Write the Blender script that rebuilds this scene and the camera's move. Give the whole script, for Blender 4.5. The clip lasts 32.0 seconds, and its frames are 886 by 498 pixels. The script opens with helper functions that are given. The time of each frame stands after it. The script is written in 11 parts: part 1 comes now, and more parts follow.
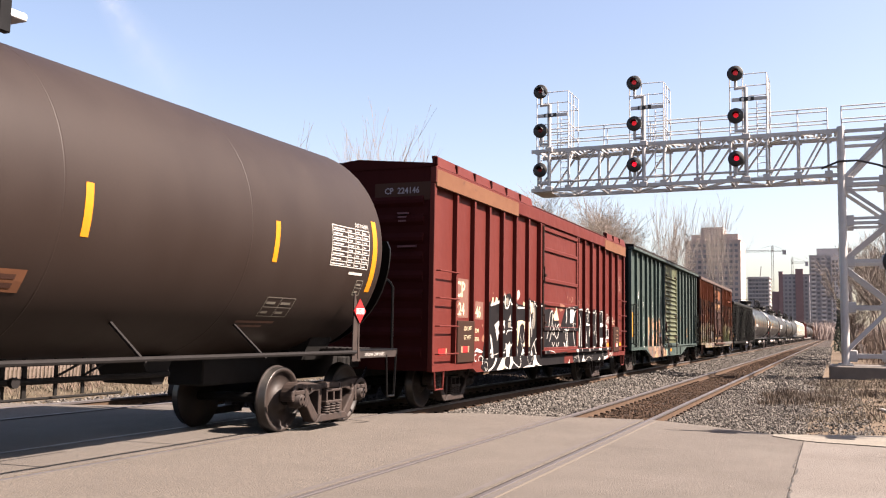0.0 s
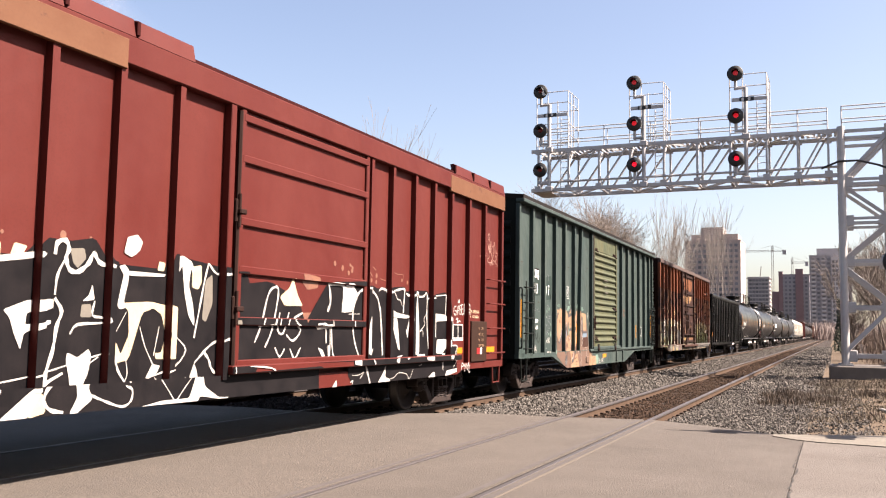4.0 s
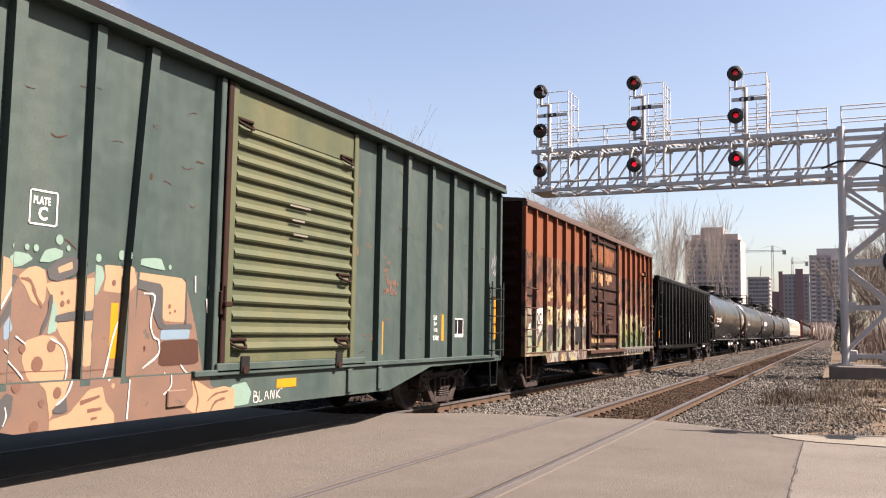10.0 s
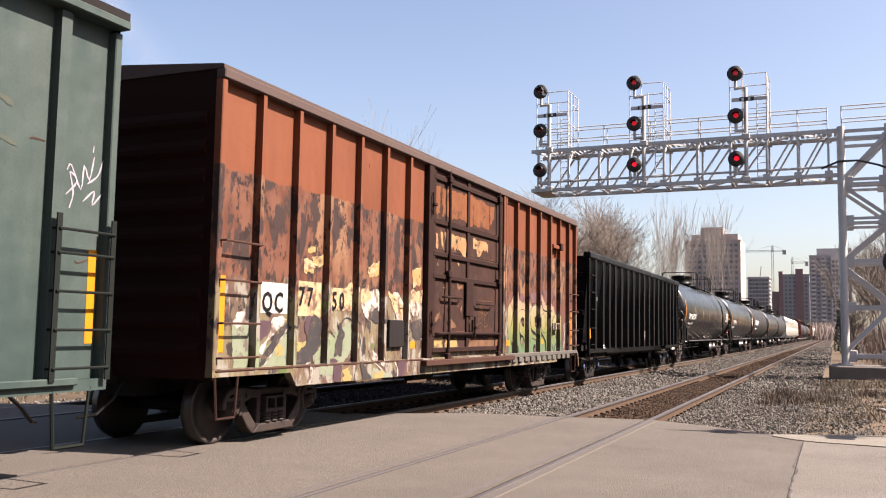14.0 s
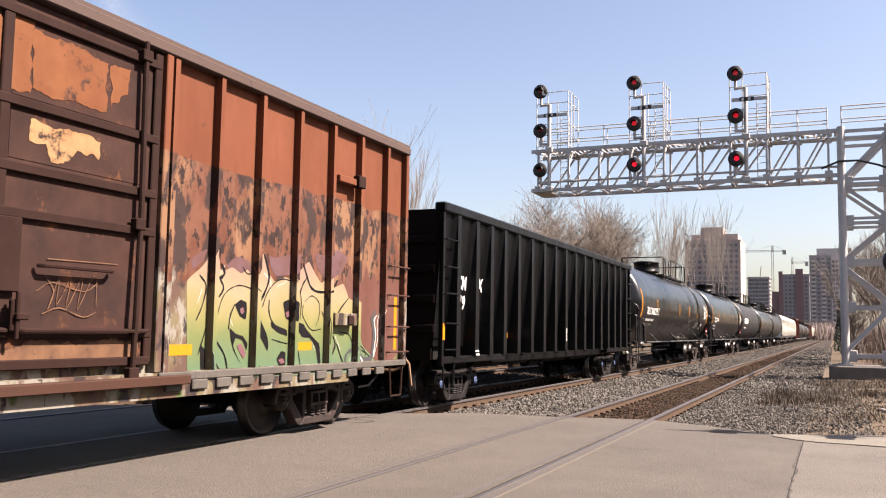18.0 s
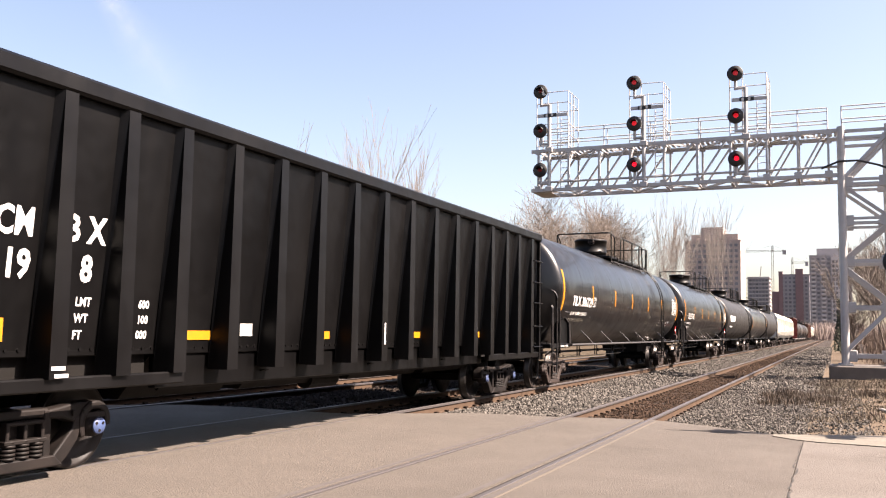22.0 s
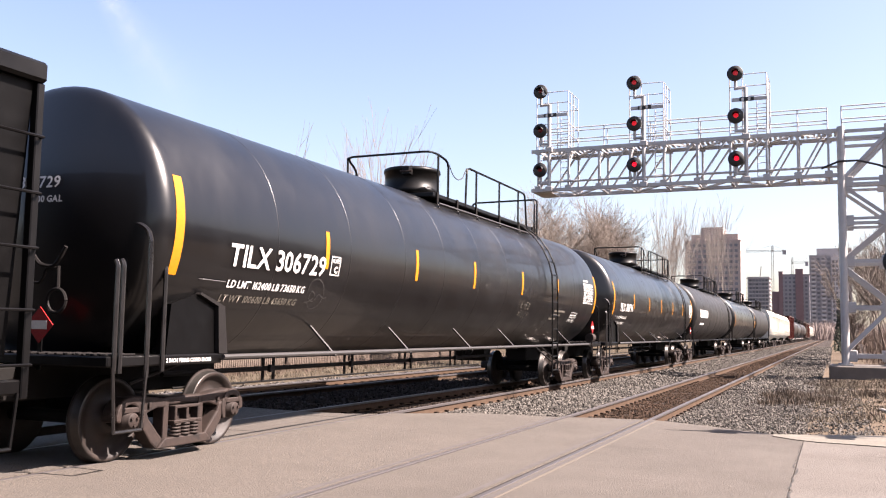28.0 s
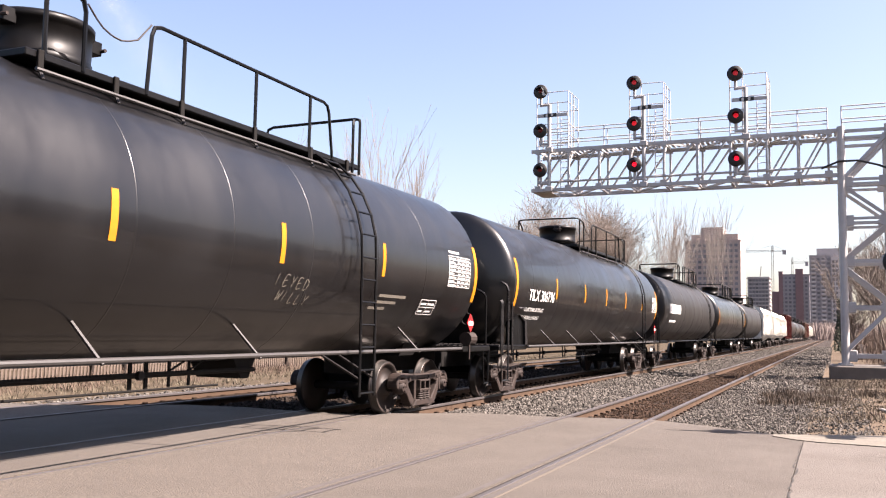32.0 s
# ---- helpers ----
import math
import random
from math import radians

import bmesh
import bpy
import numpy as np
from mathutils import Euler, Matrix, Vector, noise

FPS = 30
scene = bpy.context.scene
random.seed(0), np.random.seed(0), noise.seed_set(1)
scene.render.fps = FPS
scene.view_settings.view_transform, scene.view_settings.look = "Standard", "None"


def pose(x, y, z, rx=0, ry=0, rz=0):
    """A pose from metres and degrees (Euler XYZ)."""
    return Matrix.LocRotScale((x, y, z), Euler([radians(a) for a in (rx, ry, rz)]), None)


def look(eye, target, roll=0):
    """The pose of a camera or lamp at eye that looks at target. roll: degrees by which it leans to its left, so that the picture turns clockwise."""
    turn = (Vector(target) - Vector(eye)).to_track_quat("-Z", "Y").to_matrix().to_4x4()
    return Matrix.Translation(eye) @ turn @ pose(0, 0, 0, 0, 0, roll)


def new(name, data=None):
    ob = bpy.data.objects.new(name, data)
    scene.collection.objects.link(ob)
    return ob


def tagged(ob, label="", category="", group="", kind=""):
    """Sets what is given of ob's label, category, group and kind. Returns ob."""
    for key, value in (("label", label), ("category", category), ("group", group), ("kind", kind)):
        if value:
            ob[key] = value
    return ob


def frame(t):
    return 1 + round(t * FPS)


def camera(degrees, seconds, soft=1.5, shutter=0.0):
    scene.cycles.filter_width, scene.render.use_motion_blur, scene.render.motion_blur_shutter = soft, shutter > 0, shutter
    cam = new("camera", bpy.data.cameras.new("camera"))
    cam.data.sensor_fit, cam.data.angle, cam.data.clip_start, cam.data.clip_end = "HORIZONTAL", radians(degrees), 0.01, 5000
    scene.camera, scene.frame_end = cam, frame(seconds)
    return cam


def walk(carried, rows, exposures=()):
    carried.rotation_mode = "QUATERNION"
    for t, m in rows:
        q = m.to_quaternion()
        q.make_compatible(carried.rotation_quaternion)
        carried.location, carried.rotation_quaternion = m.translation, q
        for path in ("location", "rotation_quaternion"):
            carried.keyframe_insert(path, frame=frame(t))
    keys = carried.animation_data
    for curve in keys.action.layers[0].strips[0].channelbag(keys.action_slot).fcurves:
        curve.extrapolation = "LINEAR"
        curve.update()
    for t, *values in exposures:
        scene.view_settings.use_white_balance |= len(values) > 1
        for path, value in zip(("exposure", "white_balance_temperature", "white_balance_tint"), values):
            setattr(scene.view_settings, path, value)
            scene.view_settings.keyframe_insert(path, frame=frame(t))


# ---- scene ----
from mathutils import geometry

# ---------------- camera ----------------
cam = camera(52.59, 32.0, soft=1.15)
EYE = pose(0, 0, 1.589, 95.128, -0.925, 23.491)
walk(cam, [(0.0, EYE), (32.0, EYE)], exposures=[(t, e, k, 20 if t < 22 else 22.5) for t, e, k in ((0.0, 2.43, 7150), (3.0, 2.38, 7150), (6.0, 2.23, 7100), (9.0, 2.20, 7100), (13.0, 2.18, 7000), (17.5, 2.18, 7000), (19.5, 2.32, 7450), (21.2, 2.51, 7400), (23.2, 2.52, 7000), (25.0, 2.55, 6850), (28.0, 2.53, 6850), (32.0, 2.5, 6900))])

# ---------------- sky and sun ----------------
SUN = Vector((0.95, 0.20, 1.0)).normalized()
world = bpy.data.worlds.new("sky")
scene.world = world
world.use_nodes = True
wn = world.node_tree
sky = wn.nodes.new("ShaderNodeTexSky")
sky.sky_type = "NISHITA"
sky.sun_disc = False
sky.sun_elevation = math.asin(SUN.z)
sky.sun_rotation = math.atan2(SUN.x, SUN.y)
sky.air_density, sky.dust_density, sky.ozone_density = 1.0, 2.2, 1.0
wn.nodes["Background"].inputs["Strength"].default_value = 0.051
wn.links.new(sky.outputs[0], wn.nodes["Background"].inputs[0])
sun = new("sun", bpy.data.lights.new("sun", "SUN"))
sun.data.energy, sun.data.angle, sun.data.color = 5.0, radians(0.6), (1.0, 0.95, 0.87)
sun.matrix_world = look(SUN * 50, (0, 0, 0))

# ---------------- materials ----------------
def mat(name, color, rough=0.6, metal=0.0, tint=None, amount=0.5, scale=3.0, fine=40.0, bump=0.0, streak=1.0,
        spots=None, spot_at=0.62, spot_scale=6.0, per_object=0.0, spec=0.5, island=0.0, grit=0.35, dent=0.0):
    """A worn surface: base colour, a second tint in broad patches, fine grain, sharper spots of a third colour."""
    m = bpy.data.materials.new(name)
    m.use_nodes = True
    t = m.node_tree
    N, L = t.nodes, t.links
    bsdf = N["Principled BSDF"]
    bsdf.inputs["Roughness"].default_value = rough
    bsdf.inputs["Metallic"].default_value = metal
    bsdf.inputs["Specular IOR Level"].default_value = spec
    co = N.new("ShaderNodeTexCoord")
    mp = N.new("ShaderNodeMapping")
    mp.inputs["Scale"].default_value = (1, 1, 1.0 / streak)
    L.new(co.outputs["Object"], mp.inputs[0])
    big = N.new("ShaderNodeTexNoise")
    big.inputs["Scale"].default_value, big.inputs["Detail"].default_value = scale, 6
    big.inputs["Roughness"].default_value = 0.65
    L.new(mp.outputs[0], big.inputs[0])
    grain = N.new("ShaderNodeTexNoise")
    grain.inputs["Scale"].default_value, grain.inputs["Detail"].default_value = fine, 3
    L.new(co.outputs["Object"], grain.inputs[0])
    tint = tint or tuple(c * 0.7 for c in color)

    def ramp(src, a, b):
        r = N.new("ShaderNodeMapRange")
        r.inputs["From Min"].default_value, r.inputs["From Max"].default_value = a, b
        L.new(src, r.inputs["Value"])
        return r.outputs[0]

    def blend(fac, a, b, mode="MIX"):
        x = N.new("ShaderNodeMix")
        x.data_type, x.blend_type = "RGBA", mode
        for sock, v in ((x.inputs["Factor"], fac), (x.inputs["A"], a), (x.inputs["B"], b)):
            if isinstance(v, (int, float)):
                sock.default_value = v
            elif isinstance(v, tuple):
                sock.default_value = (*v, 1)
            else:
                L.new(v, sock)
        return x.outputs["Result"]

    k = N.new("ShaderNodeMath")
    k.operation, k.inputs[1].default_value = "MULTIPLY", amount
    L.new(ramp(big.outputs["Fac"], 0.38, 0.68), k.inputs[0])
    col = blend(k.outputs[0], tuple(color), tuple(tint))
    g2 = N.new("ShaderNodeMath")
    g2.operation, g2.inputs[1].default_value = "MULTIPLY", grit
    L.new(ramp(grain.outputs["Fac"], *((0.45, 0.75) if grit < 0.5 else (0.46, 0.56))), g2.inputs[0])
    col = blend(g2.outputs[0], col, tuple(c * (0.72 if grit < 0.5 else 0.5) for c in color))
    if spots:
        sp = N.new("ShaderNodeTexNoise")
        sp.inputs["Scale"].default_value, sp.inputs["Detail"].default_value = spot_scale, 8
        sp.inputs["Roughness"].default_value = 0.7
        L.new(mp.outputs[0], sp.inputs[0])
        col = blend(ramp(sp.outputs["Fac"], spot_at, spot_at + 0.08), col, tuple(spots))
    if per_object:
        oi = N.new("ShaderNodeObjectInfo")
        v = N.new("ShaderNodeHueSaturation")
        q = ramp(oi.outputs["Random"], 0, 1)
        r = q.node
        r.inputs["To Min"].default_value, r.inputs["To Max"].default_value = 1 - per_object, 1 + per_object
        L.new(q, v.inputs["Value"])
        L.new(col, v.inputs["Color"])
        col = v.outputs[0]
    if island:
        ge = N.new("ShaderNodeNewGeometry")
        v = N.new("ShaderNodeHueSaturation")
        q = ramp(ge.outputs["Random Per Island"], 0, 1)
        q.node.inputs["To Min"].default_value, q.node.inputs["To Max"].default_value = 1 - island, 1 + island
        L.new(q, v.inputs["Value"])
        L.new(col, v.inputs["Color"])
        col = v.outputs[0]
    L.new(col, bsdf.inputs["Base Color"])
    rr = ramp(big.outputs["Fac"], 0.3, 0.7)
    rr.node.inputs["To Min"].default_value, rr.node.inputs["To Max"].default_value = max(rough - 0.08, 0.05), min(rough + 0.1, 1)
    L.new(rr, bsdf.inputs["Roughness"])
    if dent:
        dn = N.new("ShaderNodeTexNoise")
        dn.inputs["Scale"].default_value, dn.inputs["Detail"].default_value = 1.7, 2
        L.new(co.outputs["Object"], dn.inputs[0])
        b = N.new("ShaderNodeBump")
        b.inputs["Strength"].default_value, b.inputs["Distance"].default_value = 1.0, dent
        L.new(dn.outputs["Fac"], b.inputs["Height"])
        L.new(b.outputs[0], bsdf.inputs["Normal"])
    if bump:
        b = N.new("ShaderNodeBump")
        b.inputs["Strength"].default_value, b.inputs["Distance"].default_value = 1.0, bump
        L.new(grain.outputs["Fac"], b.inputs["Height"])
        L.new(b.outputs[0], bsdf.inputs["Normal"])
    return m


def glow(name, color, strength):
    m = bpy.data.materials.new(name)
    m.use_nodes = True
    b = m.node_tree.nodes["Principled BSDF"]
    b.inputs["Base Color"].default_value = (*color, 1)
    b.inputs["Emission Color"].default_value = (*color, 1)
    b.inputs["Emission Strength"].default_value = strength
    return m


ASPHALT = mat("asphalt", (0.071, 0.0572, 0.0455), 0.9, tint=(0.047, 0.0372, 0.0298), amount=0.85, scale=0.45, fine=50, bump=0.014, spots=(0.115, 0.098, 0.083), spot_at=0.64, spot_scale=34, grit=1.0)
PAVING = mat("worn_paving", (0.09492, 0.0791, 0.06667), 0.9, tint=(0.06102, 0.04972, 0.04181), amount=0.8, scale=0.6, fine=42, bump=0.012, spots=(0.145, 0.125, 0.108), spot_at=0.64, spot_scale=34, grit=1.0)
BALLAST = mat("ballast", (0.03738, 0.03082, 0.02707), 0.95, tint=(0.02334, 0.01776, 0.01495), scale=1.2, fine=22, bump=0.06, spots=(0.08872, 0.08218, 0.07658), spot_at=0.62, spot_scale=16, spec=0.08)
TRACK_DIRT_SHADE = mat("stained_shaded_ballast", (0.0216, 0.01476, 0.0108), 0.95, tint=(0.01332, 0.008784, 0.006336), scale=2.0, fine=24, bump=0.05, spots=(0.02467, 0.01719, 0.01256), spot_at=0.63, spot_scale=18, spec=0.08)
STONE = mat("stone", (0.080, 0.072, 0.064), 0.9, tint=(0.050, 0.044, 0.039), amount=0.7, scale=9, fine=30, island=0.75, spec=0.08)
DARK_STONE = mat("stained_stone", (0.047, 0.0305, 0.0215), 0.9, tint=(0.027, 0.0165, 0.0115), scale=9, fine=30, island=0.65, spec=0.08)
# stone with the train's shadow put into its colour
SHADOW_STONE = mat("shadow_stone", (0.026, 0.020, 0.017), 0.9, tint=(0.015, 0.011, 0.009), scale=9, fine=30, island=0.6, spec=0.08)
EARTH = mat("earth", (0.0944, 0.0712, 0.0512), 0.95, tint=(0.0592, 0.0432, 0.0304), scale=0.7, fine=14, bump=0.04, spots=(0.105, 0.09064, 0.07632), spot_at=0.61, spot_scale=9, spec=0.08)
BANK = mat("bank_soil", (0.062, 0.047, 0.033), 0.95, tint=(0.036, 0.028, 0.018), amount=0.9, scale=1.1, fine=16, bump=0.04, spots=(0.15, 0.13, 0.11), spot_at=0.62, spot_scale=10, spec=0.08)
FILLER = mat("flangeway_rubber", (0.022, 0.020, 0.019), 0.8, tint=(0.034, 0.030, 0.028), scale=8, spec=0.08)
RAIL_SIDE = mat("rusty_rail", (0.060, 0.039, 0.027), 0.85, tint=(0.042, 0.0255, 0.0165), scale=4, fine=30, spec=0.08)
CLIP = mat("rail_clip", (0.012, 0.0075, 0.005), 0.85, tint=(0.02, 0.012, 0.008), scale=9, spec=0.08)
RAIL_TOP = mat("rail_top", (0.052, 0.045, 0.044), 0.5, 0.1, tint=(0.034, 0.028, 0.026), scale=3)
TIE = mat("tie_wood", (0.030, 0.0215, 0.0160), 0.95, tint=(0.050, 0.039, 0.030), scale=5, fine=25, bump=0.01, per_object=0.25, spec=0.08)
RED = mat("red_paint", (0.056, 0.00784, 0.0056), 0.6, tint=(0.06832, 0.01176, 0.0084), amount=0.8, scale=1.2, streak=7, spots=(0.02912, 0.00728, 0.00504), spot_at=0.69, spot_scale=3.5, spec=0.15, dent=0.02)
GREEN = mat("green_paint", (0.0200, 0.0325, 0.0298), 0.6, tint=(0.0385, 0.0500, 0.0430), amount=0.75, scale=1.5, streak=5, spots=(0.060, 0.031, 0.021), spot_at=0.69, spot_scale=3.4, spec=0.2, dent=0.05)
PALE_GREEN = mat("pale_green_paint", (0.0385, 0.0455, 0.0245), 0.65, tint=(0.058, 0.056, 0.027), amount=0.9, scale=1.6, streak=4, spots=(0.026, 0.0135, 0.0085), spot_at=0.66, spot_scale=3, spec=0.2, dent=0.04)
RUST = mat("rust_paint", (0.06399, 0.02271, 0.009248), 0.75, tint=(0.04542, 0.01265, 0.005032), amount=0.8, scale=1.1, streak=2.5, spots=(0.01686, 0.007616, 0.005032), spot_at=0.62, spot_scale=2.2)
# the shade on the car ends is put into these two darker colours
RED_END = mat("shaded_red", (0.024, 0.0026, 0.0023), 0.8, tint=(0.014, 0.0022, 0.002), scale=1.2, streak=3, spec=0.08)
DARK_END = mat("shaded_brown", (0.0102, 0.00272, 0.00153), 0.8, tint=(0.0187, 0.00527, 0.00255), scale=1.5, streak=2, spec=0.08)
BLACK = mat("black_paint", (0.0013, 0.0011, 0.0012), 0.40, tint=(0.0028, 0.0024, 0.0024), amount=0.6, scale=1.4, streak=3, spec=0.17, dent=0.02)
# darker copy of the black paint: shade on recessed plates put into the colour
SHADE_BLACK = mat("shade_black", (0.0010, 0.0009, 0.0010), 0.45, tint=(0.0020, 0.0017, 0.0017), amount=0.6, scale=1.2, streak=3, spec=0.11, dent=0.03)
TANK_BLACK = mat("tank_black", (0.0010, 0.0008, 0.0011), 0.365, tint=(0.0017, 0.0014, 0.0018), amount=0.7, scale=0.8, streak=2, spec=0.40, grit=0.15)
for k, v in (("Coat Weight", 0.28), ("Coat Roughness", 0.05)):
    TANK_BLACK.node_tree.nodes["Principled BSDF"].inputs[k].default_value = v
TANK_BROWN = mat("tank_brown", (0.0128, 0.0074, 0.0056), 0.55, tint=(0.0165, 0.0102, 0.0080), amount=0.8, scale=0.7, streak=2, spec=0.17)
TANK_GREY = mat("tank_grey", (0.01063, 0.00935, 0.008925), 0.5, tint=(0.0153, 0.0136, 0.01275), amount=0.6, scale=0.8, streak=2, spec=0.25)
WHITE_HOPPER = mat("hopper_white", (0.5583, 0.5343, 0.4785), 0.55, tint=(0.3987, 0.3589, 0.2951), scale=0.6, streak=4)
# real grime, blackened further to paint in the shade beneath the cars
SHADED_GRIME = mat("shaded_grime", (0.002805, 0.002244, 0.001938), 0.85, tint=(0.00561, 0.004182, 0.003264), scale=3, spec=0.2)
TRUCK = mat("truck_iron", (0.0225, 0.0138, 0.0108), 0.7, tint=(0.0095, 0.0055, 0.0044), amount=0.9, scale=6, fine=30, spots=(0.003025, 0.00231, 0.002204), spot_at=0.60, spot_scale=5, spec=0.3)
# darker frame and wheel colour for the gondola's trucks
DARK_IRON = mat("dark_iron", (0.0050, 0.0038, 0.0034), 0.6, tint=(0.0105, 0.0070, 0.0058), amount=0.9, scale=4, spec=0.2)
WHEEL = mat("wheel_steel", (0.0080, 0.0052, 0.0042), 0.62, 0.0, tint=(0.0240, 0.0140, 0.0102), amount=0.9, scale=2.6, spec=0.35)
TREAD = mat("wheel_tread", (0.0408, 0.03672, 0.034), 0.35, 0.8)
WHITE = mat("white_marking", (0.52, 0.51, 0.49), 0.6, tint=(0.42, 0.405, 0.38), scale=5)
YELLOW = mat("yellow_reflector", (0.34, 0.128, 0.002), 0.5, tint=(0.27, 0.095, 0.003), scale=6, spec=0.3)
REDMARK = mat("red_marking", (0.22, 0.010, 0.011), 0.5, tint=(0.18, 0.012, 0.012), scale=5, spec=0.2)
GALV = mat("galvanised_steel", (0.36, 0.35, 0.345), 0.5, 0.2, tint=(0.27, 0.26, 0.255), scale=2.5)
SIGNAL_BLACK = mat("signal_black", (0.010, 0.010, 0.010), 0.6)
LENS_RED = glow("red_lens", (0.8, 0.012, 0.035), 0.24)
LENS_MID = glow("fainter_red_lens", (0.7, 0.016, 0.03), 0.13)
LENS_DIM = mat("dark_red_lens", (0.14, 0.012, 0.014), 0.15)
CONCRETE = mat("concrete", (0.105, 0.092, 0.081), 0.9, tint=(0.062, 0.053, 0.046), scale=1.6, fine=30, bump=0.01)
KERB = mat("pale_concrete", (0.1176, 0.1034, 0.08199), 0.9, tint=(0.08556, 0.0713, 0.05704), amount=0.9, scale=2, fine=30, grit=0.6)
WORN_SAND = mat("sandy_edge", (0.080, 0.064, 0.048), 0.9, tint=(0.060, 0.048, 0.037), scale=3, fine=30)
RUBBER = mat("grey_rubber", (0.064, 0.056, 0.052), 0.75, tint=(0.044, 0.038, 0.036), scale=5, fine=30, spec=0.2)
FENCE = mat("fence_paint", (0.012, 0.0085, 0.0068), 0.7, scale=4, spec=0.2)
PICKET = mat("weathered_slat", (0.098, 0.076, 0.064), 0.9, tint=(0.075, 0.058, 0.048), amount=0.9, scale=4, fine=30, spec=0.1)
BARK = mat("bark", (0.126, 0.0996, 0.0816), 0.95, tint=(0.09, 0.0696, 0.0552), scale=3)
BARK_PALE = mat("bark_pale", (0.1425, 0.12, 0.105), 0.95, tint=(0.105, 0.08625, 0.075), scale=3)
DRY = mat("dry_grass", (0.099, 0.07788, 0.05544), 0.95, tint=(0.0693, 0.0561, 0.03432), scale=2, per_object=0.2)
BANK_GRASS = mat("bank_grass", (0.092, 0.074, 0.050), 0.95, tint=(0.062, 0.055, 0.034), scale=2)
WEED_M = mat("weed_stalks", (0.05032, 0.034, 0.02312), 0.95, tint=(0.06664, 0.0476, 0.02992), scale=2)
# scrub paled so that its colour carries the haze of distance
FAR_SCRUB = mat("hazed_scrub", (0.215, 0.170, 0.152), 0.95, tint=(0.17, 0.13, 0.115), scale=0.3)
SCRUB = mat("brown_scrub", (0.075, 0.048, 0.035), 0.95, tint=(0.10, 0.072, 0.052), scale=1)


# ---------------- mesh helpers ----------------
def part(name, bm, material, parent=None, label="", smooth=False, kind=""):
    """Links a bmesh as one mesh object, under a thing or a part."""
    me = bpy.data.meshes.new(name)
    bm.to_mesh(me)
    bm.free()
    for m in (material if isinstance(material, (list, tuple)) else [material]):
        me.materials.append(m)
    if smooth:
        me.polygons.foreach_set("use_smooth", [True] * len(me.polygons))
    ob = new(name, me)
    if parent is not None:
        ob.parent = parent
    if label or kind:
        tagged(ob, label, kind=kind)
    return ob


def share(name, mesh, parent, m):
    """Another object on a mesh that is already there."""
    ob = new(name, mesh)
    ob.parent = parent
    ob.matrix_basis = m
    return ob


def box(bm, lo, hi, mi=0):
    x0, y0, z0 = lo
    x1, y1, z1 = hi
    v = [bm.verts.new(c) for c in ((x0, y0, z0), (x1, y0, z0), (x1, y1, z0), (x0, y1, z0), (x0, y0, z1), (x1, y0, z1), (x1, y1, z1), (x0, y1, z1))]
    for q in ((0, 3, 2, 1), (4, 5, 6, 7), (0, 1, 5, 4), (1, 2, 6, 5), (2, 3, 7, 6), (3, 0, 4, 7)):
        bm.faces.new([v[i] for i in q]).material_index = mi


def rbox(bm, lo, hi, b=0.01, mi=0):
    """A box with bevelled edges."""
    n = len(bm.verts)
    old = set(bm.edges)
    box(bm, lo, hi, mi)
    bmesh.ops.bevel(bm, geom=[e for e in bm.edges if e not in old], offset=b, segments=1, affect="EDGES", profile=0.5)


def tube(bm, p, q, r, n=8, r2=None, caps=True, mi=0):
    p, q = Vector(p), Vector(q)
    d = (q - p).normalized()
    a = d.orthogonal().normalized()
    b = d.cross(a)
    r2 = r if r2 is None else r2
    rings = []
    for c, rad in ((p, r), (q, r2)):
        rings.append([bm.verts.new(c + (a * math.cos(2 * math.pi * i / n) + b * math.sin(2 * math.pi * i / n)) * rad) for i in range(n)])
    for i in range(n):
        bm.faces.new((rings[0][i], rings[0][(i + 1) % n], rings[1][(i + 1) % n], rings[1][i])).material_index = mi
    if caps:
        bm.faces.new(rings[0][::-1]).material_index = mi
        bm.faces.new(rings[1]).material_index = mi


def pipe(bm, pts, r, n=6):
    """One bent round bar through the points."""
    pts = [Vector(p) for p in pts]
    dirs = [(b - a).normalized() for a, b in zip(pts, pts[1:])]
    u = dirs[0].orthogonal().normalized()
    rings = []
    for i, p in enumerate(pts):
        a, b = dirs[max(i - 1, 0)], dirs[min(i, len(dirs) - 1)]
        d = (a + b).normalized() if (a + b).length > 0.1 else b
        if i:
            u = dirs[i - 1].orthogonal().normalized() if (u - a * u.dot(a)).length < 1e-3 else (u - a * u.dot(a)).normalized()
        w = a.cross(u) if i else b.cross(u)
        ring = []
        for j in range(n):
            o = (u * math.cos(2 * math.pi * j / n) + w * math.sin(2 * math.pi * j / n)) * r
            t = -o.dot(d) / max(0.3, a.dot(d))
            ring.append(bm.verts.new(p + o + a * t))
        rings.append(ring)
        if 0 < i < len(pts) - 1:
            q = a.rotation_difference(b)
            u = q @ u
    for x, y in zip(rings, rings[1:]):
        for j in range(n):
            bm.faces.new((x[j], x[(j + 1) % n], y[(j + 1) % n], y[j]))
    bm.faces.new(rings[0][::-1])
    bm.faces.new(rings[-1])


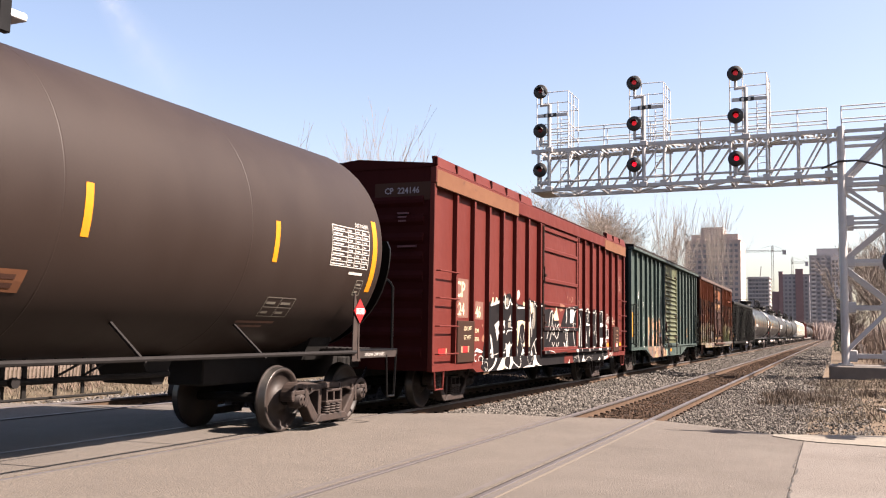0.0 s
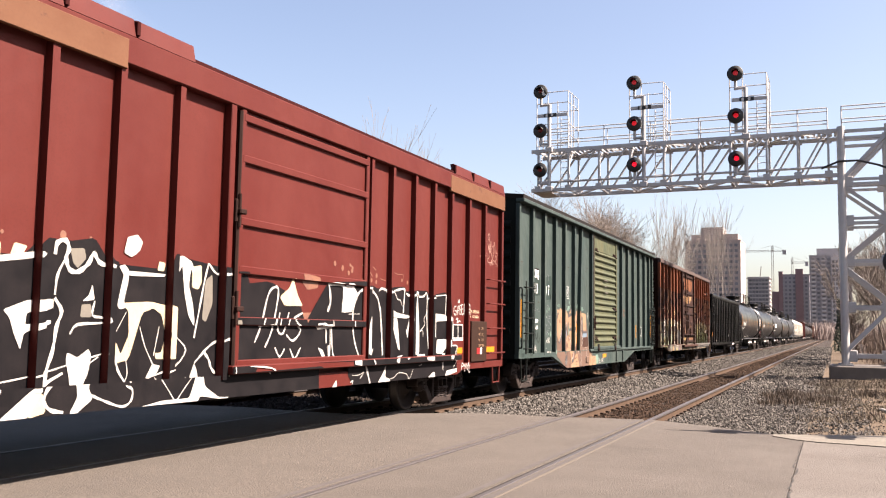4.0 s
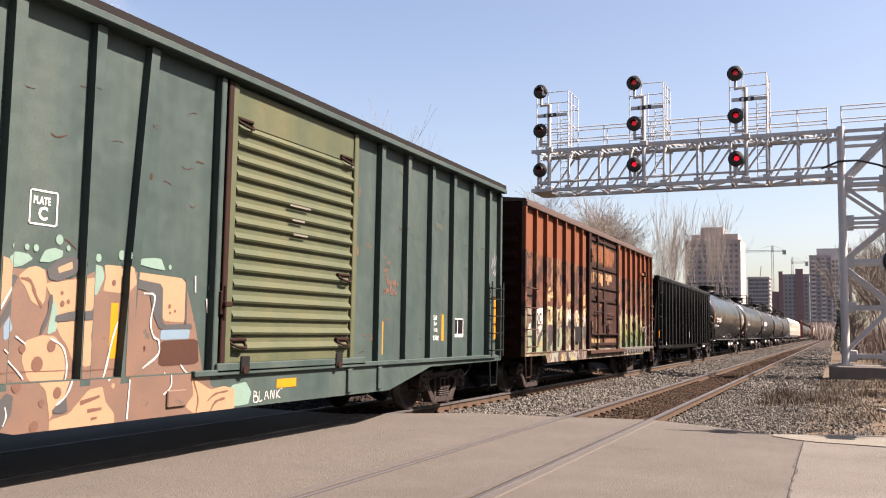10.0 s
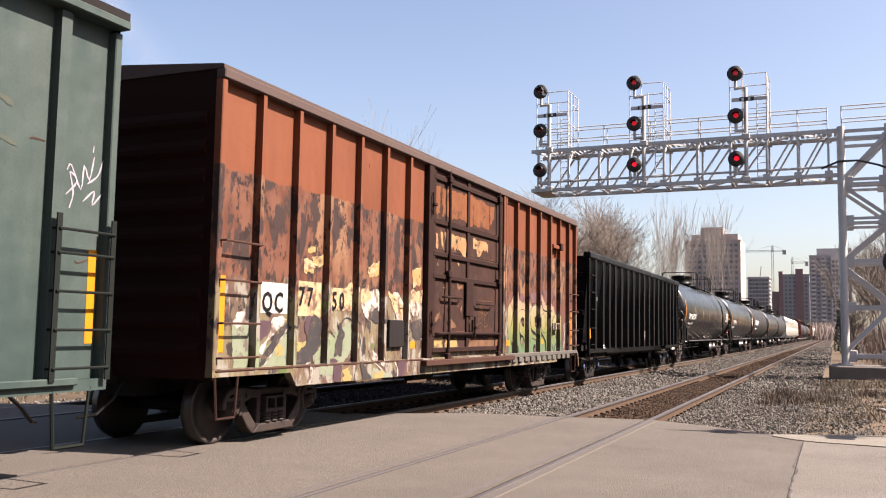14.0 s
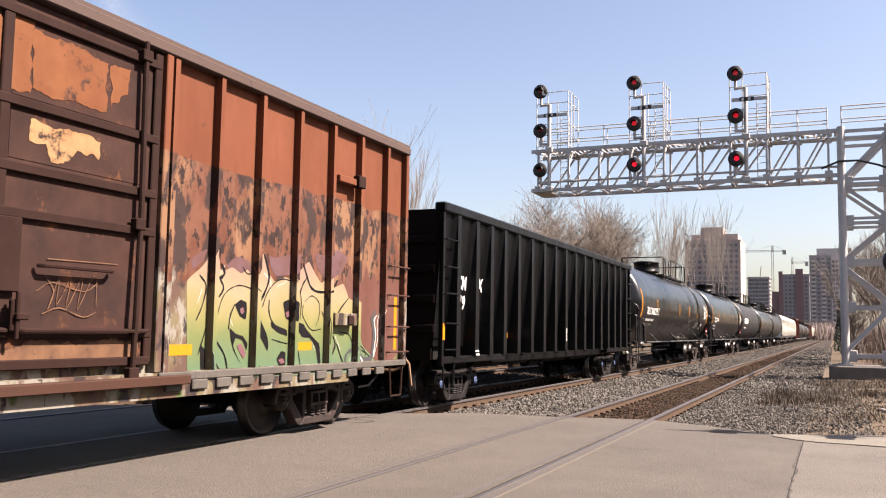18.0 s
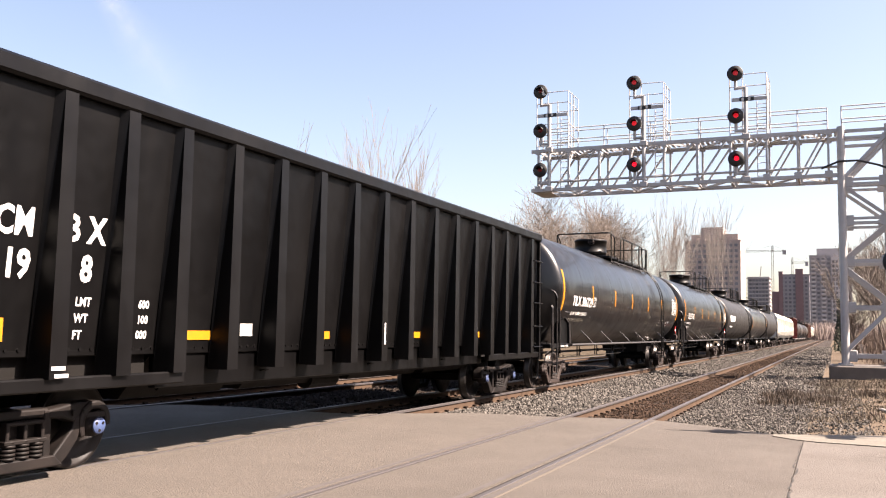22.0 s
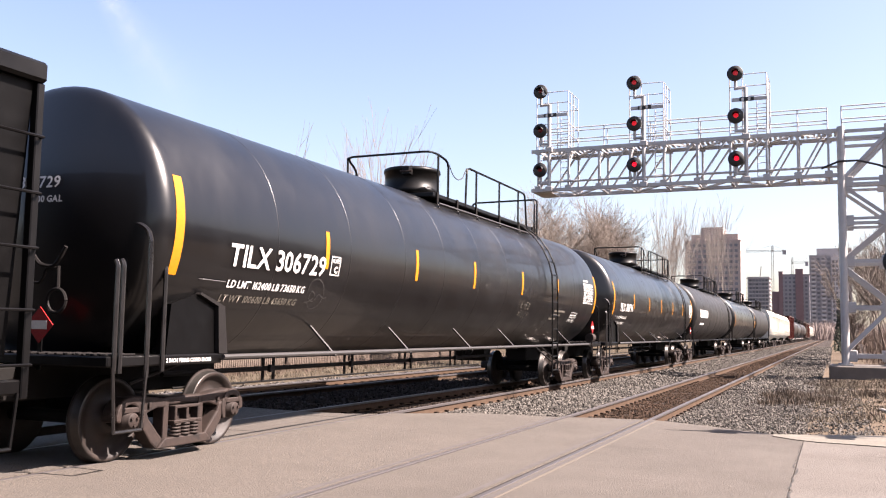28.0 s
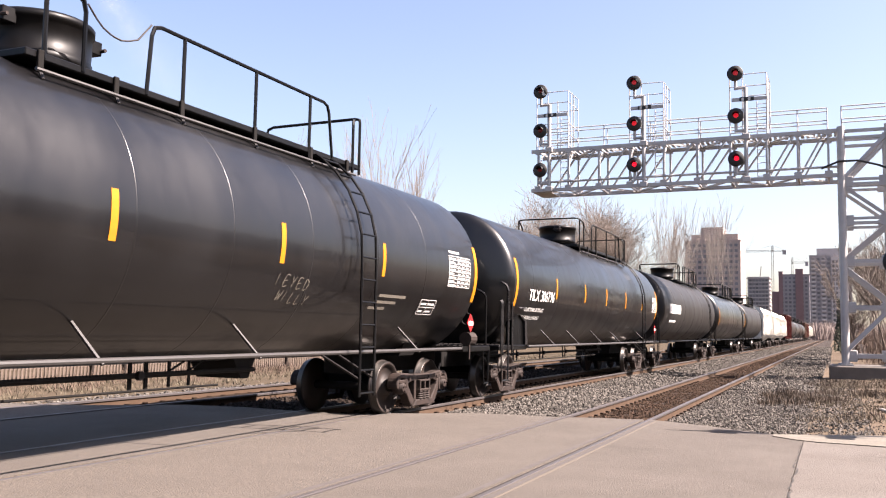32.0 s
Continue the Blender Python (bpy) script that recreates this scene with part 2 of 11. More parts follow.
def prism(bm, prof, axis, lo, hi, mi=0):
    """Extrudes a profile of (a, b) along an axis: y takes (x, z), x takes (y, z), z takes (x, y)."""
    def at(a, b, c):
        return {"y": (a, c, b), "x": (c, a, b), "z": (a, b, c)}[axis]
    A = [bm.verts.new(at(a, b, lo)) for a, b in prof]
    B = [bm.verts.new(at(a, b, hi)) for a, b in prof]
    k = len(prof)
    for i in range(k):
        bm.faces.new((A[i], A[(i + 1) % k], B[(i + 1) % k], B[i])).material_index = mi
    bm.faces.new(A[::-1]).material_index = mi
    bm.faces.new(B).material_index = mi


def lathe(bm, prof, axis="x", n=32, mi=None, centre=(0, 0, 0)):
    """Turns a profile of (along, radius) round an axis through centre."""
    rings = []
    for a, r in prof:
        ring = []
        for i in range(n):
            w = 2 * math.pi * i / n
            c, s = r * math.cos(w), r * math.sin(w)
            v = {"x": (a, c, s), "y": (s, a, c), "z": (c, s, a)}[axis]
            ring.append(bm.verts.new(Vector(v) + Vector(centre)))
        rings.append(ring)
    for j in range(len(rings) - 1):
        for i in range(n):
            f = bm.faces.new((rings[j][i], rings[j][(i + 1) % n], rings[j + 1][(i + 1) % n], rings[j + 1][i]))
            f.smooth = True
            if mi:
                f.material_index = mi[j]
    for ring, rev in ((rings[0], True), (rings[-1], False)):
        if (ring[0].co - ring[n // 2].co).length > 1e-4:
            bm.faces.new(ring[::-1] if rev else ring)


def thing(name, label, category, m=None, group="", kind=""):
    ob = new(name)
    ob.empty_display_size = 0.3
    if m is not None:
        ob.matrix_basis = m
    return tagged(ob, label, category, group, kind)


def text_bm(s, size, bold=0.0, space=1.0):
    """Lettering in the built-in font as flat faces in x, y, from the lower left corner."""
    cu = bpy.data.curves.new("lettering", "FONT")
    cu.body, cu.size, cu.offset, cu.space_character, cu.resolution_u = s, size, bold, space, 2
    ob = bpy.data.objects.new("lettering", cu)
    scene.collection.objects.link(ob)
    me = bpy.data.meshes.new_from_object(ob.evaluated_get(bpy.context.evaluated_depsgraph_get()))
    bm = bmesh.new()
    bm.from_mesh(me)
    bpy.data.objects.remove(ob)
    bpy.data.curves.remove(cu)
    bpy.data.meshes.remove(me)
    return bm


def lettering(name, s, size, x, y, z, parent, material=None, bold=0.012, squeeze=1.0, lean=0.0, space=1.0):
    """Words on a car's near side, read along +y."""
    bm = text_bm(s, size, bold, space)
    for v in bm.verts:
        a, b = v.co.x * squeeze, v.co.y
        v.co = (x + lean * b, y + a, z + b)
    if size < 0.105 or len(s) < 2:
        return part(name, bm, material or WHITE, parent)
    # large letters are pieces of their own
    seen, spans = set(), []
    for f in bm.faces:
        if f in seen:
            continue
        todo, isle = [f], []
        seen.add(f)
        while todo:
            g = todo.pop()
            isle.append(g)
            for e in g.edges:
                for h in e.link_faces:
                    if h not in seen:
                        seen.add(h)
                        todo.append(h)
        ys_ = [v.co.y for g in isle for v in g.verts]
        spans.append((min(ys_), max(ys_)))
    groups = []
    for lo, hi in sorted(spans):
        if groups and lo < groups[-1][1] - 0.3 * size * squeeze:
            groups[-1][1] = max(hi, groups[-1][1])
        else:
            groups.append([lo, hi])
    for k, (lo, hi) in enumerate(groups):
        one = bm.copy()
        gone = [f for f in one.faces if min(range(len(groups)), key=lambda q: abs(sum(groups[q]) / 2 - f.calc_center_median().y)) != k]
        bmesh.ops.delete(one, geom=gone, context="FACES")
        part("letter", one, material or WHITE, parent)
    bm.free()


def weathered_side(name):
    """Old orange paint, a stained band with pale patches, faded spray paint low down; bounds run ragged along the side."""
    m = mat(name, (0.104, 0.0315, 0.0135), 0.75, spec=0.18, dent=0.02, tint=(0.066, 0.0185, 0.0078), amount=0.7, scale=1.0, streak=3, spots=(0.0187, 0.00884, 0.00612), spot_at=0.74, spot_scale=2.5)
    t = m.node_tree
    N, L = t.nodes, t.links
    b = N["Principled BSDF"]
    top = b.inputs["Base Color"].links[0].from_socket
    co = N.new("ShaderNodeTexCoord")
    xyz = N.new("ShaderNodeSeparateXYZ")
    L.new(co.outputs["Object"], xyz.inputs[0])

    def noise_at(scale, detail, stretch):
        mp = N.new("ShaderNodeMapping")
        mp.inputs["Scale"].default_value = (1, 1, stretch)
        L.new(co.outputs["Object"], mp.inputs[0])
        n = N.new("ShaderNodeTexNoise")
        n.inputs["Scale"].default_value, n.inputs["Detail"].default_value, n.inputs["Roughness"].default_value = scale, detail, 0.6
        L.new(mp.outputs[0], n.inputs[0])
        return n.outputs["Fac"]

    def step(src, a, c):
        r = N.new("ShaderNodeMapRange")
        r.inputs["From Min"].default_value, r.inputs["From Max"].default_value = a, c
        L.new(src, r.inputs["Value"])
        return r.outputs[0]

    def mix(f, a, c):
        x = N.new("ShaderNodeMix")
        x.data_type = "RGBA"
        for k, v in (("Factor", f), ("A", a), ("B", c)):
            if isinstance(v, tuple):
                x.inputs[k].default_value = (*v, 1)
            else:
                L.new(v, x.inputs[k])
        return x.outputs["Result"]

    def height(wobble, amount):
        k = N.new("ShaderNodeMath")
        k.operation, k.inputs[1].default_value = "MULTIPLY_ADD", amount
        L.new(wobble, k.inputs[0])
        L.new(xyz.outputs["Z"], k.inputs[2])
        return k.outputs[0]

    top = mix(step(noise_at(7.0, 4, 0.6), 0.70, 0.74), top, (0.0204, 0.00952, 0.0068))
    stain = mix(step(noise_at(4.5, 10, 0.5), 0.45, 0.60), (0.084, 0.034, 0.0205), (0.062, 0.0205, 0.0108))
    stain = mix(step(noise_at(1.1, 5, 0.5), 0.50, 0.60), stain, (0.128, 0.066, 0.036))
    stain = mix(step(noise_at(3.4, 12, 0.55), 0.50, 0.545), stain, (0.02312, 0.01292, 0.01088))
    stain = mix(step(noise_at(8.5, 10, 0.6), 0.555, 0.60), stain, (0.01496, 0.00748, 0.00612))
    low = mix(step(noise_at(2.1, 9, 0.4), 0.44, 0.54), (0.0578, 0.03264, 0.02448), (0.0918, 0.0714, 0.0408))
    low = mix(step(noise_at(3.4, 10, 0.5), 0.53, 0.58), low, (0.136, 0.1224, 0.102))
    low = mix(step(noise_at(5.5, 12, 0.5), 0.55, 0.59), low, (0.0204, 0.01428, 0.0136))
    low = mix(step(noise_at(2.6, 6, 0.7), 0.62, 0.66), low, (0.0476, 0.0646, 0.0204))
    col = mix(step(height(noise_at(1.6, 6, 0.3), 0.22), 3.44, 3.46), stain, top)
    col = mix(step(height(noise_at(2.6, 10, 0.4), 0.9), 2.40, 2.50), low, col)
    L.new(col, b.inputs["Base Color"])
    return m


RUST_SIDE = weathered_side("weathered_side")


def faded_letters(name):
    """Spray paint that runs from pale yellow at the top to green at the bottom."""
    m = mat(name, (0.102, 0.102, 0.034), 0.6)
    t = m.node_tree
    N, L = t.nodes, t.links
    co = N.new("ShaderNodeTexCoord")
    xyz = N.new("ShaderNodeSeparateXYZ")
    L.new(co.outputs["Object"], xyz.inputs[0])
    n = N.new("ShaderNodeTexNoise")
    n.inputs["Scale"].default_value = 2.0
    L.new(co.outputs["Object"], n.inputs[0])
    k = N.new("ShaderNodeMath")
    k.operation, k.inputs[1].default_value = "MULTIPLY_ADD", 0.5
    L.new(n.outputs["Fac"], k.inputs[0])
    L.new(xyz.outputs["Z"], k.inputs[2])
    r = N.new("ShaderNodeMapRange")
    r.inputs["From Min"].default_value, r.inputs["From Max"].default_value = 0.95, 2.55
    L.new(k.outputs[0], r.inputs["Value"])
    c = N.new("ShaderNodeValToRGB")
    c.color_ramp.elements[0].color = (0.082, 0.086, 0.064, 1)
    c.color_ramp.elements[1].color = (0.150, 0.092, 0.066, 1)
    for p, q in ((0.20, (0.046, 0.082, 0.040, 1)), (0.42, (0.072, 0.088, 0.026, 1)), (0.58, (0.128, 0.112, 0.036, 1)), (0.78, (0.165, 0.128, 0.070, 1))):
        c.color_ramp.elements.new(p).color = q
    L.new(r.outputs[0], c.inputs[0])
    L.new(c.outputs[0], N["Principled BSDF"].inputs["Base Color"])
    return m


LETTERS = faded_letters("faded_letters")
SPRAY_BLACK = mat("spray_black", (0.0032, 0.0027, 0.0033), 0.7, tint=(0.0085, 0.0068, 0.0072), amount=0.9, scale=3.5, spec=0.09)
SPRAY_WHITE = mat("spray_white", (0.3096, 0.2967, 0.2752), 0.6, tint=(0.215, 0.1935, 0.172), scale=3)
SPRAY_ORANGE = mat("spray_orange", (0.1346, 0.0561, 0.02992), 0.6, tint=(0.08228, 0.02618, 0.0187), amount=0.8, scale=5)
SPRAY_GREY = mat("spray_grey", (0.101, 0.08976, 0.07106), 0.6, tint=(0.05984, 0.04862, 0.04488), scale=4)
PEACH = mat("spray_peach", (0.1917, 0.1141, 0.06163), 0.65, tint=(0.1642, 0.08669, 0.04563), scale=2)
TERRACOTTA = mat("spray_terracotta", (0.07106, 0.0393, 0.02618), 0.65, tint=(0.09724, 0.04678, 0.02618), amount=0.8, scale=2, spots=(0.0374, 0.02808, 0.02244), spot_at=0.6, spot_scale=4)
MURAL_GREY = mat("spray_slate", (0.02434, 0.02319, 0.02319), 0.65)
WORN_SLATE = mat("worn_slate", (0.0215, 0.0195, 0.0205), 0.7, tint=(0.034, 0.027, 0.025), amount=0.8, scale=3, spots=(0.075, 0.050, 0.034), spot_at=0.56, spot_scale=6, spec=0.15)
MINT = mat("spray_mint", (0.0935, 0.1496, 0.1197), 0.65)
SKYBLUE = mat("spray_blue", (0.08228, 0.1234, 0.1571), 0.65)
BROWN_SPRAY = mat("spray_brown", (0.07106, 0.02808, 0.01496), 0.65)
LILAC = mat("spray_lilac", (0.078, 0.043, 0.047), 0.65, tint=(0.068, 0.030, 0.026), amount=1.0, scale=3, spots=(0.045, 0.021, 0.015), spot_at=0.55, spot_scale=5, spec=0.15)
PINK = mat("spray_pink", (0.08976, 0.03182, 0.0393), 0.65)
ORANGE_BAND = mat("bleached_orange", (0.088, 0.036, 0.0165), 0.7, tint=(0.066, 0.0225, 0.0105), scale=1.2, streak=0.6, spots=(0.045, 0.0155, 0.0095), spot_at=0.60, spot_scale=3, spec=0.2)
LOGO_PANEL = mat("faded_panel", (0.08976, 0.03556, 0.02244), 0.65, tint=(0.06358, 0.02244, 0.01686), scale=3)
CREAM = mat("cream_lettering", (0.34, 0.27, 0.175), 0.6, tint=(0.25, 0.18, 0.115), scale=6)
RUSTY_PLATE = mat("rusty_plate", (0.030, 0.0115, 0.0068), 0.8, tint=(0.042, 0.0165, 0.0095), scale=4, spec=0.2)
BOARD_BROWN = mat("board_brown", (0.0185, 0.0086, 0.0056), 0.8, tint=(0.026, 0.0120, 0.0075), scale=3, spec=0.1)
# colour of the green car's fittings; on its end walls it paints in shade
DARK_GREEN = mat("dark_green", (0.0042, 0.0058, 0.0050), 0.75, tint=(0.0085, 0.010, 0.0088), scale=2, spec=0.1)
DARK_RUST = mat("dark_rust", (0.0162, 0.006264, 0.00432), 0.8, tint=(0.009184, 0.004536, 0.003672), scale=3, spec=0.12)
ROOF_DIRT = mat("roof_dirt", (0.030, 0.0125, 0.0085), 0.85, tint=(0.044, 0.024, 0.0165), amount=0.9, scale=2, streak=0.5, spots=(0.013, 0.0075, 0.006), spot_at=0.58, spot_scale=4)
MAROON = mat("spray_maroon", (0.026, 0.0085, 0.014), 0.65, tint=(0.045, 0.016, 0.022), scale=2)
PURPLE = mat("faded_pink", (0.080, 0.036, 0.029), 0.7, tint=(0.060, 0.022, 0.0145), amount=0.9, scale=1.6, streak=2, spots=(0.024, 0.013, 0.011), spot_at=0.62, spot_scale=7, spec=0.15)
ROOF_BLACK = mat("roof_black", (0.0052, 0.0036, 0.0032), 0.8, tint=(0.011, 0.0075, 0.0062), scale=2, spec=0.15)
LEDGE = mat("dirty_ledge", (0.050, 0.042, 0.034), 0.8, tint=(0.025, 0.02, 0.017), amount=0.8, scale=3)
RUST_DOOR = mat("burnt_door", (0.0320, 0.0150, 0.0115), 0.8, tint=(0.0190, 0.0112, 0.0098), amount=1.0, scale=2.2, spots=(0.082, 0.034, 0.0165), spot_at=0.59, spot_scale=3.2, spec=0.08, dent=0.05)
BLUE_CAP = mat("blue_cap", (0.0374, 0.05984, 0.1346), 0.5)


# ---------------- the lie of the land ----------------
TRACKS = ((-3.916, 0.0), (-8.045, 0.10), (-12.17, 0.15))
EDGE = ((-40, 3.0), (-12.6, 12.2), (-11.0, 13.6), (-9.86, 13.9), (-7.58, 13.95), (-6.27, 15.7), (-4.28, 16.7), (-2.88, 16.9), (-1.0, 15.6), (0.66, 14.75), (4.0, 13.4), (40, 12.0))


def road_edge(x):
    return float(np.interp(x, [e[0] for e in EDGE], [e[1] for e in EDGE]))


def road_z(x):
    return float(np.interp(x, (-60, -16, -12.9, -8.8, -7.3, -4.7, 0, 40), (0.0, 0.15, 0.15, 0.10, 0.10, 0.0, 0.0, 0.0)))


def ground_z(x, y):
    """Ballast shoulders by the tracks, scrubby verge beside them; lower under the road."""
    z = float(np.interp(x, (-400, -40, -22, -17.5, -14.6, -13.7, -10.4, -9.6, -8.95, -7.15, -6.7, -5.9, -5.3, -4.66, -3.17, -2.5, -1.7, -0.6, 3, 40, 400),
                        (2.0, 1.2, 0.12, 0.0, -0.05, 0.0, 0.0, -0.06, -0.10, -0.10, -0.06, -0.16, -0.16, -0.178, -0.178, -0.16, -0.2, -0.16, -0.02, 0.2, 0.5)))
    if y < road_edge(x):
        z = min(z, road_z(x) - 0.12)
    return z


xs = sorted(set([-2500, -900, -400, -200, -120, -80, -60, -40, -30, -25, 6, 8, 10, 14, 20, 30, 40, 60, 120, 200, 400, 900, 2500] + [round(-22 + 0.35 * i, 3) for i in range(80)]))
ys = sorted(set([-2500, -800, -300, -100, -40, -20, -8, 0] + [2 + 0.5 * i for i in range(76)] + [42, 45, 50, 56, 64, 74, 86, 100, 120, 150, 190, 240, 300, 400, 600, 900, 1500, 2600, 4500]))
bm = bmesh.new()
grid = []
for y in ys:
    row = []
    for x in xs:
        rough = 0.03 if 5 < y < 60 and -22 < x < 6 else 0.0
        row.append(bm.verts.new((x, y, ground_z(x, y) + rough * noise.noise((x * 1.3, y * 1.3, 0)))))
    grid.append(row)
for j in range(len(ys) - 1):
    for i in range(len(xs) - 1):
        f = bm.faces.new((grid[j][i], grid[j][i + 1], grid[j + 1][i + 1], grid[j + 1][i]))
        cx = (xs[i] + xs[i + 1]) / 2
        # the stained ballast also spreads under the train, painting in its shadow
        f.material_index = 2 if any(abs(cx - c) < 0.85 for c, _ in TRACKS) or -12.2 < cx < -8.0 else 0 if -14.6 < cx < -0.75 else 1 if cx > -0.75 else 3
ground = tagged(part("ground", bm, (BALLAST, EARTH, TRACK_DIRT_SHADE, BANK)), "grey track ballast with brown gravelly verges", "ground", kind="structure")

# the road over the crossing, in strips between the rails
road = tagged(new("road"), "sun-bleached asphalt level crossing laid flush between the rails", "road", kind="structure")
strips = []
inner = []
for cx, tz in reversed(TRACKS):
    inner += [(cx - 0.7535 - 0.04, cx - 0.7535 + 0.04 + 0.055), (cx + 0.7535 - 0.04 - 0.055, cx + 0.7535 + 0.04)]
lo = -40.0
for a, b in inner + [(-0.466, -0.456), (40.0, None)]:
    strips.append((lo, a))
    lo = b
for a, b in strips:
    if a < -12 and b < -12.8:
        a = -30.0
    bm = bmesh.new()
    n = max(2, int((b - a) / 0.35))
    cols = []
    for i in range(n + 1):
        x = a + (b - a) * i / n
        e = road_edge(x) + 0.10 * noise.noise((x * 1.7, 3.1, 0)) + 0.05 * noise.noise((x * 7, 9, 0))
        z = road_z(x)
        cols.append([bm.verts.new((x, y, zz)) for y, zz in ((-60, z), (2, z), (8, z), (e - 0.5, z), (e - 0.06, z - 0.004), (e, z - 0.03), (e + 0.03, z - 0.25), (-60, z - 0.25))])
    for i in range(n):
        for k in range(8):
            bm.faces.new((cols[i][k], cols[i + 1][k], cols[i + 1][(k + 1) % 8], cols[i][(k + 1) % 8]))
    bm.faces.new(cols[0])
    bm.faces.new(cols[-1][::-1])
    bmesh.ops.recalc_face_normals(bm, faces=bm.faces[:])
    part("road_strip", bm, ASPHALT if b < 0 else PAVING, road)

for cx, tz in TRACKS:
    for s in (-1, 1):
        bm = bmesh.new()
        box(bm, (cx + s * 0.7535 - 0.10, -60, tz - 0.24), (cx + s * 0.7535 + 0.10, road_edge(cx) - 0.15, tz - 0.022))
        part("flangeway_filler", bm, FILLER, road)

for a, b, m in ((-3.075, -3.012, RUBBER), (-3.000, -2.976, WORN_SAND), (-3.345, -3.275, RUBBER), (-4.83, -4.745, RUBBER)):
    bm = bmesh.new()           # panels along the rails of the nearest track
    box(bm, (a, -60, -0.05), (b, road_edge(a) - 0.25, 0.005))
    part("rail_panel", bm, m, road)

RAIL_PROFILE = [(-0.036, 0.0), (-0.036, -0.035), (-0.009, -0.05), (-0.009, -0.14), (-0.07, -0.155), (-0.07, -0.172),
                (0.07, -0.172), (0.07, -0.155), (0.009, -0.14), (0.009, -0.05), (0.036, -0.035), (0.036, 0.0), (0.026, 0.006), (-0.026, 0.006)]


def track(cx, tz, label):
    tr = thing("track", label, "railway track", pose(cx, 0, tz), "tracks", "structure")
    for s in (-1, 1):
        bm = bmesh.new()
        prism(bm, [(s * 0.7535 + a, b - 0.006) for a, b in RAIL_PROFILE], "y", -60, 900)
        bm.normal_update()
        for f in bm.faces:
            if f.calc_center_median().z > -0.03:
                f.material_index = 1
        part("rail", bm, (RAIL_SIDE, RAIL_TOP), tr)
    return tr


bm = bmesh.new()               # pale concrete apron that widens beside the paving
cols = []
for i in range(20):
    x = -0.92 + i * 0.32
    e = 0.03 * noise.noise((x * 3, 5, 0))
    y0 = float(np.interp(x, (-0.9, -0.47, 0.65, 5), (15.15, 14.68, 14.58, 14.2))) + e
    y1 = float(np.interp(x, (-0.9, 0.72, 5), (15.42, 16.15, 17.4))) - e
    cols.append([bm.verts.new(c) for c in ((x, y0, -0.2), (x, y0, 0.012), (x, y1, 0.012), (x, y1 + 0.02, -0.25))])
for a, b in zip(cols, cols[1:]):
    for k in range(3):
        bm.faces.new((a[k], b[k], b[k + 1], a[k + 1]))
bm.faces.new(cols[0])
bm.faces.new(cols[-1][::-1])
bmesh.ops.recalc_face_normals(bm, faces=bm.faces[:])
tagged(part("kerb", bm, KERB), "pale concrete apron beside the crossing", "kerb", kind="structure")

tracks = [track(cx, tz, l) for (cx, tz), l in zip(TRACKS, ("worn track running from the crossing through ballast", "track carrying the freight train", "rusty third track beside the fence"))]


# ---------------- rolling stock: running gear ----------------
WR = 0.457                     # wheel radius
XC, ZR = TRACKS[1]             # the train's track


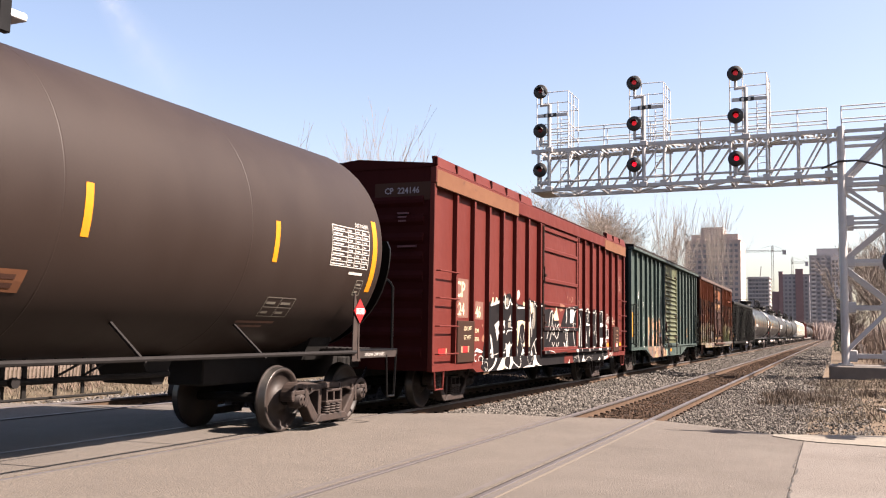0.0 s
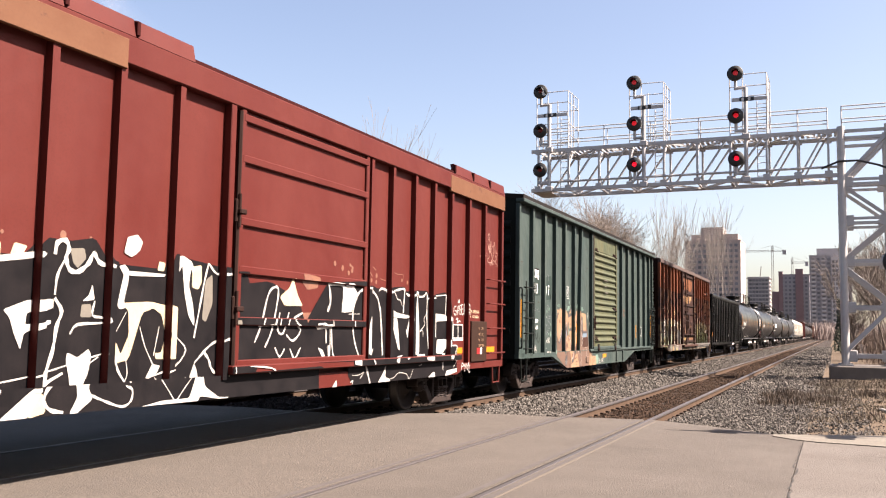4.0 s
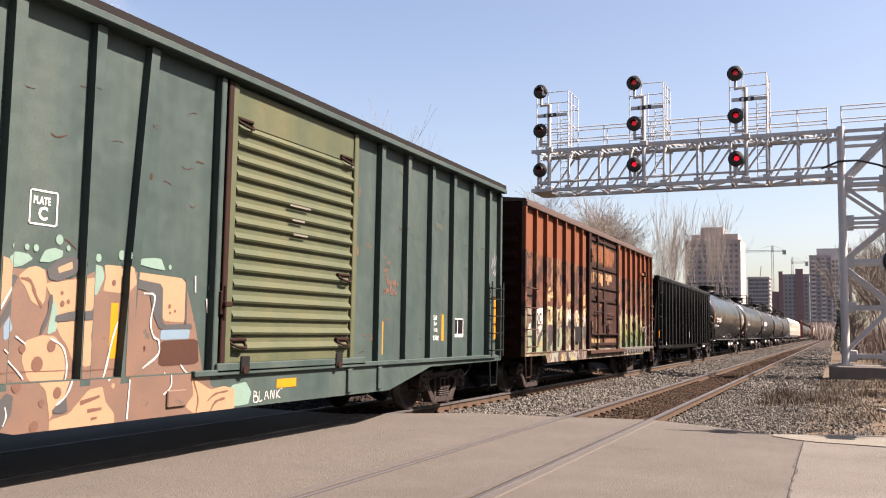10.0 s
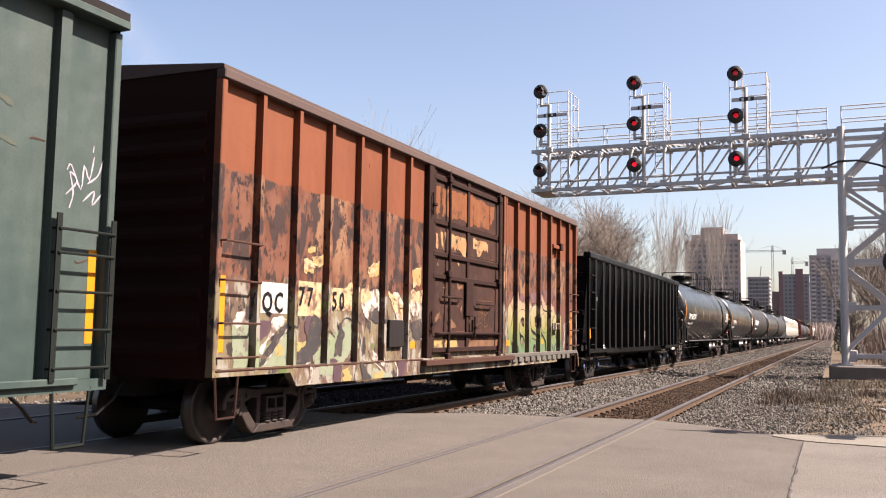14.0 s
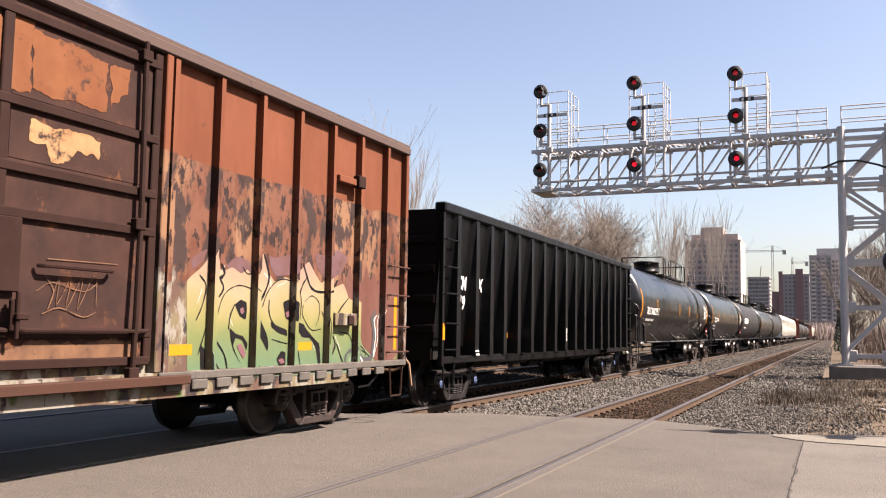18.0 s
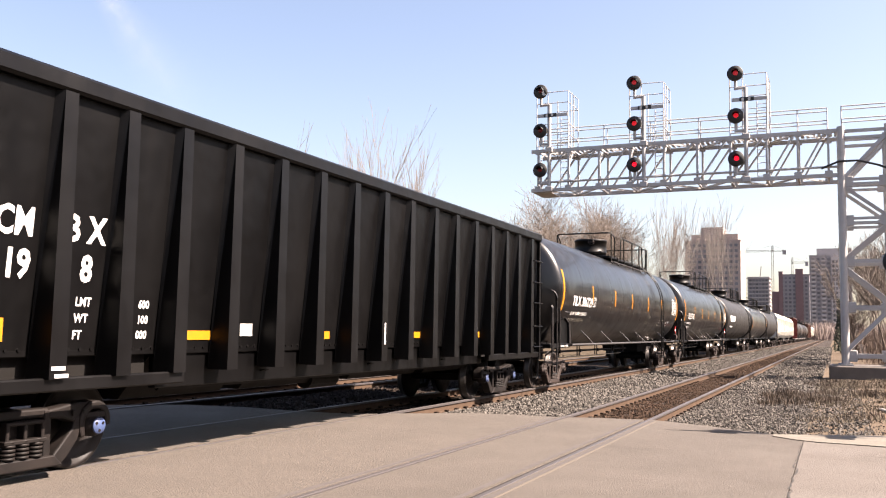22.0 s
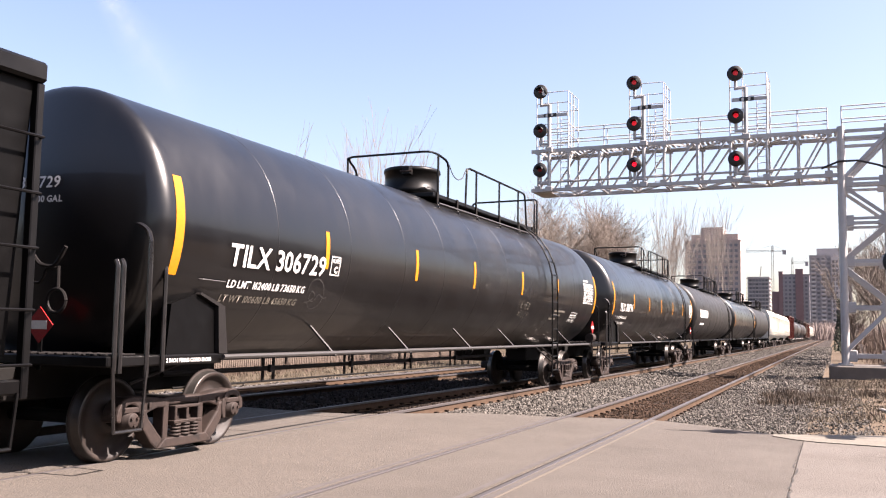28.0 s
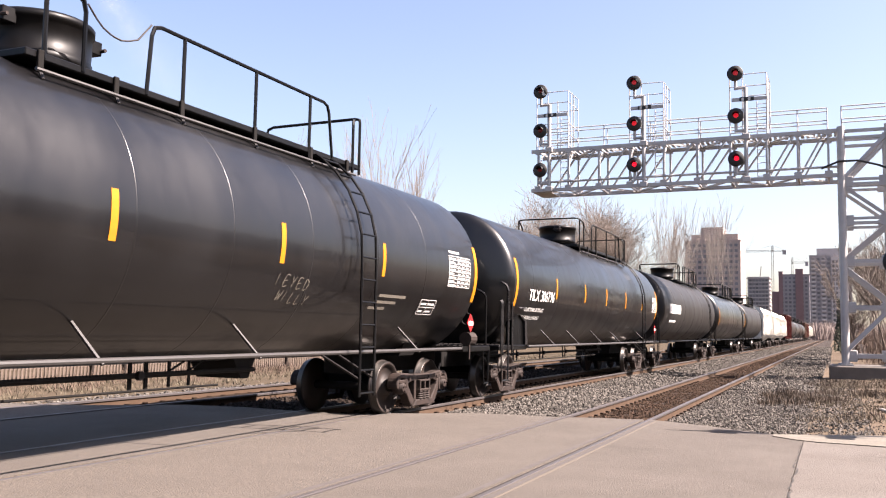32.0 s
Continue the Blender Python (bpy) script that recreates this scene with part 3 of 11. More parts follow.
def truck_meshes(iron, face):
    out = {}
    bm = bmesh.new()           # wheel, its outer face towards +x
    lathe(bm, [(-0.075, 0.20), (-0.075, WR + 0.022), (-0.05, WR + 0.026), (-0.038, WR + 0.004), (0.06, WR - 0.004), (0.068, WR - 0.015), (0.066, WR - 0.055),
               (0.02, WR - 0.075), (-0.018, 0.26), (0.02, 0.16), (0.075, 0.15), (0.08, 0.08), (0.08, 0.0)],
          "x", 36, mi=[0, 0, 0, 1, 1, 0, 0, 0, 0, 0, 0, 0])
    out["wheel"] = bm
    bm = bmesh.new()
    tube(bm, (-0.98, 0, 0), (0.98, 0, 0), 0.075, 12)
    out["axle"] = bm
    bm = bmesh.new()           # cast side frame, in the y-z plane, about x = 0
    a = 0.889

    def cast(prof, x0, x1, r=0.014):
        """One rounded limb of the casting."""
        q = bmesh.new()
        prism(q, prof, "x", x0, x1)
        bmesh.ops.recalc_face_normals(q, faces=q.faces[:])
        bmesh.ops.bevel(q, geom=[e for e in q.edges if e.calc_face_angle(0) > 0.6], offset=r, segments=2, profile=0.5, affect="EDGES")
        me = bpy.data.meshes.new("limb")
        q.to_mesh(me)
        q.free()
        bm.from_mesh(me)
        bpy.data.meshes.remove(me)

    def arc(c, z, r, w0, w1, n):
        return [(c + r * math.cos(math.radians(w0 + (w1 - w0) * i / n)), z + r * math.sin(math.radians(w0 + (w1 - w0) * i / n))) for i in range(n + 1)]

    for s in (-1, 1):
        hood = arc(a, 0.04, 0.215, -12, 192, 12) + [(a - 0.185, -0.11), (a - 0.125, -0.11)] + arc(a, 0.035, 0.135, 180, 0, 8) + [(a + 0.14, -0.02)]
        cast([(s * y, z) for y, z in hood], -0.105, 0.11, 0.022)
        arm = [(a - 0.02, 0.255), (0.62, 0.245), (0.42, 0.215), (0.30, 0.20), (0.30, 0.10), (0.45, 0.105), (0.60, 0.06), (a - 0.17, 0.0), (a - 0.12, 0.10)]
        cast([(s * y, z) for y, z in arm], -0.09, 0.085, 0.022)
        leg = [(a - 0.10, 0.13), (a - 0.25, 0.10), (0.60, 0.0), (0.45, -0.16), (0.37, -0.24), (0.36, -0.345), (0.47, -0.345), (0.56, -0.27), (0.68, -0.12), (a - 0.17, 0.02)]
        cast([(s * y, z) for y, z in leg], -0.08, 0.095, 0.02)
        cast([(s * y, z) for y, z in ((0.255, 0.20), (0.345, 0.20), (0.35, -0.25), (0.265, -0.25))], -0.08, 0.08)
        for k in (-0.07, 0.07):
            rbox(bm, (0.09, s * (a - 0.22) + k - 0.02, 0.115), (0.115, s * (a - 0.22) + k + 0.02, 0.175), 0.006)
    cast([(-0.32, 0.215), (0.32, 0.215), (0.32, 0.125), (-0.32, 0.125)], -0.09, 0.07, 0.02)
    cast([(-0.48, -0.345), (0.48, -0.345), (0.36, -0.235), (-0.36, -0.235)], -0.12, 0.13, 0.016)
    bmesh.ops.recalc_face_normals(bm, faces=bm.faces[:])
    out["side_frame"] = bm
    bm = bmesh.new()           # bolster end with its two windows
    for y in (-0.22, -0.02, 0.18):
        rbox(bm, (-0.02, y, -0.06), (0.10, y + 0.04, 0.10), 0.008)
    rbox(bm, (-0.02, -0.22, 0.08), (0.10, 0.22, 0.115), 0.008)
    rbox(bm, (-0.02, -0.24, -0.09), (0.11, 0.24, -0.05), 0.008)
    box(bm, (-0.06, -0.21, -0.06), (0.0, 0.21, 0.09))
    out["bolster_end"] = bm
    bm = bmesh.new()           # coil spring: stacked turns
    for i in range(5):
        lathe(bm, [(-0.014, 0.05), (-0.010, 0.074), (0.010, 0.074), (0.014, 0.05)], "z", 12, centre=(0, 0, -0.215 + 0.038 * i))
    tube(bm, (0, 0, -0.22), (0, 0, -0.05), 0.04, 10)
    out["spring"] = bm
    bm = bmesh.new()           # roller bearing with end cap and adapter
    lathe(bm, [(-0.07, 0.0), (-0.07, 0.115), (0.06, 0.115), (0.075, 0.085), (0.11, 0.085), (0.12, 0.07), (0.12, 0.0)], "x", 18)
    for k in range(3):
        w = 2 * math.pi * k / 3 + 0.5
        tube(bm, (0.12, 0.05 * math.cos(w), 0.05 * math.sin(w)), (0.14, 0.05 * math.cos(w), 0.05 * math.sin(w)), 0.017, 6)
    rbox(bm, (-0.07, -0.13, 0.075), (0.08, 0.13, 0.14), 0.012)
    out["bearing"] = bm
    bm = bmesh.new()           # bolster and brake beams between the frames
    rbox(bm, (-1.0, -0.2, -0.04), (1.0, 0.2, 0.20), 0.03)
    for s in (-1, 1):
        tube(bm, (-0.8, s * 0.45, -0.05), (0.8, s * 0.45, -0.05), 0.045, 8)
        box(bm, (-0.06, s * 0.3, -0.02), (0.06, s * 0.45, 0.05))
        for e in (-1, 1):
            rbox(bm, (e * 0.74 - 0.05, s * 0.40 - 0.03, -0.14), (e * 0.74 + 0.05, s * 0.40 + 0.03, 0.12), 0.01)
    out["bolster"] = bm
    mats = dict(wheel=(face, TREAD), axle=SHADED_GRIME, side_frame=iron, bolster_end=iron, spring=iron, bearing=iron, bolster=SHADED_GRIME)
    made = {}
    for k, b in out.items():
        me = bpy.data.meshes.new(k)
        b.to_mesh(me)
        b.free()
        for m in (mats[k] if isinstance(mats[k], tuple) else (mats[k],)):
            me.materials.append(m)
        made[k] = me
    return made


GEAR = truck_meshes(TRUCK, WHEEL)
DARK_GEAR = truck_meshes(DARK_IRON, DARK_IRON)
WHEELSETS = []                 # (axle object, place in its car)
CARS = []                      # (car, y of its front end at the start)


def running_gear(car, centres, near=True, cap=None, gear=None):
    """Two trucks with their wheelsets under a car; centres are the truck centres along it."""
    gear = gear or GEAR
    for c in centres:
        tr = share("truck", gear["bolster"], car, pose(0, c, WR))
        for s in (-1, 1):
            if s < 0 and not near:
                continue
            share("side_frame", gear["side_frame"], tr, pose(s * 0.99, 0, 0))
            if s > 0:
                share("bolster_end", gear["bolster_end"], tr, pose(1.03, 0, 0))
                for y in (-0.155, 0.0, 0.155):
                    share("spring", gear["spring"], tr, pose(1.07, y, 0))
                for y in (-0.889, 0.889):
                    share("bearing", gear["bearing"], tr, pose(1.02, y, 0))
                    if cap:
                        bm = bmesh.new()
                        lathe(bm, [(1.141, 0.0), (1.141, 0.088), (1.155, 0.08), (1.155, 0.0)], "x", 16, centre=(0, y, 0))
                        part("bearing_cap", bm, cap, tr, "blue painted bearing cap")
        for y in (-0.889, 0.889):
            ax = share("wheelset", gear["axle"], car, pose(0, c + y, WR))
            for s in (-1, 1):
                share("wheel", gear["wheel"], ax, pose(s * 0.735, 0, 0, 0, 0, 0 if s > 0 else 180))
            if near:
                WHEELSETS.append((ax, c + y))


def coupler(car, y, sgn):
    bm = bmesh.new()
    rbox(bm, (-0.10, min(y, y + sgn * 0.45), 0.78), (0.10, max(y, y + sgn * 0.45), 0.98), 0.02)
    k = y + sgn * 0.45
    rbox(bm, (-0.17, min(k, k + sgn * 0.26), 0.72), (0.15, max(k, k + sgn * 0.26), 1.02), 0.05)
    rbox(bm, (0.06, min(k + sgn * .2, k + sgn * 0.34), 0.74), (0.17, max(k + sgn * .2, k + sgn * 0.34), 1.0), 0.03)
    part("coupler", bm, SHADED_GRIME, car)
    bm = bmesh.new()           # air hose
    pts = [(0.25, y + sgn * 0.05, 0.80), (0.28, y + sgn * 0.25, 0.62), (0.22, y + sgn * 0.45, 0.45), (0.1, y + sgn * 0.62, 0.42)]
    pipe(bm, pts, 0.022, 6)
    part("brake_hose", bm, BLACK, car)


def ladder(car, y0, y1, zs, x, material, rails=False, r=0.014):
    for z in zs:
        bm = bmesh.new()
        pipe(bm, [(x, y0, z), (x + 0.07, y0 + 0.02, z), (x + 0.07, y1 - 0.02, z), (x, y1, z)], r, 6)
        part("rung", bm, material, car)
    if rails:
        for y in (y0 + 0.02, y1 - 0.02):
            bm = bmesh.new()
            box(bm, (x + 0.05, y - 0.03, zs[0] - 0.12), (x + 0.065, y + 0.03, zs[-1] + 0.14))
            part("ladder_rail", bm, material, car)


def stirrup(car, y0, y1, x, z0, z1, material):
    bm = bmesh.new()
    pipe(bm, [(x, y0, z1), (x, y0 + 0.05, z0), (x, y1 - 0.05, z0), (x, y1, z1)], 0.018, 6)
    part("stirrup_step", bm, material, car)


def new_car(name, label, y0):
    car = thing(name, label, "freight car", pose(XC, y0, ZR), "freight train")
    CARS.append((car, y0))
    return car


def mural_terracotta():
    polys = []
    polys += blob(2.96, 1.67, 3.01, 0.86, 3.33, 0.73, 3.68, 0.6, 4.08, 0.51, 4.6, 0.51, 5.35, 0.52, 6.22, 0.52, 7.09, 0.49, 7.08, 0.76, 6.64, 0.8, 6.57, 1.07, 6.43, 1.52, 6.24, 1.98, 5.42, 2.02, 4.87, 2.01, 4.59, 1.89, 4.31, 1.98, 3.99, 1.96, 3.71, 2.04, 3.14, 2.06, 2.98, 1.95)
    return polys


def mural_peach():
    polys = []
    polys += blob(2.98, 1.95, 3.06, 2.04, 3.2, 2.08, 3.35, 2.06, 3.5, 2.04, 3.46, 1.98, 3.36, 1.96, 3.29, 1.89, 3.34, 1.82, 3.37, 1.8, 3.4, 1.25, 3.35, 1.27, 3.14, 1.51, 3.01, 1.69)
    polys += blob(3.4, 1.83, 3.47, 1.98, 3.5, 2.04, 3.59, 2.1, 3.71, 2.07, 3.86, 2.03, 3.97, 1.93, 3.88, 1.77, 3.49, 1.22, 3.43, 1.25, 3.38, 1.8)
    polys += blob(4.03, 1.9, 4.13, 1.98, 4.22, 2, 4.31, 1.97, 4.34, 1.86, 4.33, 1.69, 4.28, 1.63, 4.18, 1.68, 4.1, 1.81, 4.05, 1.86)
    polys += blob(4.32, 1.85, 4.65, 1.9, 4.83, 1.93, 4.83, 1.62, 4.44, 1.55, 4.39, 1.74)
    polys += blob(4.46, 1.49, 4.86, 1.53, 4.8, 1.37, 4.89, 1.11, 4.73, 1.08, 4.6, 1.3, 4.53, 1.37)
    polys += blob(4.14, 1.33, 4.32, 1.38, 4.47, 1.37, 4.59, 1.23, 4.61, 1.04, 4.52, 0.8, 4.43, 0.73, 4.37, 0.62, 4.36, 0.68, 4.31, 0.89, 4.18, 1, 4.11, 1.16)
    polys += blob(5.03, 2.07, 5.34, 2.07, 5.39, 1.9, 5.27, 1.8, 5.03, 1.81, 5.06, 1.94)
    polys += blob(5.42, 2.03, 6.26, 2, 6.27, 1.52, 5.9, 1.53, 5.88, 1.9, 5.42, 1.97)
    polys += blob(6.3, 0.92, 6.64, 0.77, 6.87, 0.8, 7.08, 0.76, 7.09, 0.49, 6.38, 0.51, 6.21, 0.61, 6.34, 0.73)
    polys += blob(4.37, 0.62, 4.59, 0.66, 4.82, 0.87, 4.99, 0.89, 5.04, 0.74, 5.16, 0.62, 5.17, 0.51, 4.8, 0.51, 4.37, 0.52)
    polys += disc(5.13, 0.89, 0.026)
    return polys


def mural_grey():
    polys = []
    polys += stroke(0.06, 4, 1.9, 3.87, 1.62, 3.72, 1.39, 3.52, 1.18)
    polys += stroke(0.036, 3.03, 1.62, 3.15, 1.48, 3.33, 1.32, 3.44, 1.19)
    polys += blob(3.29, 1.94, 3.45, 1.99, 3.46, 1.95, 3.38, 1.9, 3.37, 1.82, 3.32, 1.83, 3.29, 1.88)
    polys += stroke(0.014, 3.37, 1.8, 3.4, 1.27)
    polys += blob(4.33, 1.98, 4.46, 2.08, 4.65, 2.12, 4.74, 2.06, 4.67, 1.95, 4.47, 1.87, 4.36, 1.89)
    polys += stroke(0.036, 4.4, 1.75, 4.38, 1.58, 4.3, 1.39)
    polys += blob(4.46, 1.56, 4.63, 1.6, 4.86, 1.62, 4.86, 1.53, 4.46, 1.5)
    polys += blob(3.79, 0.8, 3.89, 0.89, 3.96, 0.86, 3.95, 0.71, 3.87, 0.59, 3.77, 0.61)
    polys += blob(4.39, 0.71, 4.54, 0.83, 4.57, 0.69, 4.51, 0.67, 4.4, 0.68)
    polys += blob(5.42, 1.96, 5.88, 1.92, 5.89, 1.49, 6.36, 1.51, 6.39, 1.45, 5.85, 1.44, 5.74, 1.61, 5.68, 1.83, 5.43, 1.87)
    polys += stroke(0.033, 6.26, 2, 6.27, 1.51)
    return polys


def mural_white():
    polys = []
    polys += stroke(0.018, 3.96, 1.92, 3.83, 1.7, 3.71, 1.49, 3.49, 1.21)
    polys += stroke(0.021, 4.03, 1.37, 4.14, 1.3)
    polys += stroke(0.014, 3.84, 1.26, 3.97, 1.15, 4.1, 1.03, 4.13, 0.99)
    polys += stroke(0.018, 4.41, 1.35, 4.55, 1.28, 4.61, 1.15, 4.61, 0.98, 4.54, 0.83, 4.43, 0.75)
    polys += stroke(0.012, 3.78, 0.79, 3.75, 0.62)
    polys += stroke(0.012, 3.88, 0.77, 3.9, 0.69, 3.87, 0.61)
    polys += stroke(0.021, 5.59, 1.81, 5.76, 1.79, 5.71, 1.52, 5.77, 1.36, 5.84, 1.33, 5.85, 1.18, 5.62, 1.04)
    polys += stroke(0.021, 5.24, 1.51, 5.17, 1.31, 5.1, 1.02, 5.06, 0.94)
    polys += stroke(0.024, 5.35, 0.94, 5.33, 0.55)
    polys += stroke(0.018, 5.96, 0.99, 5.96, 0.84, 5.85, 0.76)
    polys += stroke(0.018, 6.21, 1.06, 6.3, 0.98, 6.42, 0.91)
    polys += stroke(0.027, 6.4, 2.04, 6.41, 1.86)
    polys += disc(6.66, 1.92, 0.033)
    polys += stroke(0.024, 6.61, 1.79, 6.63, 1.63)
    return polys


def mural_mint():
    polys = []
    polys += blob(4.43, 1.72, 4.48, 1.61, 4.48, 1.42, 4.37, 1.38)
    polys += blob(4.84, 2.07, 5.01, 2.05, 5.04, 1.94, 4.95, 1.76, 4.87, 1.79)
    polys += disc(3.25, 2.17, 0.016)
    polys += disc(3.35, 2.15, 0.022)
    polys += disc(3.47, 2.16, 0.044)
    polys += disc(3.9, 2.15, 0.036)
    polys += disc(4.1, 2.16, 0.028)
    polys += disc(4.2, 2.16, 0.033)
    polys += disc(4.46, 2.26, 0.048)
    polys += disc(4.57, 2.19, 0.027)
    polys += disc(4.95, 2.13, 0.042)
    polys += disc(5.26, 2.18, 0.051)
    polys += disc(5.98, 2.11, 0.027)
    polys += blob(3.84, 2.05, 3.91, 2.1, 4.01, 2.11, 4.12, 2.1, 4.17, 2.06, 4.06, 1.99, 3.97, 1.97, 3.86, 2)
    polys += blob(4.24, 2.04, 4.3, 2.15, 4.41, 2.18, 4.51, 2.16, 4.5, 2.1, 4.35, 2.04)
    polys += blob(5.48, 2.11, 5.55, 2.17, 5.71, 2.19, 5.84, 2.19, 5.91, 2.07, 5.72, 2.08)
    return polys


def mural_blue():
    polys = []
    polys += blob(3.15, 1.48, 3.2, 1.44, 3.08, 1.16, 3.05, 1.14, 3.02, 1.25)
    polys += blob(3.82, 1.47, 3.94, 1.61, 4, 1.42, 3.83, 1.33)
    polys += blob(5.88, 1.44, 6.35, 1.45, 6.34, 1.34, 5.87, 1.33)
    return polys


def mural_brown():
    polys = []
    polys += stroke(0.018, 3, 1.84, 3.07, 1.9, 3.12, 2, 3.1, 2.05)
    polys += stroke(0.027, 3.01, 1.76, 3.13, 1.84, 3.18, 1.98, 3.17, 2.04)
    polys += disc(3.55, 1.75, 0.051)
    polys += disc(3.63, 1.84, 0.016)
    polys += disc(3.66, 1.74, 0.03)
    polys += stroke(0.03, 4.05, 1.88, 4.16, 1.86, 4.22, 1.74, 4.3, 1.63)
    polys += disc(4.43, 1.28, 0.056)
    polys += disc(4.28, 1.12, 0.072)
    polys += disc(3.99, 0.94, 0.056)
    polys += disc(4.44, 0.86, 0.054)
    polys += disc(4.27, 0.78, 0.036)
    polys += disc(4.2, 0.58, 0.052)
    polys += disc(4.11, 1.26, 0.04)
    polys += disc(4.52, 1.77, 0.02)
    polys += disc(4.6, 1.69, 0.024)
    polys += disc(4.53, 1.67, 0.03)
    polys += disc(5.17, 1.9, 0.03)
    polys += disc(6, 1.69, 0.024)
    polys += disc(6.01, 1.62, 0.015)
    polys += disc(6.09, 1.64, 0.015)
    polys += stroke(0.021, 6.33, 0.89, 6.42, 0.69, 6.39, 0.52)
    polys += stroke(0.021, 6.59, 0.65, 6.73, 0.72, 6.96, 0.74)
    polys += stroke(0.028, 6.63, 0.52, 6.73, 0.63, 6.9, 0.66)
    polys += stroke(0.048, 4.72, 0.75, 4.96, 0.8)
    polys += stroke(0.045, 4.81, 0.67, 4.99, 0.68)
    polys += stroke(0.036, 4.86, 0.59, 4.94, 0.6)
    polys += stroke(0.01, 3, 1.06, 3.88, 1.06, 4.89, 1.05, 5.27, 1.05)
    return polys


def letters_fill():
    polys = []
    polys += blob(10.31, 1.98, 10.45, 2.08, 10.52, 2.12, 10.63, 2.21, 10.75, 2.39, 10.84, 2.17, 10.96, 2.13, 11.13, 2.19, 11.31, 2.12, 11.42, 2.18, 11.54, 2.12, 11.63, 2.26, 11.77, 2.42, 11.84, 2.2, 12.02, 2.06, 12.26, 2.14, 12.46, 2.1, 12.59, 2.23, 12.82, 2.39, 12.96, 2.26, 13.16, 2.1, 13.35, 2.2, 13.46, 2.04, 13.78, 2.14, 13.94, 1.93, 14.25, 1.85, 14.36, 1.25, 14.79, 1.01, 14.92, 0.83, 14.47, 0.83, 10.61, 0.89, 10.39, 0.89)
    return polys


def letters_outline():
    polys = []
    polys += stroke(0.036, 10.75, 2.38, 10.79, 2.15, 10.89, 2.05, 10.98, 2.11, 10.91, 2.22)
    polys += stroke(0.024, 10.89, 2.05, 10.97, 1.92, 10.82, 1.75, 10.78, 1.52, 10.87, 1.32, 11.03, 1.15, 11.11, 0.93)
    polys += stroke(0.012, 10.87, 1.6, 10.94, 1.79, 11.06, 1.91, 11.28, 1.98, 11.55, 1.94, 11.65, 1.86)
    polys += stroke(0.02, 11.2, 1.75, 11.12, 1.62, 11.09, 1.45)
    polys += stroke(0.032, 11.77, 2.4, 11.89, 2.13, 11.82, 1.94, 11.71, 1.79, 11.69, 1.68)
    polys += stroke(0.015, 11.76, 1.73, 11.85, 1.9, 12, 2.04, 12.21, 2.11, 12.42, 2.09)
    polys += stroke(0.02, 11.91, 1.83, 11.91, 1.68, 12, 1.54, 12.19, 1.46, 12.33, 1.43)
    polys += stroke(0.018, 11.67, 1.24, 11.66, 1.1, 11.79, 0.94)
    polys += stroke(0.012, 11.63, 1.15, 11.69, 1.02)
    polys += stroke(0.032, 12.68, 2.35, 12.78, 2.18, 12.91, 2.02, 13.17, 1.98, 13.43, 2.03, 13.63, 2.18)
    polys += stroke(0.024, 12.61, 1.93, 12.69, 2.07, 12.78, 2.16)
    polys += stroke(0.012, 12.71, 1.79, 12.69, 1.67, 12.79, 1.55, 12.95, 1.45, 13.2, 1.47)
    polys += stroke(0.012, 12.74, 1.83, 12.92, 1.92, 13.11, 1.83, 13.12, 1.64, 13.04, 1.51)
    polys += stroke(0.016, 12.54, 2.1, 12.65, 1.87, 12.64, 1.59)
    polys += stroke(0.036, 13.43, 1.45, 13.58, 1.26, 13.49, 1.09, 13.43, 0.95)
    polys += stroke(0.016, 13.68, 1.43, 13.97, 1.39, 14.09, 1.25)
    polys += stroke(0.028, 13.62, 1.26, 13.77, 1.04, 13.89, 0.91)
    polys += stroke(0.02, 14.37, 1.16, 14.62, 1.06, 14.75, 0.86)
    polys += stroke(0.015, 14.32, 1.23, 14.49, 1.13, 14.46, 0.97)
    polys += stroke(0.016, 10.79, 1.16, 10.91, 1.02, 11, 0.93)
    polys += stroke(0.018, 10.49, 1.54, 10.59, 1.71, 10.65, 1.94, 10.53, 2.06)
    polys += stroke(0.018, 10.55, 1.16, 10.63, 1.35, 10.68, 1.48)
    polys += stroke(0.016, 11.99, 1.33, 12.21, 1.29, 12.35, 1.27)
    polys += stroke(0.02, 12.48, 1.31, 12.6, 1.19, 12.67, 0.99)
    polys += stroke(0.016, 13.18, 1.72, 13.29, 1.56, 13.28, 1.26)
    polys += stroke(0.015, 11.33, 2.21, 11.42, 2.13, 11.54, 2.14)
    polys += stroke(0.025, 13.94, 1.93, 13.73, 1.78, 13.59, 1.65)
    polys += blob(11.2, 1.75, 11.31, 1.81, 11.43, 1.78, 11.44, 1.67, 11.42, 1.57, 11.3, 1.61)
    polys += blob(11.11, 1.47, 11.23, 1.4, 11.38, 1.37, 11.48, 1.28, 11.46, 1.19, 11.37, 1.32, 11.23, 1.35, 11.19, 1.25, 11.29, 1.11, 11.36, 1.04, 11.31, 1.08, 11.2, 1.2, 11.14, 1.33)
    polys += blob(11.69, 1.68, 11.75, 1.55, 11.89, 1.37, 11.92, 1.26, 11.9, 1.18, 11.79, 1.31, 11.7, 1.39)
    polys += blob(12.22, 1.81, 12.36, 1.85, 12.48, 1.8, 12.51, 1.66, 12.44, 1.56, 12.29, 1.6)
    polys += blob(11.95, 1.55, 12.11, 1.5, 12.33, 1.45, 12.34, 1.37, 12.14, 1.41, 11.98, 1.48)
    polys += blob(12.11, 1.08, 12.21, 1.18, 12.31, 1.16, 12.32, 1, 12.17, 0.99)
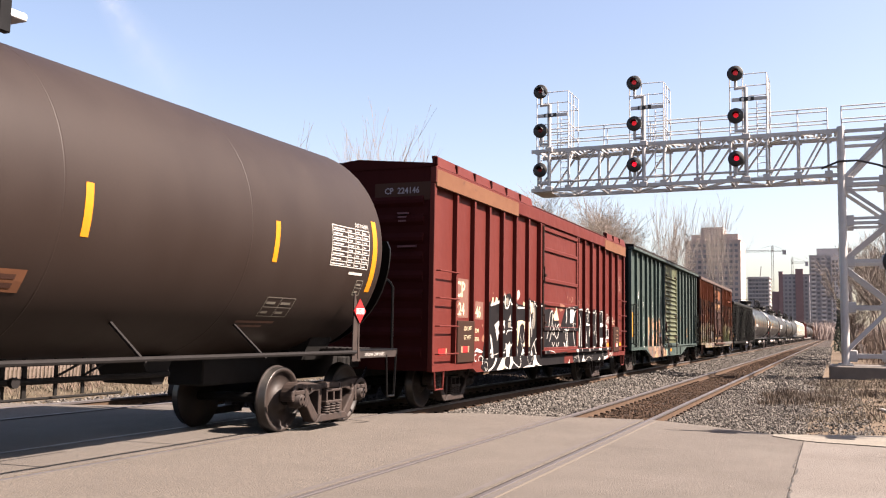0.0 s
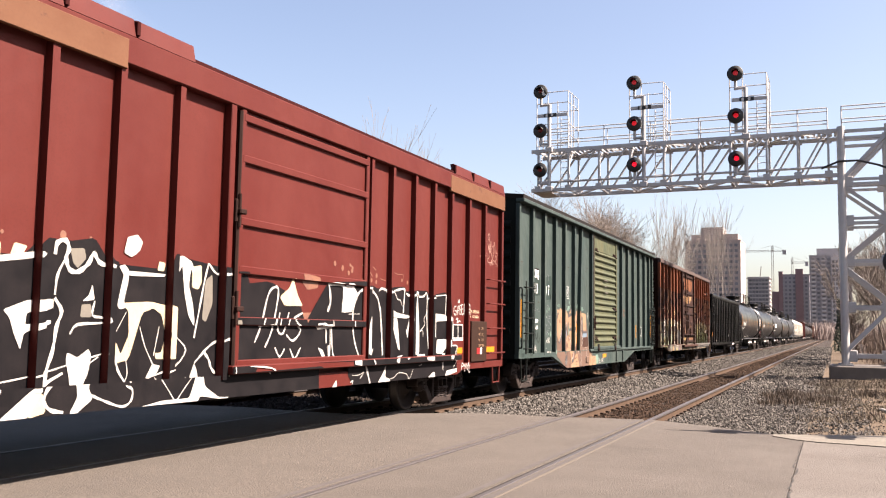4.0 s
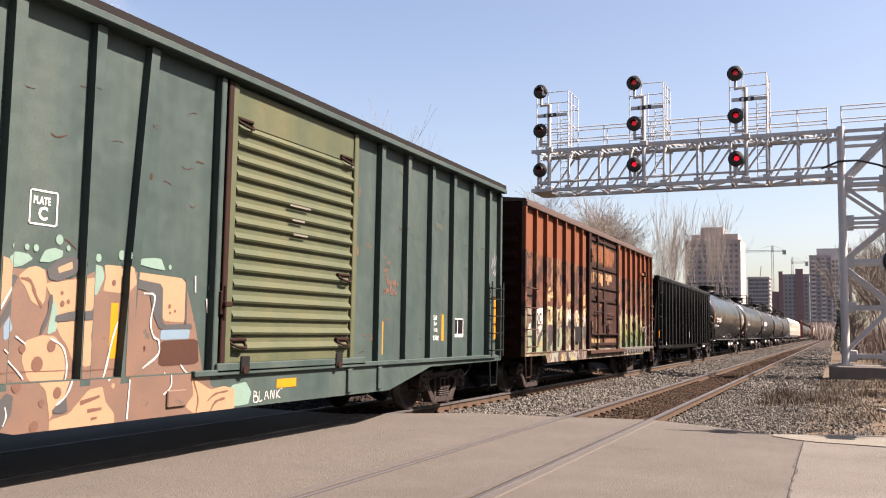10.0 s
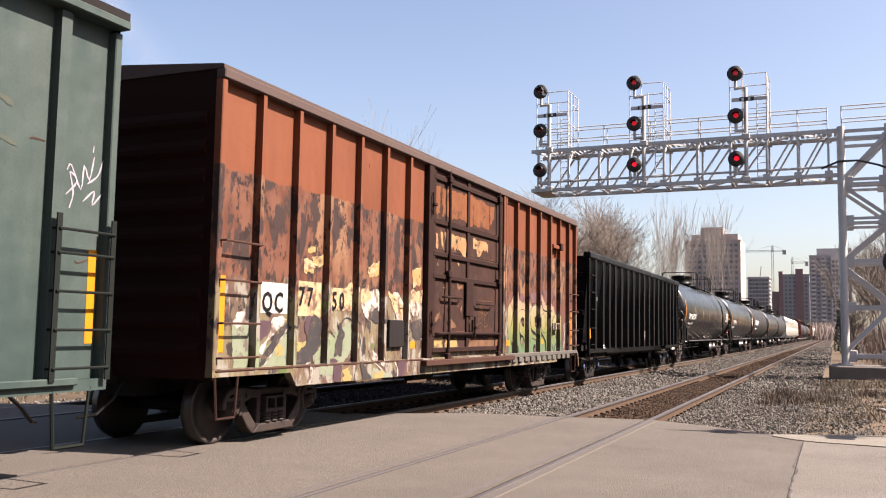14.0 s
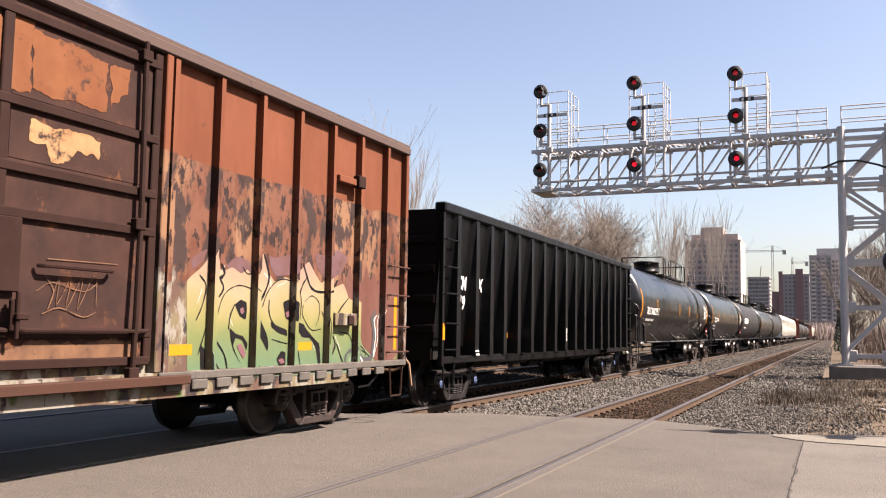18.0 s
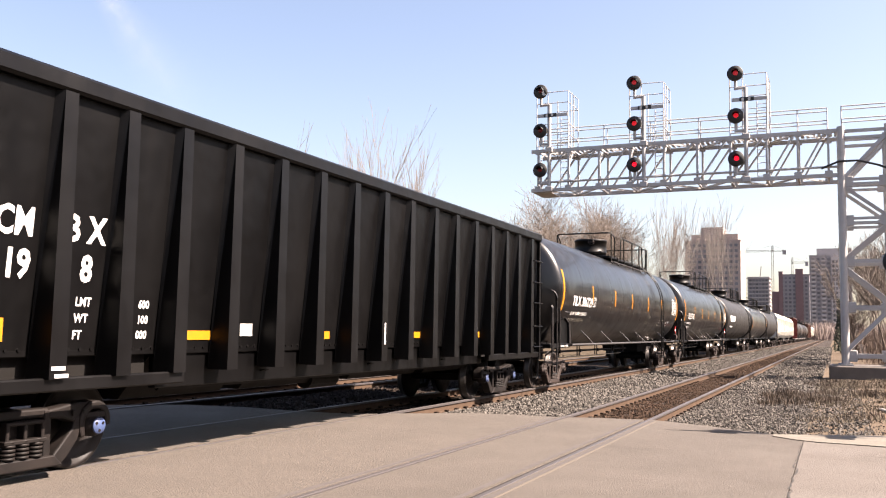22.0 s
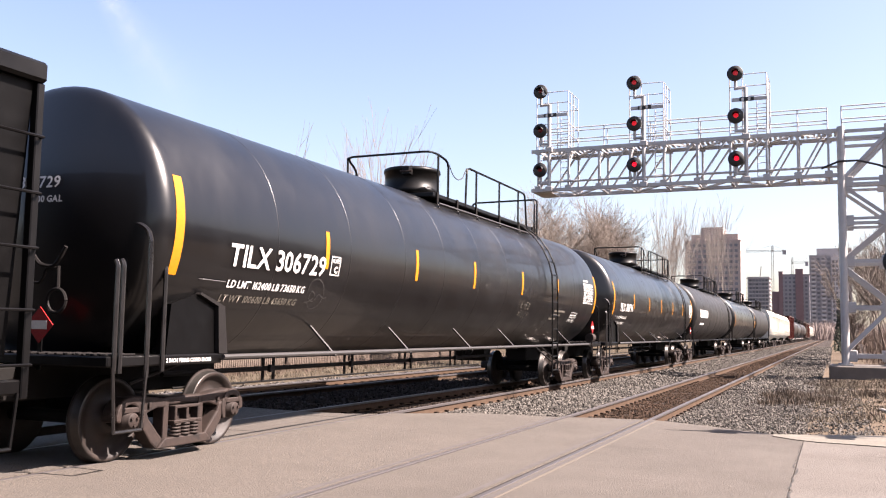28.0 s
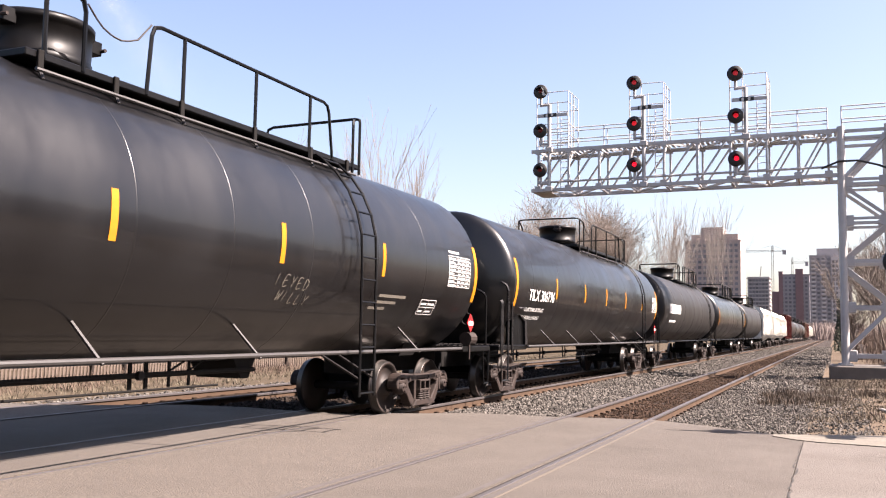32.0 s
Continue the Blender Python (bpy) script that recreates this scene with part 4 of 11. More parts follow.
    polys += blob(12.55, 1.56, 12.73, 1.53, 12.82, 1.45, 12.95, 1.37, 13.15, 1.26, 13.2, 0.97, 13.13, 0.97, 13.05, 1.22, 12.89, 1.35, 12.71, 1.35, 12.59, 1.45)
    polys += blob(10.58, 1.29, 10.7, 1.19, 10.74, 0.9, 10.61, 0.9)
    return polys


def letters_pink():
    polys = []
    polys += blob(11.3, 1.7, 11.36, 1.72, 11.39, 1.67, 11.34, 1.63, 11.31, 1.66)
    polys += blob(11.26, 1.26, 11.35, 1.28, 11.45, 1.16, 11.4, 1.1, 11.32, 1.18)
    polys += blob(12.28, 1.68, 12.35, 1.7, 12.38, 1.63, 12.31, 1.61)
    polys += blob(12.14, 1.06, 12.24, 1.09, 12.3, 1.03, 12.22, 1.01)
    polys += blob(13.42, 1.28, 13.49, 1.3, 13.52, 1.19, 13.45, 1.17)
    return polys


def letters_light():
    polys = []
    polys += stroke(0.01, 10.9, 2.09, 10.99, 2.21)
    polys += stroke(0.016, 11.78, 2.16, 11.93, 2.06, 11.92, 1.94)
    polys += stroke(0.012, 12.89, 1.41, 13.03, 1.18)
    polys += stroke(0.012, 12.65, 1.41, 12.75, 1.34)
    polys += stroke(0.012, 11.09, 1.61, 11.18, 1.48)
    polys += stroke(0.01, 10.7, 1.19, 10.69, 1.05)
    polys += stroke(0.01, 10.79, 1.71, 10.76, 1.83, 10.83, 1.95)
    polys += stroke(0.012, 12.08, 2.01, 12.29, 2.08)
    polys += stroke(0.016, 14.78, 1.05, 14.89, 1.34, 14.86, 1.58, 14.98, 1.78)
    polys += stroke(0.015, 13.58, 1.37, 13.73, 1.17)
    polys += stroke(0.015, 14.1, 1.14, 13.99, 0.99)
    polys += stroke(0.016, 10.51, 1.74, 10.58, 1.9)
    return polys


def graffiti_black():
    polys = []
    polys += blob(2.79, 2.09, 3.5, 2.08, 3.72, 2.27, 4.03, 2.26, 4.34, 2.32, 4.55, 2.09, 5.35, 2.08, 5.42, 2.26, 5.66, 2.23, 6.44, 2.16, 6.65, 0.79, 6.75, 0.67, 5.59, 0.62, 4.12, 0.65, 3.17, 0.64, 2.53, 0.67, 2.35, 0.76, 2.65, 0.99, 2.78, 1.26, 2.77, 1.74)
    polys += blob(6.54, 1.98, 7.22, 2.06, 7.9, 1.86, 8.1, 1.5, 8.1, 1.03, 6.78, 1.02)
    polys += blob(9.13, 2.11, 9.34, 2.11, 9.53, 1.99, 9.75, 2.13, 10.08, 2.15, 10.23, 2.11, 10.52, 2.14, 11.21, 2.19, 11.27, 2.11, 11.71, 2.15, 12.11, 2.16, 12.21, 2.08, 12.98, 2.18, 13.05, 1.73, 13.12, 1.69, 13.11, 1.22, 13.53, 1.19, 13.5, 0.76, 12.69, 0.65, 11.81, 0.65, 10.57, 0.61, 9.23, 0.66)
    return polys


def graffiti_white():
    polys = []
    polys += blob(3, 2.02, 3.65, 2.13, 3.69, 2.11, 3.65, 2.07, 3.02, 1.97)
    polys += stroke(0.018, 2.92, 2.06, 3.01, 2.11)
    polys += stroke(0.027, 2.95, 1.98, 2.98, 1.79, 2.98, 1.55, 2.97, 1.35, 2.94, 1.24)
    polys += blob(3.33, 1.6, 3.58, 1.69, 3.87, 1.71, 3.87, 1.62, 3.58, 1.58, 3.57, 1.47, 3.85, 1.52, 3.85, 1.48, 3.56, 1.4, 3.53, 1.25, 3.46, 1.38, 3.4, 1.53)
    polys += stroke(0.039, 3.88, 1.72, 3.97, 1.6, 3.92, 1.46, 3.89, 1.24, 3.83, 1.06, 3.81, 0.91)
    polys += blob(3.07, 1.56, 3.1, 1.54, 3.08, 1.45, 3.19, 1.28, 3.27, 1.05, 3.29, 0.9, 3.18, 0.79, 3.05, 0.71, 2.81, 0.65, 2.73, 0.66, 2.97, 0.73, 3.11, 0.81, 3.19, 0.92, 3.18, 1.05, 3.12, 1.25, 3.02, 1.45)
    polys += blob(2.92, 1.12, 3.05, 1.12, 3.2, 1.05, 3.06, 0.98, 2.95, 0.96, 2.95, 1.03)
    polys += stroke(0.015, 3, 0.95, 3.3, 0.97, 3.62, 1.01, 3.8, 1.04, 4.19, 1.13, 4.5, 1.2)
    polys += blob(3.23, 0.63, 3.62, 0.91, 3.74, 0.91, 3.57, 0.65)
    polys += stroke(0.036, 4.02, 1.03, 3.81, 0.93, 3.74, 0.8, 3.82, 0.71, 3.97, 0.68)
    polys += blob(4.06, 1.22, 4.19, 1.17, 4.32, 1.25, 4.36, 1.19, 4.33, 1.02, 4.26, 0.89, 4.32, 0.78, 4.12, 0.65, 4.04, 0.66, 4.13, 0.81, 4.1, 0.97, 4.05, 1.14)
    polys += stroke(0.045, 3.86, 2.12, 3.88, 2.23, 3.98, 2.26, 4.02, 2.18, 3.99, 2.1, 4.04, 1.99, 4.15, 1.98, 4.27, 2.07, 4.33, 2.17, 4.4, 2.09, 4.54, 2.05)
    polys += stroke(0.027, 3.97, 2.07, 3.9, 1.93, 3.88, 1.75)
    polys += blob(4.33, 1.87, 4.37, 1.72, 4.21, 1.7, 4.29, 1.76)
    polys += stroke(0.024, 4.37, 1.71, 4.35, 1.57, 4.48, 1.55, 4.49, 1.5, 4.17, 1.48, 4.08, 1.39)
    polys += blob(4.77, 2.37, 4.91, 2.41, 4.99, 2.34, 4.95, 2.24, 4.84, 2.17, 4.73, 2.21)
    polys += stroke(0.018, 2.44, 0.79, 2.44, 0.91, 2.53, 0.97, 2.65, 0.95, 2.71, 0.9)
    polys += stroke(0.014, 2.56, 0.83, 2.61, 0.85, 2.7, 0.83, 2.71, 0.73, 2.65, 0.67, 2.57, 0.74)
    polys += blob(2.2, 1.05, 2.33, 1.13, 2.54, 1.09, 2.66, 1.06, 2.62, 1.03, 2.33, 1.05)
    polys += blob(4.67, 2.07, 4.75, 2.09, 4.81, 2.04, 4.81, 1.92, 4.76, 1.73, 4.78, 1.65, 4.7, 1.64, 4.67, 1.68, 4.71, 1.86, 4.74, 1.98)
    polys += blob(4.79, 2.03, 5.36, 2.03, 5.34, 2, 4.81, 1.98)
    polys += blob(5.52, 2.23, 5.63, 2.25, 5.77, 2.2, 5.82, 2.12, 5.81, 2.05, 5.75, 2.14, 5.61, 2.13, 5.56, 2.05)
    polys += blob(5.61, 2.18, 5.77, 2.15, 5.74, 1.93, 5.82, 1.73, 5.86, 1.55, 5.85, 1.48, 5.75, 1.6, 5.67, 1.85)
    polys += stroke(0.027, 6.07, 2.2, 6.01, 2, 5.95, 1.74, 5.86, 1.35)
    polys += stroke(0.027, 6.07, 2.2, 6.22, 2.09, 6.44, 2.1)
    polys += stroke(0.01, 4.8, 1.61, 4.66, 1.4)
    polys += stroke(0.012, 5, 1.47, 5.09, 1.26, 5.25, 1.01, 5.15, 0.93)
    polys += stroke(0.012, 5.29, 1.47, 5.24, 1.25, 5.22, 1.16)
    polys += stroke(0.027, 4.67, 1.17, 4.72, 1.03, 4.82, 0.91)
    polys += stroke(0.012, 4.82, 1.14, 4.85, 1, 4.82, 0.91)
    polys += stroke(0.018, 5.25, 0.96, 5.57, 1.05, 5.73, 1.22, 5.57, 1.36)
    polys += blob(5.21, 1.08, 5.33, 1.06, 5.27, 0.96, 5.11, 0.93)
    polys += blob(5.72, 0.7, 5.82, 0.94, 5.88, 1.07, 5.93, 0.99, 5.98, 0.81, 6.23, 0.68, 6.42, 0.67, 6.37, 0.64, 5.9, 0.71, 5.86, 0.65, 4.99, 0.63, 4.97, 0.66, 5.29, 0.7, 5.5, 0.7)
    polys += stroke(0.012, 5.25, 0.94, 5.39, 0.79, 5.5, 0.69, 5.62, 0.8, 5.75, 0.92)
    polys += stroke(0.027, 5.88, 1.07, 6.12, 1.25, 6.29, 1.32, 6.43, 1.35)
    polys += stroke(0.033, 6.03, 1.2, 6.13, 1.11, 6.18, 1.01, 6.26, 0.94)
    polys += stroke(0.021, 6.39, 1.19, 6.41, 0.9)
    polys += stroke(0.024, 4.29, 0.82, 4.44, 0.76, 4.7, 0.68, 4.83, 0.73, 4.84, 0.84, 4.75, 0.88)
    polys += stroke(0.018, 4.28, 1.08, 4.45, 1.17)
    polys += stroke(0.02, 6.68, 1.02, 7.13, 0.98, 7.25, 0.9)
    polys += stroke(0.03, 6.93, 1.29, 7.06, 1.51, 7.19, 1.89, 7.33, 1.99, 7.41, 1.96, 7.38, 1.74, 7.28, 1.42, 7.15, 1.23)
    polys += stroke(0.024, 6.99, 1.49, 7.28, 1.51)
    polys += stroke(0.027, 7.46, 1.67, 7.42, 1.45, 7.55, 1.41, 7.67, 1.68)
    polys += stroke(0.027, 8, 1.68, 7.77, 1.58, 7.96, 1.45, 7.78, 1.31, 7.62, 1.39)
    polys += stroke(0.027, 7.37, 1.23, 7.48, 1.11, 7.59, 1.21)
    polys += stroke(0.027, 7.71, 1.21, 7.83, 1.08, 7.97, 1.22)
    polys += blob(8.34, 1.5, 8.72, 1.54, 8.72, 1.48, 8.38, 1.46)
    polys += stroke(0.03, 8.72, 1.52, 8.73, 1.22)
    polys += stroke(0.045, 8.63, 2.1, 9.05, 2.1, 9.09, 1.97, 9.04, 1.71)
    polys += stroke(0.045, 8.66, 2.09, 8.71, 1.86, 8.64, 1.71)
    polys += blob(9.05, 2.1, 9.24, 2.07, 9.22, 1.88, 9.17, 1.71, 9.07, 1.71)
    polys += stroke(0.03, 8.33, 1.53, 8.58, 1.52, 8.62, 1.27)
    polys += stroke(0.03, 8.74, 1.59, 8.79, 1.18, 8.86, 1.05)
    polys += blob(8.75, 0.64, 8.88, 0.76, 8.9, 0.65)
    polys += blob(8.4, 1.22, 8.53, 1.18, 8.63, 1.06, 8.54, 1.06)
    polys += blob(8.66, 1.24, 8.74, 1.24, 8.73, 1.06, 8.68, 1.09)
    polys += stroke(0.036, 9.48, 1.95, 9.55, 2.03, 9.68, 2.07, 9.85, 2.1, 10.02, 2.08, 10.17, 2.01, 10.25, 1.95)
    polys += stroke(0.042, 10.25, 1.95, 10.34, 1.75, 10.39, 1.45, 10.44, 1.07)
    polys += stroke(0.033, 9.48, 1.95, 9.38, 1.8, 9.36, 1.65, 9.38, 1.45, 9.44, 1.27, 9.56, 1.08)
    polys += blob(9.14, 2.14, 9.32, 2.14, 9.51, 1.99, 9.43, 1.93, 9.38, 1.83, 9.33, 1.73, 9.18, 1.71)
    polys += blob(9.85, 1.59, 9.9, 1.68, 9.94, 1.64, 9.96, 1.68, 10.02, 1.67, 10.01, 1.55, 9.98, 1.42, 10, 1.29, 10.08, 1.16, 10.13, 1.18, 10.07, 1.07, 9.88, 1.08, 9.76, 1.14, 9.74, 1.23, 9.8, 1.39)
    polys += stroke(0.036, 10.28, 2.08, 10.38, 2.12, 10.52, 2.1, 10.59, 2.07, 10.86, 2.11, 11.16, 2.15, 11.22, 2.11)
    polys += stroke(0.036, 11.2, 2.13, 11.18, 1.93, 11.16, 1.75)
    polys += stroke(0.016, 10.83, 2.09, 10.94, 1.97, 11.04, 1.96, 11.12, 1.85)
    polys += blob(10.64, 1.74, 10.8, 1.79, 10.91, 1.75, 11.4, 1.71, 11.43, 1.68, 11.25, 1.66, 10.89, 1.67, 10.67, 1.67)
    polys += blob(10.76, 1.66, 10.94, 1.66, 10.99, 1.46, 11.06, 1.14, 10.99, 1.16, 10.88, 1.35, 10.76, 1.56)
    polys += blob(11.39, 1.65, 11.42, 1.67, 11.34, 1.32, 11.27, 1.48, 11.31, 1.48)
    polys += blob(11.69, 2.05, 11.65, 1.73, 11.58, 1.06, 11.81, 1.05, 11.8, 1.47, 11.72, 2.04)
    polys += stroke(0.04, 11.26, 2.08, 11.38, 2.05, 11.63, 2.09, 11.72, 2.12, 11.73, 2.06)
    polys += stroke(0.032, 11.75, 2.04, 11.96, 2.06, 12.05, 2.12, 12.11, 2.06, 12.1, 1.78, 12.13, 1.47, 12.19, 1.15)
    polys += stroke(0.016, 12.09, 1.76, 11.98, 1.66, 12.02, 1.56, 11.82, 1.45, 11.94, 1.47, 11.96, 1.35)
    polys += stroke(0.036, 12.12, 2.02, 12.34, 2.05)
    polys += stroke(0.04, 12.37, 2.08, 12.95, 2.12)
    polys += stroke(0.036, 12.95, 2.12, 12.92, 1.73)
    polys += blob(12.42, 1.77, 12.9, 1.76, 13.09, 1.7, 13.07, 1.65, 12.5, 1.63, 12.51, 1.35, 12.46, 1.35)
    polys += stroke(0.04, 13.07, 1.67, 13.06, 1.31)
    polys += blob(12.55, 1.31, 13.04, 1.31, 13.06, 1.2, 12.8, 1.05, 12.53, 1.06)
    polys += stroke(0.028, 13.15, 1.18, 13.49, 1.19, 13.48, 1.08)
    polys += stroke(0.05, 13.45, 1.09, 13.44, 0.74)
    polys += blob(12.82, 0.75, 13.4, 0.78, 13.43, 0.72, 12.74, 0.65)
    polys += blob(10.57, 1, 10.71, 1.05, 10.67, 0.94, 10.61, 0.95)
    polys += blob(10.98, 1.04, 11.19, 1.06, 10.99, 0.98)
    polys += blob(11.74, 1.06, 12.05, 1.06, 12.06, 0.95, 11.75, 0.96)
    polys += blob(12.8, 1.06, 12.94, 1.05, 12.91, 0.95, 12.79, 0.96)
    polys += blob(9.22, 1.06, 9.43, 1.05, 9.44, 0.94, 9.23, 0.96)
    polys += blob(10.12, 0.64, 10.32, 0.81, 10.4, 0.91, 10.39, 0.73, 10.55, 0.7, 10.54, 0.64)
    polys += blob(12, 0.66, 12.2, 0.74, 12.29, 0.74, 12.3, 0.65)
    polys += blob(12.61, 0.9, 12.67, 0.91, 12.66, 0.72)
    polys += stroke(0.04, 9.74, 0.93, 9.85, 0.73, 9.89, 0.64)
    polys += stroke(0.04, 9.79, 1.05, 9.87, 0.95)
    polys += stroke(0.012, 10.57, 0.7, 10.71, 0.72, 10.85, 0.78, 11.15, 0.75, 11.26, 0.66, 11.41, 0.82)
    polys += stroke(0.01, 9.33, 0.8, 9.54, 0.8, 9.69, 0.84, 9.56, 0.74)
    polys += stroke(0.016, 11.62, 0.87, 11.74, 0.89)
    polys += stroke(0.02, 13.14, 0.8, 13.32, 0.94)
    polys += stroke(0.021, 9.28, 0.7, 9.35, 0.72, 9.34, 0.67)
    polys += stroke(0.012, 9.23, 1.69, 9.58, 1.7)
    return polys


def graffiti_grey():
    polys = []
    polys += blob(4.21, 1.67, 4.33, 1.68, 4.34, 1.55, 4.2, 1.55)
    polys += blob(4.04, 2.19, 4.21, 2.21, 4.24, 2.11, 4.14, 2.01, 4.08, 2.06)
    polys += blob(6.47, 1.56, 6.62, 1.56, 6.59, 1.29, 6.46, 1.29)
    polys += blob(6.03, 2, 6.15, 2.08, 6.17, 1.74, 6.06, 1.53, 5.99, 1.56)
    return polys


def graffiti_orange():
    polys = []
    polys += stroke(0.05, 9.24, 2.42, 9.36, 2.37)
    polys += disc(3.28, 2.27, 0.02)
    polys += disc(3.04, 2.1, 0.03)
    polys += disc(3.95, 2.31, 0.042)
    polys += disc(4.29, 2.31, 0.018)
    polys += blob(2.64, 1.35, 2.74, 1.41, 2.77, 1.3, 2.71, 1.24, 2.61, 1.28)
    polys += disc(2.65, 1.58, 0.033)
    polys += blob(7.94, 2.21, 8.19, 2.19, 8.37, 2.17, 8.38, 2.03, 8.11, 1.99, 7.99, 2.08)
    polys += disc(8.82, 2.4, 0.04)
    polys += disc(9.04, 2.35, 0.042)
    polys += disc(9.32, 2.33, 0.036)
    polys += blob(8, 1.68, 8.25, 1.69, 8.23, 1.19, 8.1, 1.22)
    polys += stroke(0.021, 9.63, 2.44, 9.73, 2.39, 9.95, 2.25, 10.01, 2.22)
    polys += stroke(0.018, 9.96, 2.3, 10.04, 2.36, 9.99, 2.45, 10.1, 2.43, 10.18, 2.39)
    polys += stroke(0.012, 10.75, 2.41, 10.94, 2.38, 11.15, 2.38, 11.13, 2.29)
    polys += stroke(0.015, 9.48, 2.17, 9.51, 2.08, 9.64, 2.1)
    polys += stroke(0.015, 10.33, 2.27, 10.51, 2.25)
    polys += stroke(0.015, 9.63, 2.23, 9.67, 2.16, 9.62, 2.12)
    polys += disc(10.2, 2.31, 0.039)
    polys += disc(10.19, 2.21, 0.036)
    polys += disc(9.87, 2.22, 0.033)
    polys += disc(11.1, 2.29, 0.032)
    polys += disc(11.31, 2.26, 0.033)
    polys += disc(9.22, 2.29, 0.036)
    polys += disc(9.74, 2.24, 0.03)
    return polys


def old_white():
    polys = []
    polys += chip(1.27, 1.58, 1.51, 1.66, 1.62, 1.59, 1.26, 1.35, 0.97, 1.02, 0.94, 1.09, 1.2, 1.38)
    polys += stroke(0.02, 1.65, 1.48, 1.22, 1.08, 0.97, 0.87)
    polys += chip(2.18, 1.35, 2.28, 1.35, 2.21, 1.02, 2.16, 0.88, 2.1, 0.66, 2.03, 0.67, 2.08, 0.99)
    polys += chip(3.6, 2.07, 4.17, 2.08, 4.23, 1.76, 3.98, 1.84, 3.87, 1.59, 3.66, 1.75)
    polys += stroke(0.02, 3.7, 1.02, 3.9, 0.97, 4.24, 0.82)
    polys += chip(3.85, 1.18, 4.22, 1.09, 4.28, 0.88, 3.98, 1.01)
    polys += chip(4.7, 2.04, 4.99, 1.78, 5.09, 1.61, 4.91, 1.56, 4.73, 1.78)
    polys += stroke(0.03, 4.57, 1, 4.72, 0.82, 4.68, 0.6)
    polys += chip(0.45, 1.51, 0.54, 1.66, 0.7, 1.67, 0.73, 1.54, 0.55, 1.46)
    polys += chip(4.67, 2.08, 4.84, 2.1, 5.21, 1.8, 5.14, 1.66, 5, 1.66)
    polys += chip(5.3, 2.14, 5.69, 2.13, 5.74, 1.85, 5.63, 1.7, 5.36, 1.77)
    polys += stroke(0.02, 5.86, 1.71, 5.76, 1.43, 5.93, 1.18)
    return polys


def old_maroon():
    polys = []
    polys += chip(1.03, 1.55, 1.27, 1.58, 1.2, 1.38, 1, 1.28, 0.94, 1.41)
    polys += disc(2.17, 1.51, 0.144)
    polys += chip(2.65, 1.05, 2.99, 1.02, 2.87, 0.7, 2.7, 0.74)
    polys += chip(4.71, 0.99, 5.03, 0.96, 4.88, 0.59, 4.73, 0.61)
    return polys


def old_grey():
    polys = []
    polys += chip(1.6, 1.55, 1.67, 1.49, 1.22, 1.12, 0.97, 0.88, 0.95, 0.93, 1.16, 1.22)
    polys += chip(1.84, 1.14, 2.06, 1.24, 2.25, 1.71, 2.5, 1.57, 2.47, 1.24, 2.26, 1.06, 2.08, 0.99, 1.87, 1)
    polys += stroke(0.02, 1.55, 1.48, 1.69, 1.5, 1.84, 1.35, 1.88, 1.24)
    polys += stroke(0.02, 2.97, 1.42, 3.1, 1.61, 3.32, 1.62, 3.56, 1.42, 3.65, 1.22)
    polys += stroke(0.015, 2.37, 1.27, 2.49, 1.42, 2.69, 1.46, 2.87, 1.34)
    polys += chip(2.88, 1.23, 3, 1.58, 3.13, 1.38, 3.06, 1.11, 2.85, 1.07)
    polys += chip(3.42, 1.1, 3.93, 0.64, 3.56, 0.66)
    polys += chip(3.86, 1.71, 4.14, 1.82, 4.2, 1.64, 4.41, 1.6, 3.87, 1.59)
    polys += chip(5.37, 1.6, 5.75, 1.67, 5.91, 1.5, 5.76, 1.32, 5.46, 1.32)
    return polys


def old_lime():
    polys = []
    polys += chip(1.37, 1.25, 1.56, 1.28, 1.57, 1.14, 1.4, 1.14)
    polys += chip(1.87, 1.28, 2.24, 1.34, 2.22, 1.2, 2.1, 1.13, 1.89, 1.15)
    polys += chip(4.95, 1.78, 5.07, 1.79, 5.04, 1.65, 4.95, 1.65)
    polys += chip(2.08, 2.58, 2.26, 2.59, 2.27, 2.52, 2.1, 2.5)
    polys += chip(2.21, 2.48, 2.5, 2.49, 2.47, 2.33, 2.21, 2.37)
    polys += chip(2, 2.33, 2.28, 2.3, 2.25, 2.22, 1.99, 2.26)
    polys += chip(3.78, 2.43, 4.19, 2.51, 4.16, 2.31, 3.83, 2.27)
    polys += chip(5.39, 2.49, 5.75, 2.54, 5.71, 2.23, 5.46, 2.24)
    polys += chip(2.93, 0.91, 3.1, 0.92, 3.15, 0.82, 2.9, 0.81)
    polys += chip(2.9, 0.81, 3.22, 0.8, 3.19, 0.64, 2.87, 0.67)
    polys += chip(3.91, 0.81, 4.24, 0.82, 4.16, 0.69, 3.91, 0.71)
    polys += chip(5.52, 2.47, 5.75, 2.56, 5.76, 2.24, 5.57, 2.23)
    return polys


def old_mint():
    polys = []
    polys += chip(1.04, 1.22, 1.55, 1.42, 1.67, 1.42, 1.71, 0.76, 1.03, 0.8)
    polys += chip(2.34, 1.24, 2.53, 1.42, 2.69, 1.38, 3.32, 1.58, 3.42, 1.19, 3.07, 0.96, 2.59, 0.82, 2.33, 0.84)
    polys += chip(0.45, 1.52, 0.71, 1.54, 0.9, 1.28, 0.93, 0.83, 0.5, 0.82)
    polys += chip(3.9, 0.89, 4.41, 0.79, 4.5, 0.61, 3.8, 0.65)
    return polys


